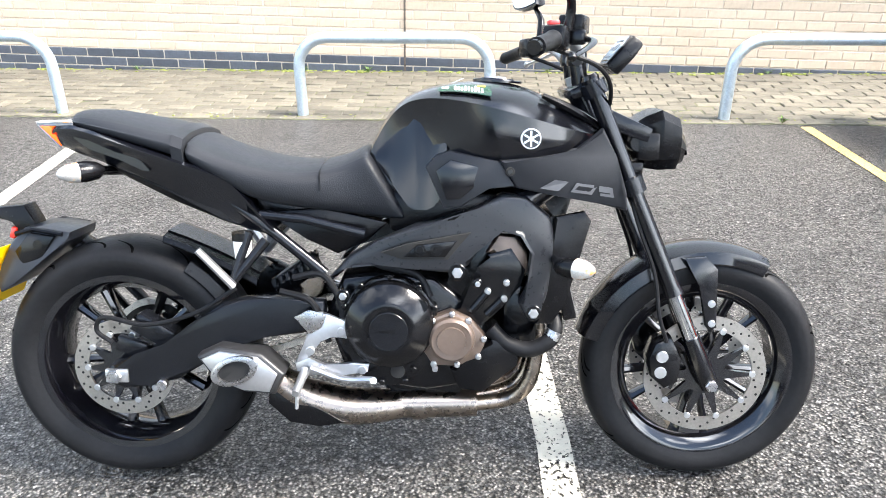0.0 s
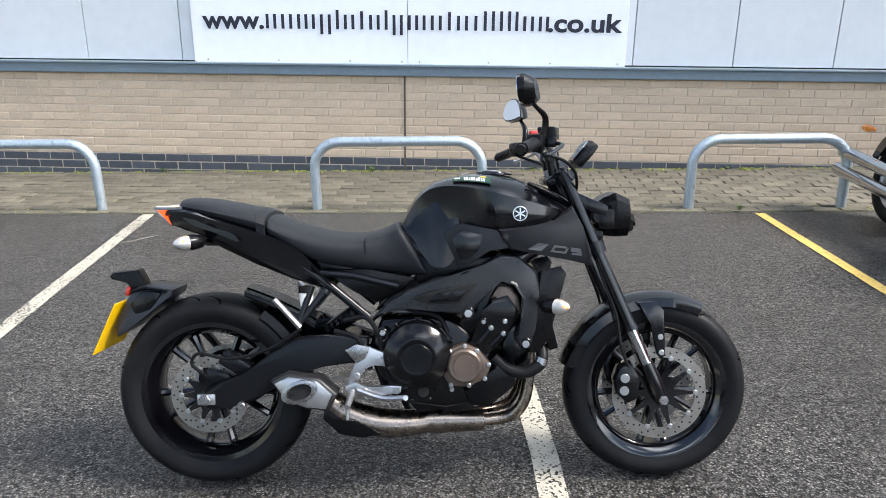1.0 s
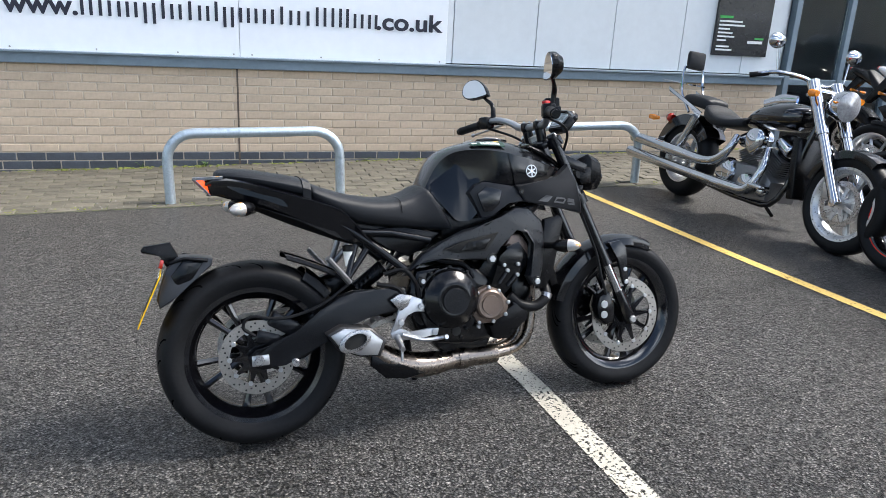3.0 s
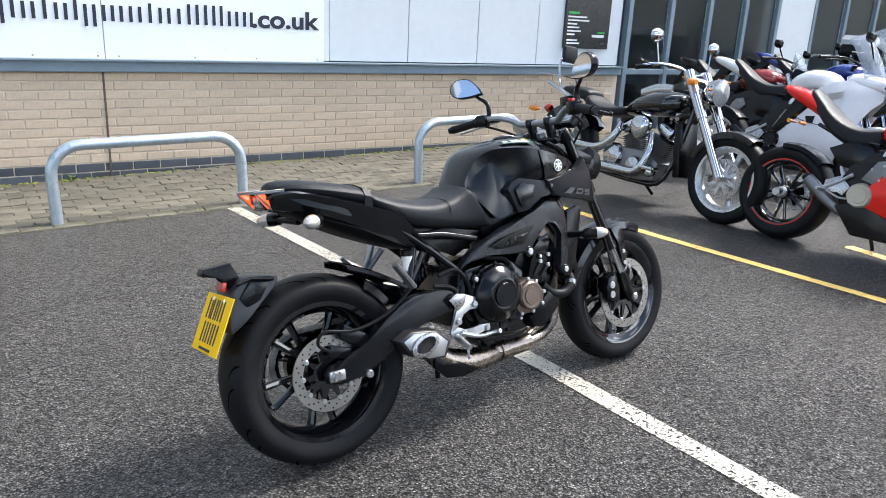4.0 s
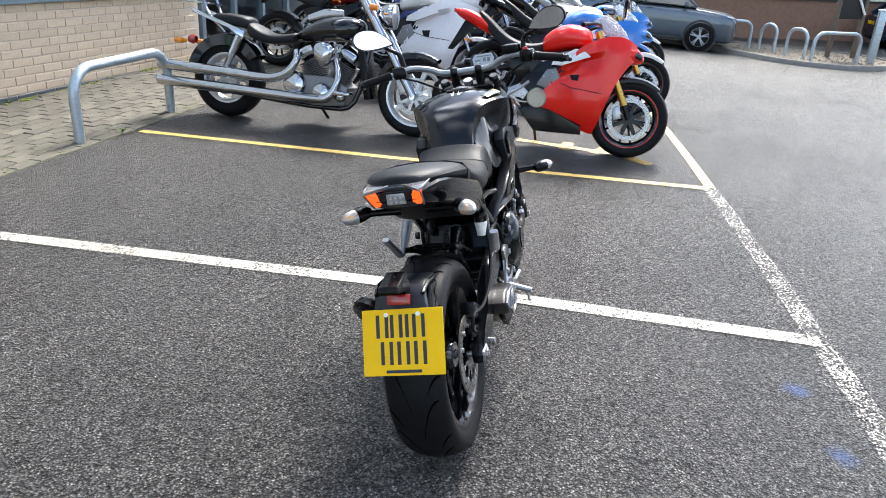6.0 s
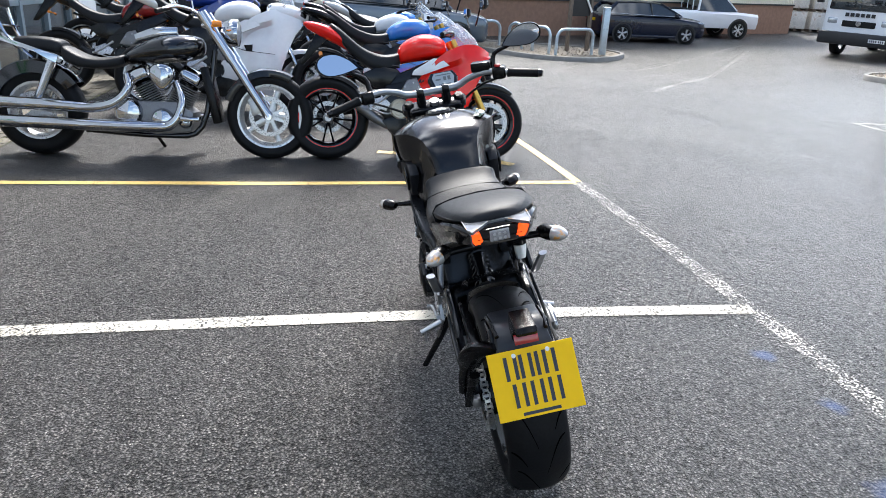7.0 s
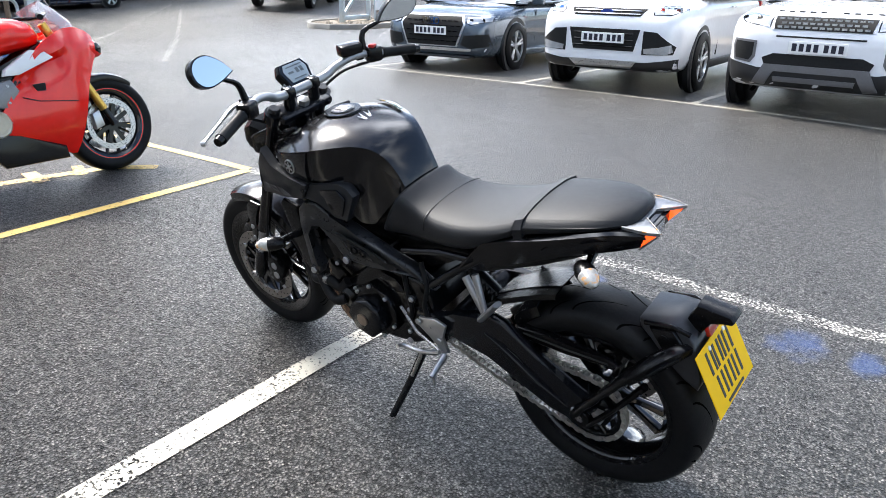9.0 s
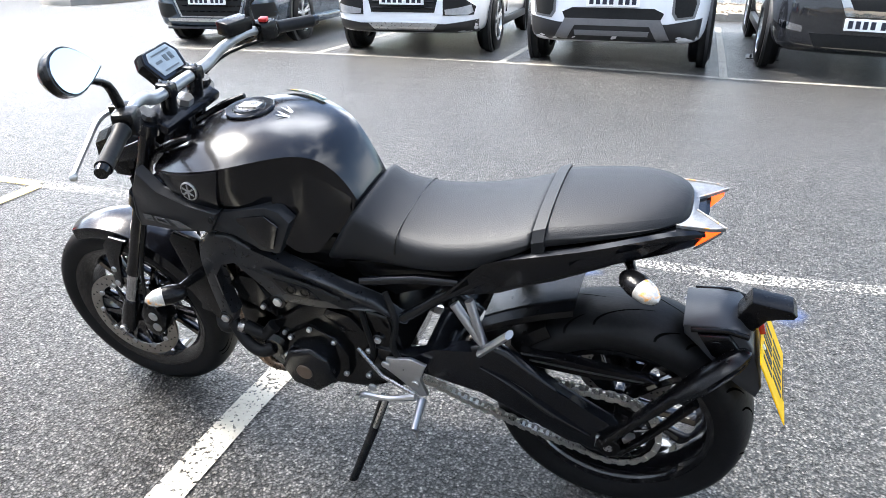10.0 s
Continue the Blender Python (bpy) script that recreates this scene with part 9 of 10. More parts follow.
def island(name, pts, label, seed, stones):
    """A kerbed island with loose gravel."""
    ring = [Vector((x, y, 0)) for x, y in pts]
    ring = smooth_line(ring + [ring[0]], 5)[:-1]
    c = sum(ring, Vector()) / len(ring)
    bm = bmesh.new()
    prof = ((0.0, -0.10), (0.0, 0.10), (0.02, 0.125), (0.13, 0.125), (0.13, 0.06))
    rows = []
    for p in ring:
        inw = (c - p).normalized()
        rows.append([bm.verts.new((p.x + inw.x * o, p.y + inw.y * o, ground_z(p.x, p.y) + h)) for o, h in prof])
    rows.append(rows[0])
    for a, b in zip(rows, rows[1:]):
        for i in range(len(prof) - 1):
            bm.faces.new((a[i], a[i + 1], b[i + 1], b[i]))
    kerb = tagged(finish(bm, name, KERB), label, "kerb", kind="structure")
    bm = bmesh.new()
    mid = bm.verts.new((c.x, c.y, ground_z(c.x, c.y) + 0.10))
    vs = [bm.verts.new((p.x + (c - p).normalized().x * 0.12, p.y + (c - p).normalized().y * 0.12, ground_z(p.x, p.y) + 0.085)) for p in ring]
    for i in range(len(vs)):
        bm.faces.new((vs[i], vs[(i + 1) % len(vs)], mid))
    tagged(finish(bm, "ground_" + name, GRAVEL), "gravel bed inside the kerb", "gravel", kind="structure")
    rng = random.Random(seed)
    verts, faces = [], []
    for _ in range(stones):
        p = c.lerp(rng.choice(ring), math.sqrt(rng.random()) * 0.93)
        s = rng.uniform(0.015, 0.045)
        z = ground_z(p.x, p.y) + 0.095
        k = len(verts)
        verts += [(p.x + s * rng.uniform(0.7, 1), p.y, z), (p.x, p.y + s, z), (p.x - s, p.y, z), (p.x, p.y - s * rng.uniform(0.7, 1), z), (p.x + s * 0.2, p.y, z + s)]
        faces += [(k, k + 1, k + 4), (k + 1, k + 2, k + 4), (k + 2, k + 3, k + 4), (k + 3, k, k + 4)]
    data = bpy.data.meshes.new("gravel")
    data.from_pydata(verts, [], faces)
    data.materials.append(GRAVEL)
    tagged(new("gravel", data), "loose brown gravel on the kerbed island", "gravel", kind="stuff")


island("kerb_island", [(21.6, 0.9), (21.2, 0.0), (20.2, -1.1), (18.75, -2.1), (18.4, -3.1), (18.85, -4.4), (19.6, -5.2), (20.6, -5.5), (21.9, -4.4), (22.5, -1.5), (22.4, 0.9)], "concrete kerb round the gravel island", 3, 700)
island("kerb_gate_island", [(13.9, -9.7), (13.5, -10.6), (14.0, -12.4), (15.6, -14.4), (16.8, -13.6), (16.2, -11.2), (14.9, -9.8)], "concrete kerb round the gate island", 4, 300)


def far_hoop(a, b, h, r=0.045):
    d = Vector(b) - Vector(a)
    m = Matrix.Translation((a[0], a[1], ground_z(*a) + 0.09)) @ turned("Z", math.degrees(math.atan2(d.y, d.x)))
    rack(0, d.length, 0, h, r, 0.0, 0.25, "galvanised hoop on the gravel island", "hoops on the gravel island", m)


far_hoop((21.05, -0.54), (21.25, -1.76), 0.74)
far_hoop((20.96, -2.00), (20.60, -2.36), 0.74)
far_hoop((20.08, -2.58), (19.54, -2.97), 0.74)
far_hoop((19.14, -3.08), (19.69, -4.31), 0.74)
far_hoop((17.2, 1.75), (15.8, 2.1), 0.75)

post = thing("steel_post", "broad galvanised steel post on the gravel island", "post", on_ground(19.9, -4.70))
part("shaft", box((0, 0, 0.66), (0.19, 0.19, 1.52), bevel=0.02), GALV, post)
part("cap", box((0, 0, 1.44), (0.215, 0.215, 0.04), bevel=0.01), GALV, post)
frame_ob = thing("notice_board", "dark notice board between weathered timber posts", "sign", on_ground(20.6, -4.10, -62))
for x in (-0.42, 0.42):
    part("post", box((x, 0, 1.3), (0.10, 0.10, 2.9), bevel=0.008), WOOD, frame_ob)
part("board", box((0, 0, 1.75), (0.74, 0.04, 1.25), bevel=0.005), CAR_TRIM, frame_ob)
part("brace", box((0.02, -0.05, 1.85), (0.06, 0.03, 1.45), turned("Y", -34), bevel=0.004), PLATE_WHITE, frame_ob)

gate = thing("barrier_gate", "grey box-section swing gate frame, standing open", "gate", on_ground(15.0, -11.15, -66, 0.08))
for x, w in ((0.0, 0.15), (2.0, 0.10)):
    part("upright", box((x, 0, 0.72), (w, 0.12, 1.44), bevel=0.008), GALV, gate)
for z in (0.12, 1.36):
    part("rail", box((1.0, 0, z), (1.86, 0.09, 0.12), bevel=0.008), GALV, gate)
part("diagonal", box((1.0, 0, 0.74), (2.15, 0.06, 0.09), turned("Y", -31), bevel=0.006), GALV, gate)
board = thing("customer_board", "white board with red dots and lettering by the gate", "sign", on_ground(15.55, -13.05, -56, 0.06))
part("panel", box((1.0, 0, 0.80), (2.1, 0.04, 0.95), bevel=0.005), SIGN_WHITE, board)
for x in (0.1, 1.9):
    part("leg", box((x, 0.05, 0.30), (0.06, 0.06, 1.4), bevel=0.004), GALV, board)
for i, (x, r) in enumerate(((0.22, 0.075), (0.42, 0.055), (0.58, 0.040))):
    part("red_dot", disc((x, -0.020, 1.05 - 0.03 * i), r, -0.004, "y", 24), RED_PAINT, board)
for i, w in enumerate((0.10, 0.10, 0.15, 0.10, 0.03, 0.10, 0.05, 0.10, 0.03, 0.10)):
    part("name_shape", box((0.72 + i * 0.125 + w / 2, -0.022, 0.97), (w, 0.004, 0.12)), CAR_TRIM, board, smooth=False)
lettering("lettering", "CUSTOMER", 0.18, 0.62, 0.22, -0.024, RED_PAINT, board, 1.1)
totem = thing("totem_sign", "tall grey totem sign with a red edge", "sign", on_ground(21.1, -18.6, -40))
part("panel", box((0, 0, 2.2), (1.7, 0.25, 4.2), bevel=0.01), CLAD, totem)
part("red_edge", box((-0.98, 0, 2.2), (0.22, 0.26, 4.2), bevel=0.01), RED_PAINT, totem)
banner = thing("banner", "long white banner with plain grey bars on the fence", "banner", Matrix.Translation((21.3, 6.2, 0)) @ turned("Z", -80))
part("cloth", box((1.25, 0, 0.30), (2.6, 0.02, 1.0)), SIGN_WHITE, banner)
BANNER_INK = material("grey banner ink", (0.30, 0.28, 0.28), 0.6)
for z, x, w in ((0.55, 0.1, 0.8), (0.40, 0.1, 0.6), (0.60, 1.25, 1.1), (0.45, 1.25, 1.0), (0.30, 1.25, 0.9), (0.15, 1.25, 1.0)):
    part("writing_bar", box((x + w / 2, -0.013, z), (w, 0.004, 0.06)), BANNER_INK, banner, smooth=False)
for x in (0.0, 2.5):
    part("pole", box((x, 0.05, -0.1), (0.05, 0.05, 2.0)), GALV, banner)

fence = thing("palisade_fence", "grey steel palisade fence beside the showroom", "fence", Matrix.Translation((13.9, 6.75, -0.30)) @ turned("Z", 62))
for k in range(14):
    part("pale", box((k * 0.14, 0, 1.1), (0.065, 0.02, 2.2), bevel=0.004), GALV, fence)
for z in (0.35, 1.85):
    part("rail", box((0.9, 0.03, z), (2.0, 0.04, 0.06)), GALV, fence)

# lorry
lorry = thing("lorry", "white refuse lorry with a dark front bumper", "lorry", on_ground(23.1, -15.45, 126))
part("cab", half_loft([(x, [(0, t), (hw * 0.85, t - 0.02), (hw, t - 0.25), (hw * 1.0, 0.75), (hw * 0.95, 0.55), (0, 0.55)]) for x, hw, t in ((1.40, 1.10, 2.30), (1.32, 1.20, 2.75), (0.6, 1.24, 2.95), (-0.75, 1.24, 2.95), (-0.80, 1.20, 2.9))]), CAR_WHITE, lorry, "white lorry cab", smooth=True)
part("windscreen", box((1.30, 0, 2.05), (0.20, 2.16, 0.95), turned("Y", -6), bevel=0.06), CAR_GLASS, lorry)
for s in (-1, 1):
    part("side_window", box((0.55, s * 1.215, 2.05), (1.0, 0.08, 0.75), bevel=0.03), CAR_GLASS, lorry)
    part("headlamp", box((1.36, s * 0.88, 1.22), (0.12, 0.34, 0.20), bevel=0.04), LAMP, lorry)
    part("mirror", box((1.40, s * 1.42, 2.05), (0.12, 0.24, 0.55), bevel=0.03), CAR_TRIM, lorry)
    for x in (0.0, -3.6, -4.9):
        car_wheel(lorry, (x, s * 1.05, 0.50), 0.50, 0.30, s, CAST_SILVER, 8)
part("bumper", box((1.40, 0, 0.66), (0.30, 2.46, 0.42), bevel=0.05), CAR_TRIM, lorry)
part("grille", box((1.40, 0, 1.15), (0.06, 1.10, 0.20), bevel=0.03), BLACK_HOLE, lorry)
part("grille_badge", disc((1.42, 0, 1.17), 0.09, 0.03, "x", 20), CHROME, lorry)
for i in range(6):
    part("name_bar", box((1.43, (i - 2.5) * 0.17, 1.45), (0.02, 0.12, 0.12)), CAR_TRIM, lorry, smooth=False)
plate_with_bars(lorry, (1.56, 0.75, 0.66), Matrix())
part("chassis", box((-2.6, 0, 0.75), (7.0, 0.9, 0.25)), CAR_TRIM, lorry)
part("hopper", half_loft([(x, [(0, t), (1.15, t), (1.25, t - 0.15), (1.25, 1.0), (0, 0.95)]) for x, t in ((-1.0, 3.1), (-4.8, 3.2), (-6.2, 2.6))]), CAR_WHITE, lorry)
for s in (-1, 1):
    part("orange_stripe", box((-2.9, s * 1.262, 1.55), (3.8, 0.02, 0.12)), AMBER, lorry)

pickup = thing("pickup", "white pickup truck parked across the yard", "pickup", parked(29.0, -12.9, -84, 3.0))
part("body", half_loft([(x, [(0, t), (w * 0.9, t - 0.02), (w, t - 0.12), (w, 0.62), (w * 0.92, 0.42), (0, 0.42)]) for x, w, t in ((2.45, 0.70, 0.95), (2.38, 0.84, 1.02), (1.3, 0.88, 1.10), (0.2, 0.88, 1.12), (-2.40, 0.88, 1.12), (-2.45, 0.85, 1.10))]), CAR_WHITE, pickup)
part("cab_glass", half_loft([(x, [(0, t), (wt, t - 0.02), (0.84, 1.08), (0, 1.05)]) for x, wt, t in ((1.35, 0.78, 1.12), (0.75, 0.66, 1.70), (-0.25, 0.66, 1.72), (-0.40, 0.70, 1.15))]), CAR_GLASS, pickup)
part("cab_roof", half_loft([(x, [(0, t + 0.03), (0.64, t + 0.02), (0.69, t - 0.04), (0, t - 0.05)]) for x, t in ((0.80, 1.66), (0.6, 1.72), (-0.25, 1.74), (-0.36, 1.68))]), CAR_WHITE, pickup)
part("bed_liner", box((-1.45, 0, 1.125), (1.85, 1.55, 0.02)), BLACK_HOLE, pickup)
for s in (-1, 1):
    part("pillar", tube([(1.35, s * 0.80, 1.12), (0.75, s * 0.66, 1.70)], 0.035, 8), CAR_WHITE, pickup)
    part("cab_rear_post", tube([(-0.38, s * 0.76, 1.1), (-0.28, s * 0.66, 1.70)], 0.05, 8), CAR_WHITE, pickup)
    for y in (0.25, 0.7):
        part("ladder_bar", tube([(-0.62, s * y, 1.1), (-0.62, s * y, 1.78)], 0.022, 8), CAR_WHITE, pickup)
    for x in (1.5, -1.5):
        part("arch", revolve([(0, 0.45), (s * 0.03, 0.44), (s * 0.03, 0.38), (0, 0.38)], (x, s * 0.865, 0.38), "y", 28), CAR_TRIM, pickup)
        part("arch_liner", disc((x, s * 0.80, 0.38), 0.42, s * 0.085, "y", 28, 0.02), BLACK_HOLE, pickup)
        car_wheel(pickup, (x, s * 0.80, 0.37), 0.37, 0.22, s, CAR_SILVER, 6)
part("ladder_bar", tube([(-0.62, -0.72, 1.78), (-0.62, 0.72, 1.78)], 0.022, 8), CAR_WHITE, pickup)
part("rear_bumper", box((-2.48, 0, 0.60), (0.12, 1.6, 0.16), bevel=0.03), CAR_TRIM, pickup)

# wrapped pallets
WRAP = material("white wrapped bales", (0.60, 0.57, 0.52), 0.45, vary=0.25, scale=5, second=(0.35, 0.25, 0.18), second_at=(0.55, 0.75), bump=0.5, bump_scale=20)
for i in range(4):
    for j in range(3):
        p = Vector((34.9 - i * 0.14, -17.9 - i * 1.17, ground_z(31, -16) + 0.02 + j * 0.98))
        ob = thing("wrapped_pallet", "white plastic-wrapped bale stacked on a pallet", "pallet", Matrix.Translation(p) @ turned("Z", -7 + 3 * ((i * 7 + j * 3) % 3)), "stacked bales")
        part("bale", box((0, 0, 0.53), (1.1, 1.0, 0.84), bevel=0.05), WRAP, ob)
        for y in (-0.42, 0, 0.42):
            part("runner", box((0, y, 0.05), (1.1, 0.12, 0.10)), WOOD, ob)


def shrub(x, y, h, seed, label):
    """A bush of short limbs and many small leaves."""
    ob = thing("shrub", label, "shrub", on_ground(x, y))
    rng = random.Random(seed)
    limbs = bmesh.new()
    tips = []
    for _ in range(14):
        a, l = rng.uniform(0, 6.283), rng.uniform(0.5, 1.0) * h
        tip = Vector((math.cos(a) * l * 0.55, math.sin(a) * l * 0.55, l))
        add_tube(limbs, [(0, 0, -0.05), tip * 0.5 + Vector((0, 0, 0.1)), tip], [0.03, 0.02, 0.006], 5)
        tips.append(tip)
    part("limbs", limbs, WOOD, ob)
    verts, faces = [], []
    for _ in range(1500):
        t = rng.choice(tips)
        p = t * rng.uniform(0.45, 1.05) + Vector((rng.gauss(0, 0.14), rng.gauss(0, 0.14), rng.gauss(0, 0.12))) * h
        u = Vector((rng.gauss(0, 1), rng.gauss(0, 1), rng.gauss(0, 1))).normalized()
        v = u.orthogonal().normalized()
        s = rng.uniform(0.03, 0.06)
        k = len(verts)
        verts += [p - u * s, p + v * s * 0.5, p + u * s, p - v * s * 0.5]
        faces.append((k, k + 1, k + 2, k + 3))
    data = bpy.data.meshes.new("leaves")
    data.from_pydata([tuple(q) for q in verts], [], faces)
    data.materials.append(LEAF)
    lv = tagged(new("leaves", data), kind="stuff")
    lv.parent = ob


shrub(21.6, -20.4, 1.9, 5, "dark green shrub beyond the boards")
shrub(19.0, -21.6, 1.7, 6, "dark green shrub beyond the boards")
shrub(17.2, -22.6, 1.8, 7, "dark green shrub beyond the boards")
# far edge of the yard behind the cars
far_building("wall_far_sheds", (44.0, -16.0), (26.0, -40.0), 5.0, "low cream sheds beyond the yard", 90)
far_building("wall_across", (20.0, -70.0), (-24.0, -64.0), 5.5, "low cream sheds beyond the cars", 120)
kerb_bm = bmesh.new()
bed_rows = []
for k in range(46):
    x = -11 + k * 0.5
    add_box(kerb_bm, (x, -10.52 - 0.02 * x, ground_z(x, -10.5) + 0.05), (0.492, 0.14, 0.16), bevel=0.0)
    bed_rows.append([(x, y - 0.02 * x, ground_z(x, y) + h) for y, h in ((-10.58, -0.05), (-10.58, 0.09), (-11.4, 0.13), (-12.6, 0.13), (-13.75, 0.09), (-13.75, -0.05))])
tagged(finish(kerb_bm, "kerb_cars", KERB, smooth=False), "concrete kerb behind the car bays", "kerb", kind="structure")
tagged(finish(loft(bed_rows), "ground_gravel_strip", GRAVEL), "gravel strip behind the car bays", "gravel", kind="structure")
stones = []
bed_rng = random.Random(8)
for _ in range(1500):
    x, y = bed_rng.uniform(-3.5, 3.5), bed_rng.uniform(-13.6, -10.65)
    stones.append((x, y - 0.02 * x, ground_z(x, y) + 0.115, bed_rng.uniform(0.02, 0.045)))
STRIP_STONES = stones
rail_m = Matrix.Translation((-1.6, -11.6, ground_z(-1.0, -11.6) + 0.10))
rack(0, 1.72, 0, 0.64, 0.045, 0.0, 0.2, "galvanised hoop rail on the gravel strip", "hoop rails behind the cars", rail_m)
road_line("trim_back_bay_line", [(-0.19, -13.99), (0.42, -24.6)], 0.10, WHITE_LINE, "white painted bay line beyond the gravel strip")
road_line("trim_back_bay_line", [(6.0, -23.6), (-6.0, -26.0)], 0.09, WHITE_LINE, "white painted line across the far bays")
car(parked(-1.62, -15.05, 92.0, 2.6), "pale grey hatchback beyond the gravel strip", GREY_PAINT, 4.2, 1.78, 1.48, 2.6, 0.92, 0.95, 0.33, False, "plain", "cars across the yard")
drain = thing("drain_grate", "dark iron drain grate set in the wet asphalt", "drain", on_ground(-0.83, -6.03))
part("grate_frame", box((0, 0, 0.003), (0.36, 0.30, 0.012), bevel=0.003), CAR_TRIM, drain)
for q in range(6):
    part("grate_bar", box((-0.13 + q * 0.052, 0, 0.011), (0.022, 0.24, 0.008)), MATT_GREY, drain, smooth=False)

# ---- bricks, blocks and growth along the wall ----
def chamfered(name, sx, sy, sz, face, mat, c=0.004):
    """A block whose rims on one face ('y': towards -y, 'z': top) are chamfered; 22 triangles."""
    h = (sx / 2, sy / 2, sz / 2)
    if face == "y":
        back = [(-h[0], h[1], -h[2]), (h[0], h[1], -h[2]), (h[0], h[1], h[2]), (-h[0], h[1], h[2])]
        mid = [(x, -h[1] + c, z) for x, _, z in back]
        front = [(math.copysign(abs(x) - c, x), -h[1], math.copysign(abs(z) - c, z)) for x, _, z in back]
    else:
        back = [(-h[0], -h[1], -h[2]), (h[0], -h[1], -h[2]), (h[0], h[1], -h[2]), (-h[0], h[1], -h[2])]
        mid = [(x, y, h[2] - c) for x, y, _ in back]
        front = [(math.copysign(abs(x) - c, x), math.copysign(abs(y) - c, y), h[2]) for x, y, _ in back]
    verts = back + mid + front
    faces = []
    for o in (0, 4):
        for i in range(4):
            j = (i + 1) % 4
            faces.append((o + i, o + j, o + 4 + j, o + 4 + i))
    faces += [(8, 9, 10, 11), (3, 2, 1, 0)]
    if face == "y":
        faces = [tuple(reversed(f)) for f in faces]
    data = bpy.data.meshes.new(name)
    data.from_pydata(verts, [], faces)
    data.materials.append(mat)
    return data


def joined(name, data, poses, parent, mat, label, category):
    """Many alike blocks in one mesh."""
    src = np.array([v.co[:] for v in data.vertices])
    verts, faces = [], []
    for m in poses:
        k = len(verts)
        r, t = np.array(m.to_3x3()), np.array(m.translation)
        verts += (src @ r.T + t).tolist()
        faces += [tuple(i + k for i in p.vertices) for p in data.polygons]
    d = bpy.data.meshes.new(name)
    d.from_pydata(verts, [], faces)
    d.materials.append(mat)
    ob = tagged(new(name, d), label, kind="stuff")
    ob.parent = parent
    return ob


rng = random.Random(11)
brick_data = chamfered("brick", 0.215, 0.060, 0.065, "y", BRICK)
dark_data = chamfered("plinth_brick", 0.215, 0.060, 0.065, "y", DARK_BRICK)
rest, dark_rest = [], []
for row in range(10):
    z = DARK_TOP + 0.0375 + row * 0.075
    n = 0
    for k in range(66):
        x = -9.0 + 0.1125 + k * 0.225 + (0.1125 if row % 2 else 0.0)
        if x > RIGHT - 0.11:
            continue
        m = pose(x, 0.0295 + rng.uniform(-0.0015, 0.0015), z, rng.uniform(-0.3, 0.3), rng.uniform(-0.25, 0.25), rng.uniform(-0.3, 0.3))
        if -3.35 < x < 3.30:
            ob = new("brick", brick_data)
            ob.parent = wall_front
            ob.matrix_local = m
        else:
            rest.append(m)
joined("far_bricks", brick_data, rest, wall_front, BRICK, "rows of buff bricks", "brick")
for row in range(5):
    z = DARK_TOP - 0.0375 - row * 0.075
    for k in range(66):
        x = -9.0 + 0.1125 + k * 0.225 + (0.1125 if row % 2 == 0 else 0.0)
        if x > RIGHT - 0.11 or z < -0.10 + 0.0:
            continue
        m = pose(x, 0.0285, z, rng.uniform(-0.3, 0.3), rng.uniform(-0.3, 0.3), 0)
        if -4.5 < x < 5.5 and row < 3:
            ob = new("plinth_brick", dark_data)
            ob.parent = wall_front
            ob.matrix_local = m
        else:
            dark_rest.append(m)
joined("far_plinth_bricks", dark_data, dark_rest, wall_front, DARK_BRICK, "rows of dark plinth bricks", "brick")
SEAL = material("brown joint sealant", (0.10, 0.075, 0.055), 0.7, vary=0.2)
house("trim_movement_joint", box((-0.295, 0.004, 0.40), (0.016, 0.022, 0.98)), SEAL, "brown sealed movement joint in the brickwork", "joint")

paver_data = chamfered("paving_block", 0.196, 0.096, 0.05, "z", PAVER, 0.006)
rest = []
for row in range(14):
    y = PAVE_Y0 + 0.05 + row * 0.1
    for k in range(110):
        x = -9.0 + k * 0.2 + (0.1 if row % 2 else 0.0)
        z = pave_z(x, y) - 0.022 + rng.uniform(-0.004, 0.004)
        m = pose(x, y, z, rng.uniform(-1.6, 1.6), rng.uniform(-1.2, 1.2), rng.uniform(-1.5, 1.5))
        if -3.0 < x < 1.25:
            ob = new("paving_block", paver_data)
            ob.parent = pavement
            ob.matrix_local = m
        else:
            rest.append(m)
joined("far_paving_blocks", paver_data, rest, pavement, PAVER, "rows of weathered brown paving blocks", "paving")


def scatter(name, spots, mat, label, category, flat=0.5):
    """Small uneven lumps in one mesh."""
    verts, faces = [], []
    for x, y, z, s in spots:
        k = len(verts)
        for i in range(6):
            a = i * math.pi / 3 + rng.uniform(-0.3, 0.3)
            verts.append((x + s * math.cos(a) * rng.uniform(0.7, 1.2), y + s * math.sin(a) * rng.uniform(0.6, 1.0), z - 0.003))
        for i in range(6):
            a = i * math.pi / 3 + rng.uniform(-0.3, 0.3)
            verts.append((x + 0.65 * s * math.cos(a), y + 0.65 * s * math.sin(a), z + s * flat * rng.uniform(0.5, 0.9)))
        verts.append((x, y, z + s * flat))
        for i in range(6):
            j = (i + 1) % 6
            faces += [(k + i, k + j, k + 6 + j, k + 6 + i), (k + 6 + i, k + 6 + j, k + 12)]
    d = bpy.data.meshes.new(name)
    d.from_pydata(verts, [], faces)
    d.materials.append(mat)
    return tagged(new(name, d), label, category, kind="stuff")


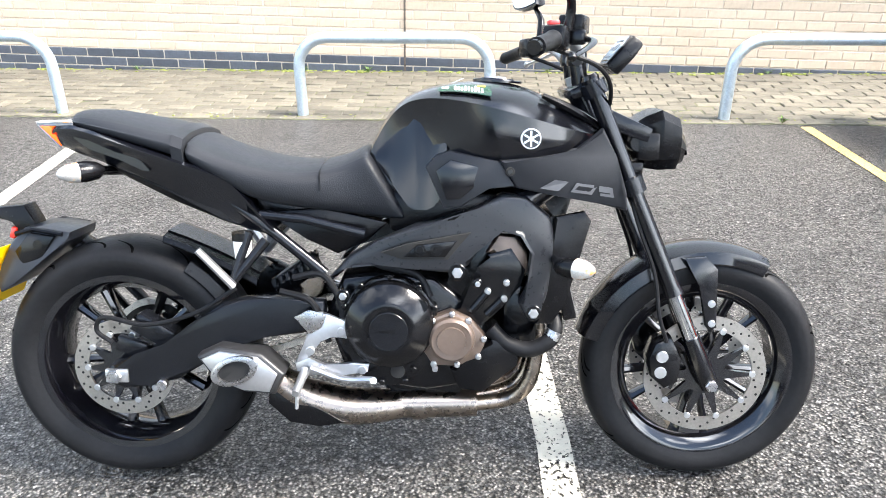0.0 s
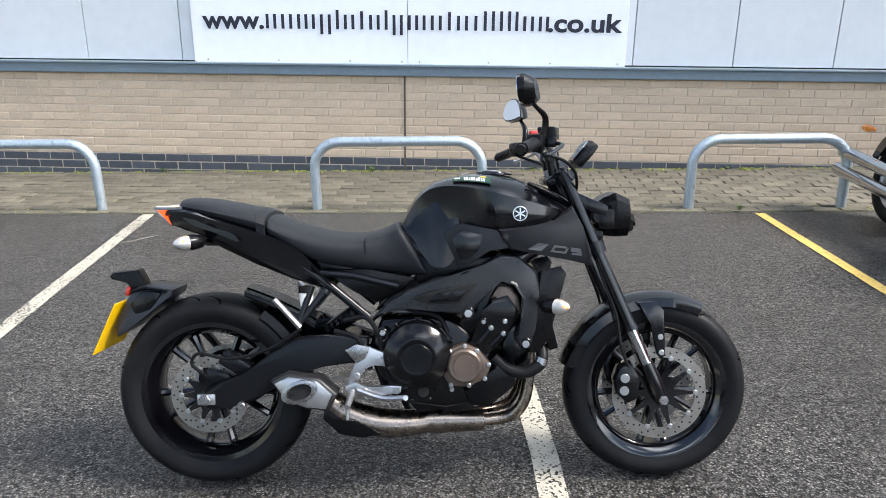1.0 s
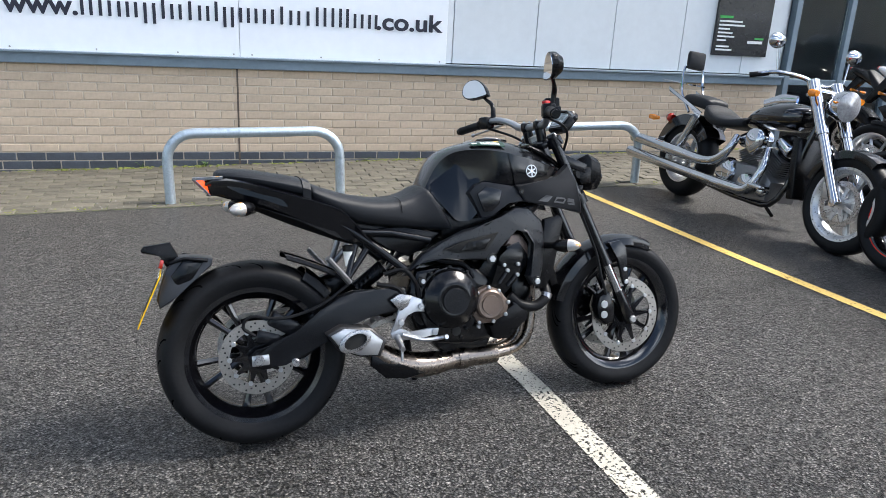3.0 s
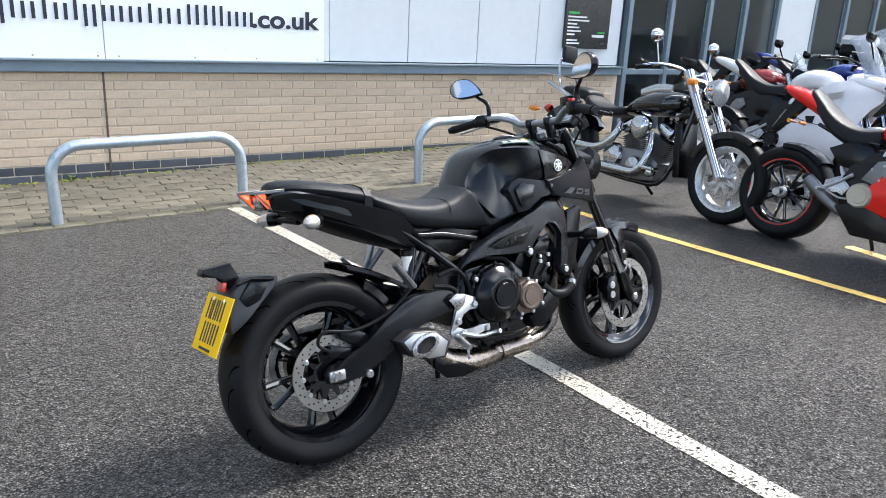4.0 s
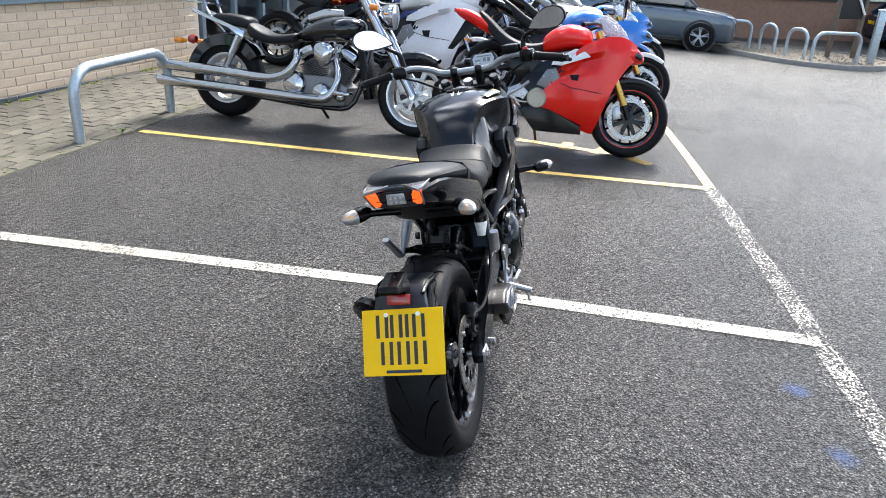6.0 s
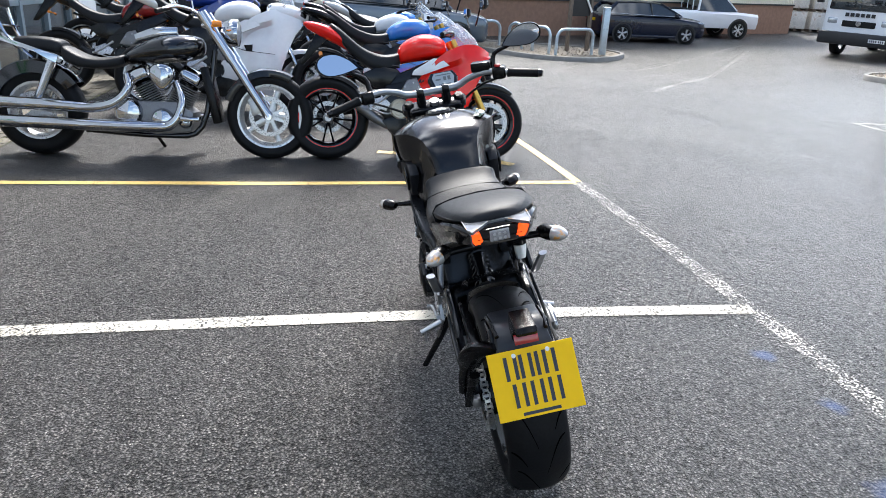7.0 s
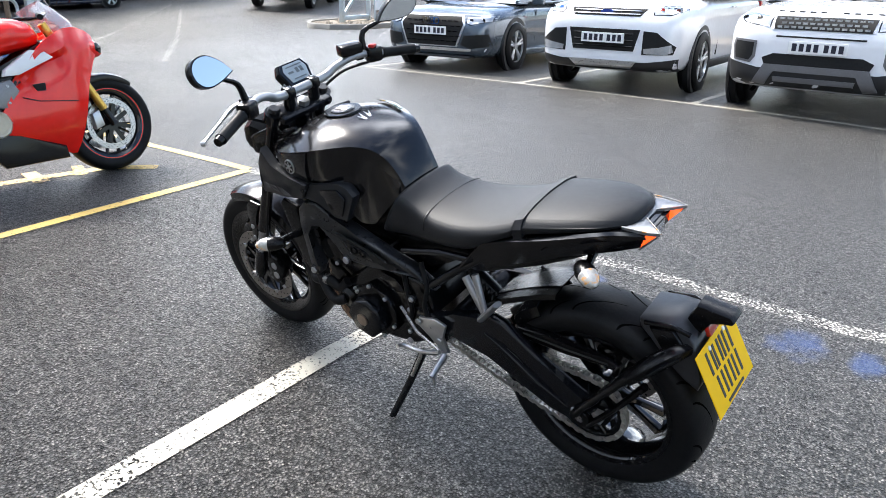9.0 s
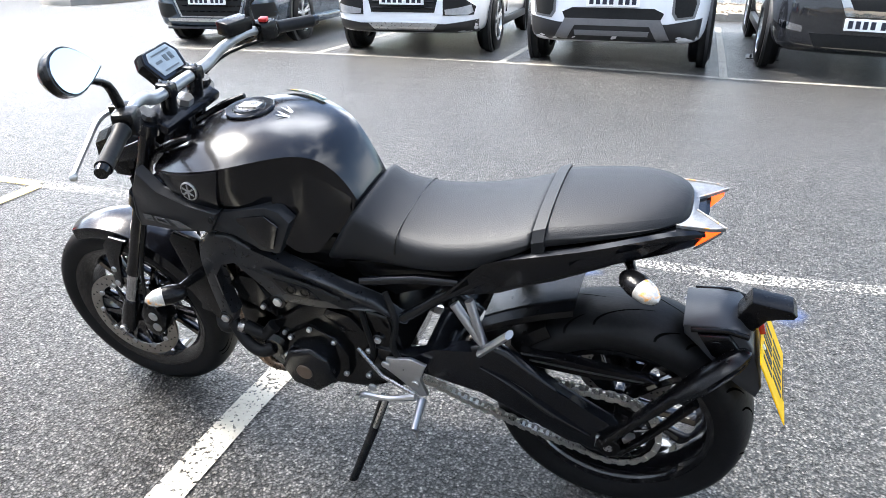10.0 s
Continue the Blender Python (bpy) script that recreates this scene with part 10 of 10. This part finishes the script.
spots = []
for _ in range(900):
    x = rng.uniform(-6, 5.7)
    if noise.noise((x * 1.3, 0, 4)) < -0.25:
        continue
    y = 6.545 - abs(rng.gauss(0, 0.035))
    spots.append((x, y, pave_z(x, y), rng.uniform(0.008, 0.028)))
for _ in range(260):
    x, y = rng.uniform(-6, 4), PAVE_Y0 + 0.02 + abs(rng.gauss(0, 0.06))
    spots.append((x, y, pave_z(x, y), rng.uniform(0.005, 0.014)))
scatter("moss", spots, MOSS, "yellow-green moss along the foot of the wall", "moss", 0.45)
PEBBLE = material("pale grit", (0.24, 0.23, 0.21), 0.9, vary=0.25, scale=30, random_tint=0.35)
spots = []
for _ in range(600):
    x = rng.uniform(-7, 5)
    y = PAVE_Y0 + 0.06 + rng.gauss(0, 0.10)
    if noise.noise((x * 0.9, y * 2, 9)) < -0.1:
        continue
    z = pave_z(x, y) + 0.004 if y > PAVE_Y0 else 0.001
    spots.append((x, y, z, rng.uniform(0.002, 0.006)))
for _ in range(350):
    x, y = rng.uniform(-4, 4), rng.uniform(0.0, 5.0)
    spots.append((x, y, ground_z(x, y) + 0.001, rng.uniform(0.002, 0.005)))
scatter("grit", spots, PEBBLE, "pale loose grit along the paving edge", "grit", 0.7)
scatter("gravel_stones", STRIP_STONES, GRAVEL, "loose brown gravel on the strip behind the cars", "gravel", 0.7)
# a few weeds at the foot of the wall
WEED = material("fresh weed leaf", (0.09, 0.16, 0.03), 0.6, vary=0.3, scale=20)
for x, y in ((-2.6, 6.52), (-1.15, 6.53), (-0.6, 6.50), (0.9, 6.53), (2.35, 5.17), (2.7, 6.52), (4.0, 6.52)):
    ob = thing("weed", "small green weed at the edge of the paving", "weed", Matrix.Translation((x, y, pave_z(x, y) - 0.004)), "weeds")
    for k in range(9):
        a, l = rng.uniform(0, 6.283), rng.uniform(0.03, 0.065)
        u = Vector((math.cos(a), math.sin(a), 0))
        v = Vector((-u.y, u.x, 0)) * 0.007
        up = Vector((0, 0, l * rng.uniform(0.6, 1.2)))
        bm = bmesh.new()
        pts = [Vector((0, 0, 0)), u * l * 0.5 + up * 0.7 + v, u * l + up * 0.8, u * l * 0.5 + up * 0.7 - v, u * l * 0.5 + up * 0.7 + Vector((0, 0, -0.004))]
        vs = [bm.verts.new(p) for p in pts]
        bm.faces.new((vs[0], vs[1], vs[4]))
        bm.faces.new((vs[1], vs[2], vs[4]))
        bm.faces.new((vs[2], vs[3], vs[4]))
        bm.faces.new((vs[3], vs[0], vs[4]))
        part("leaf", bm, WEED, ob)
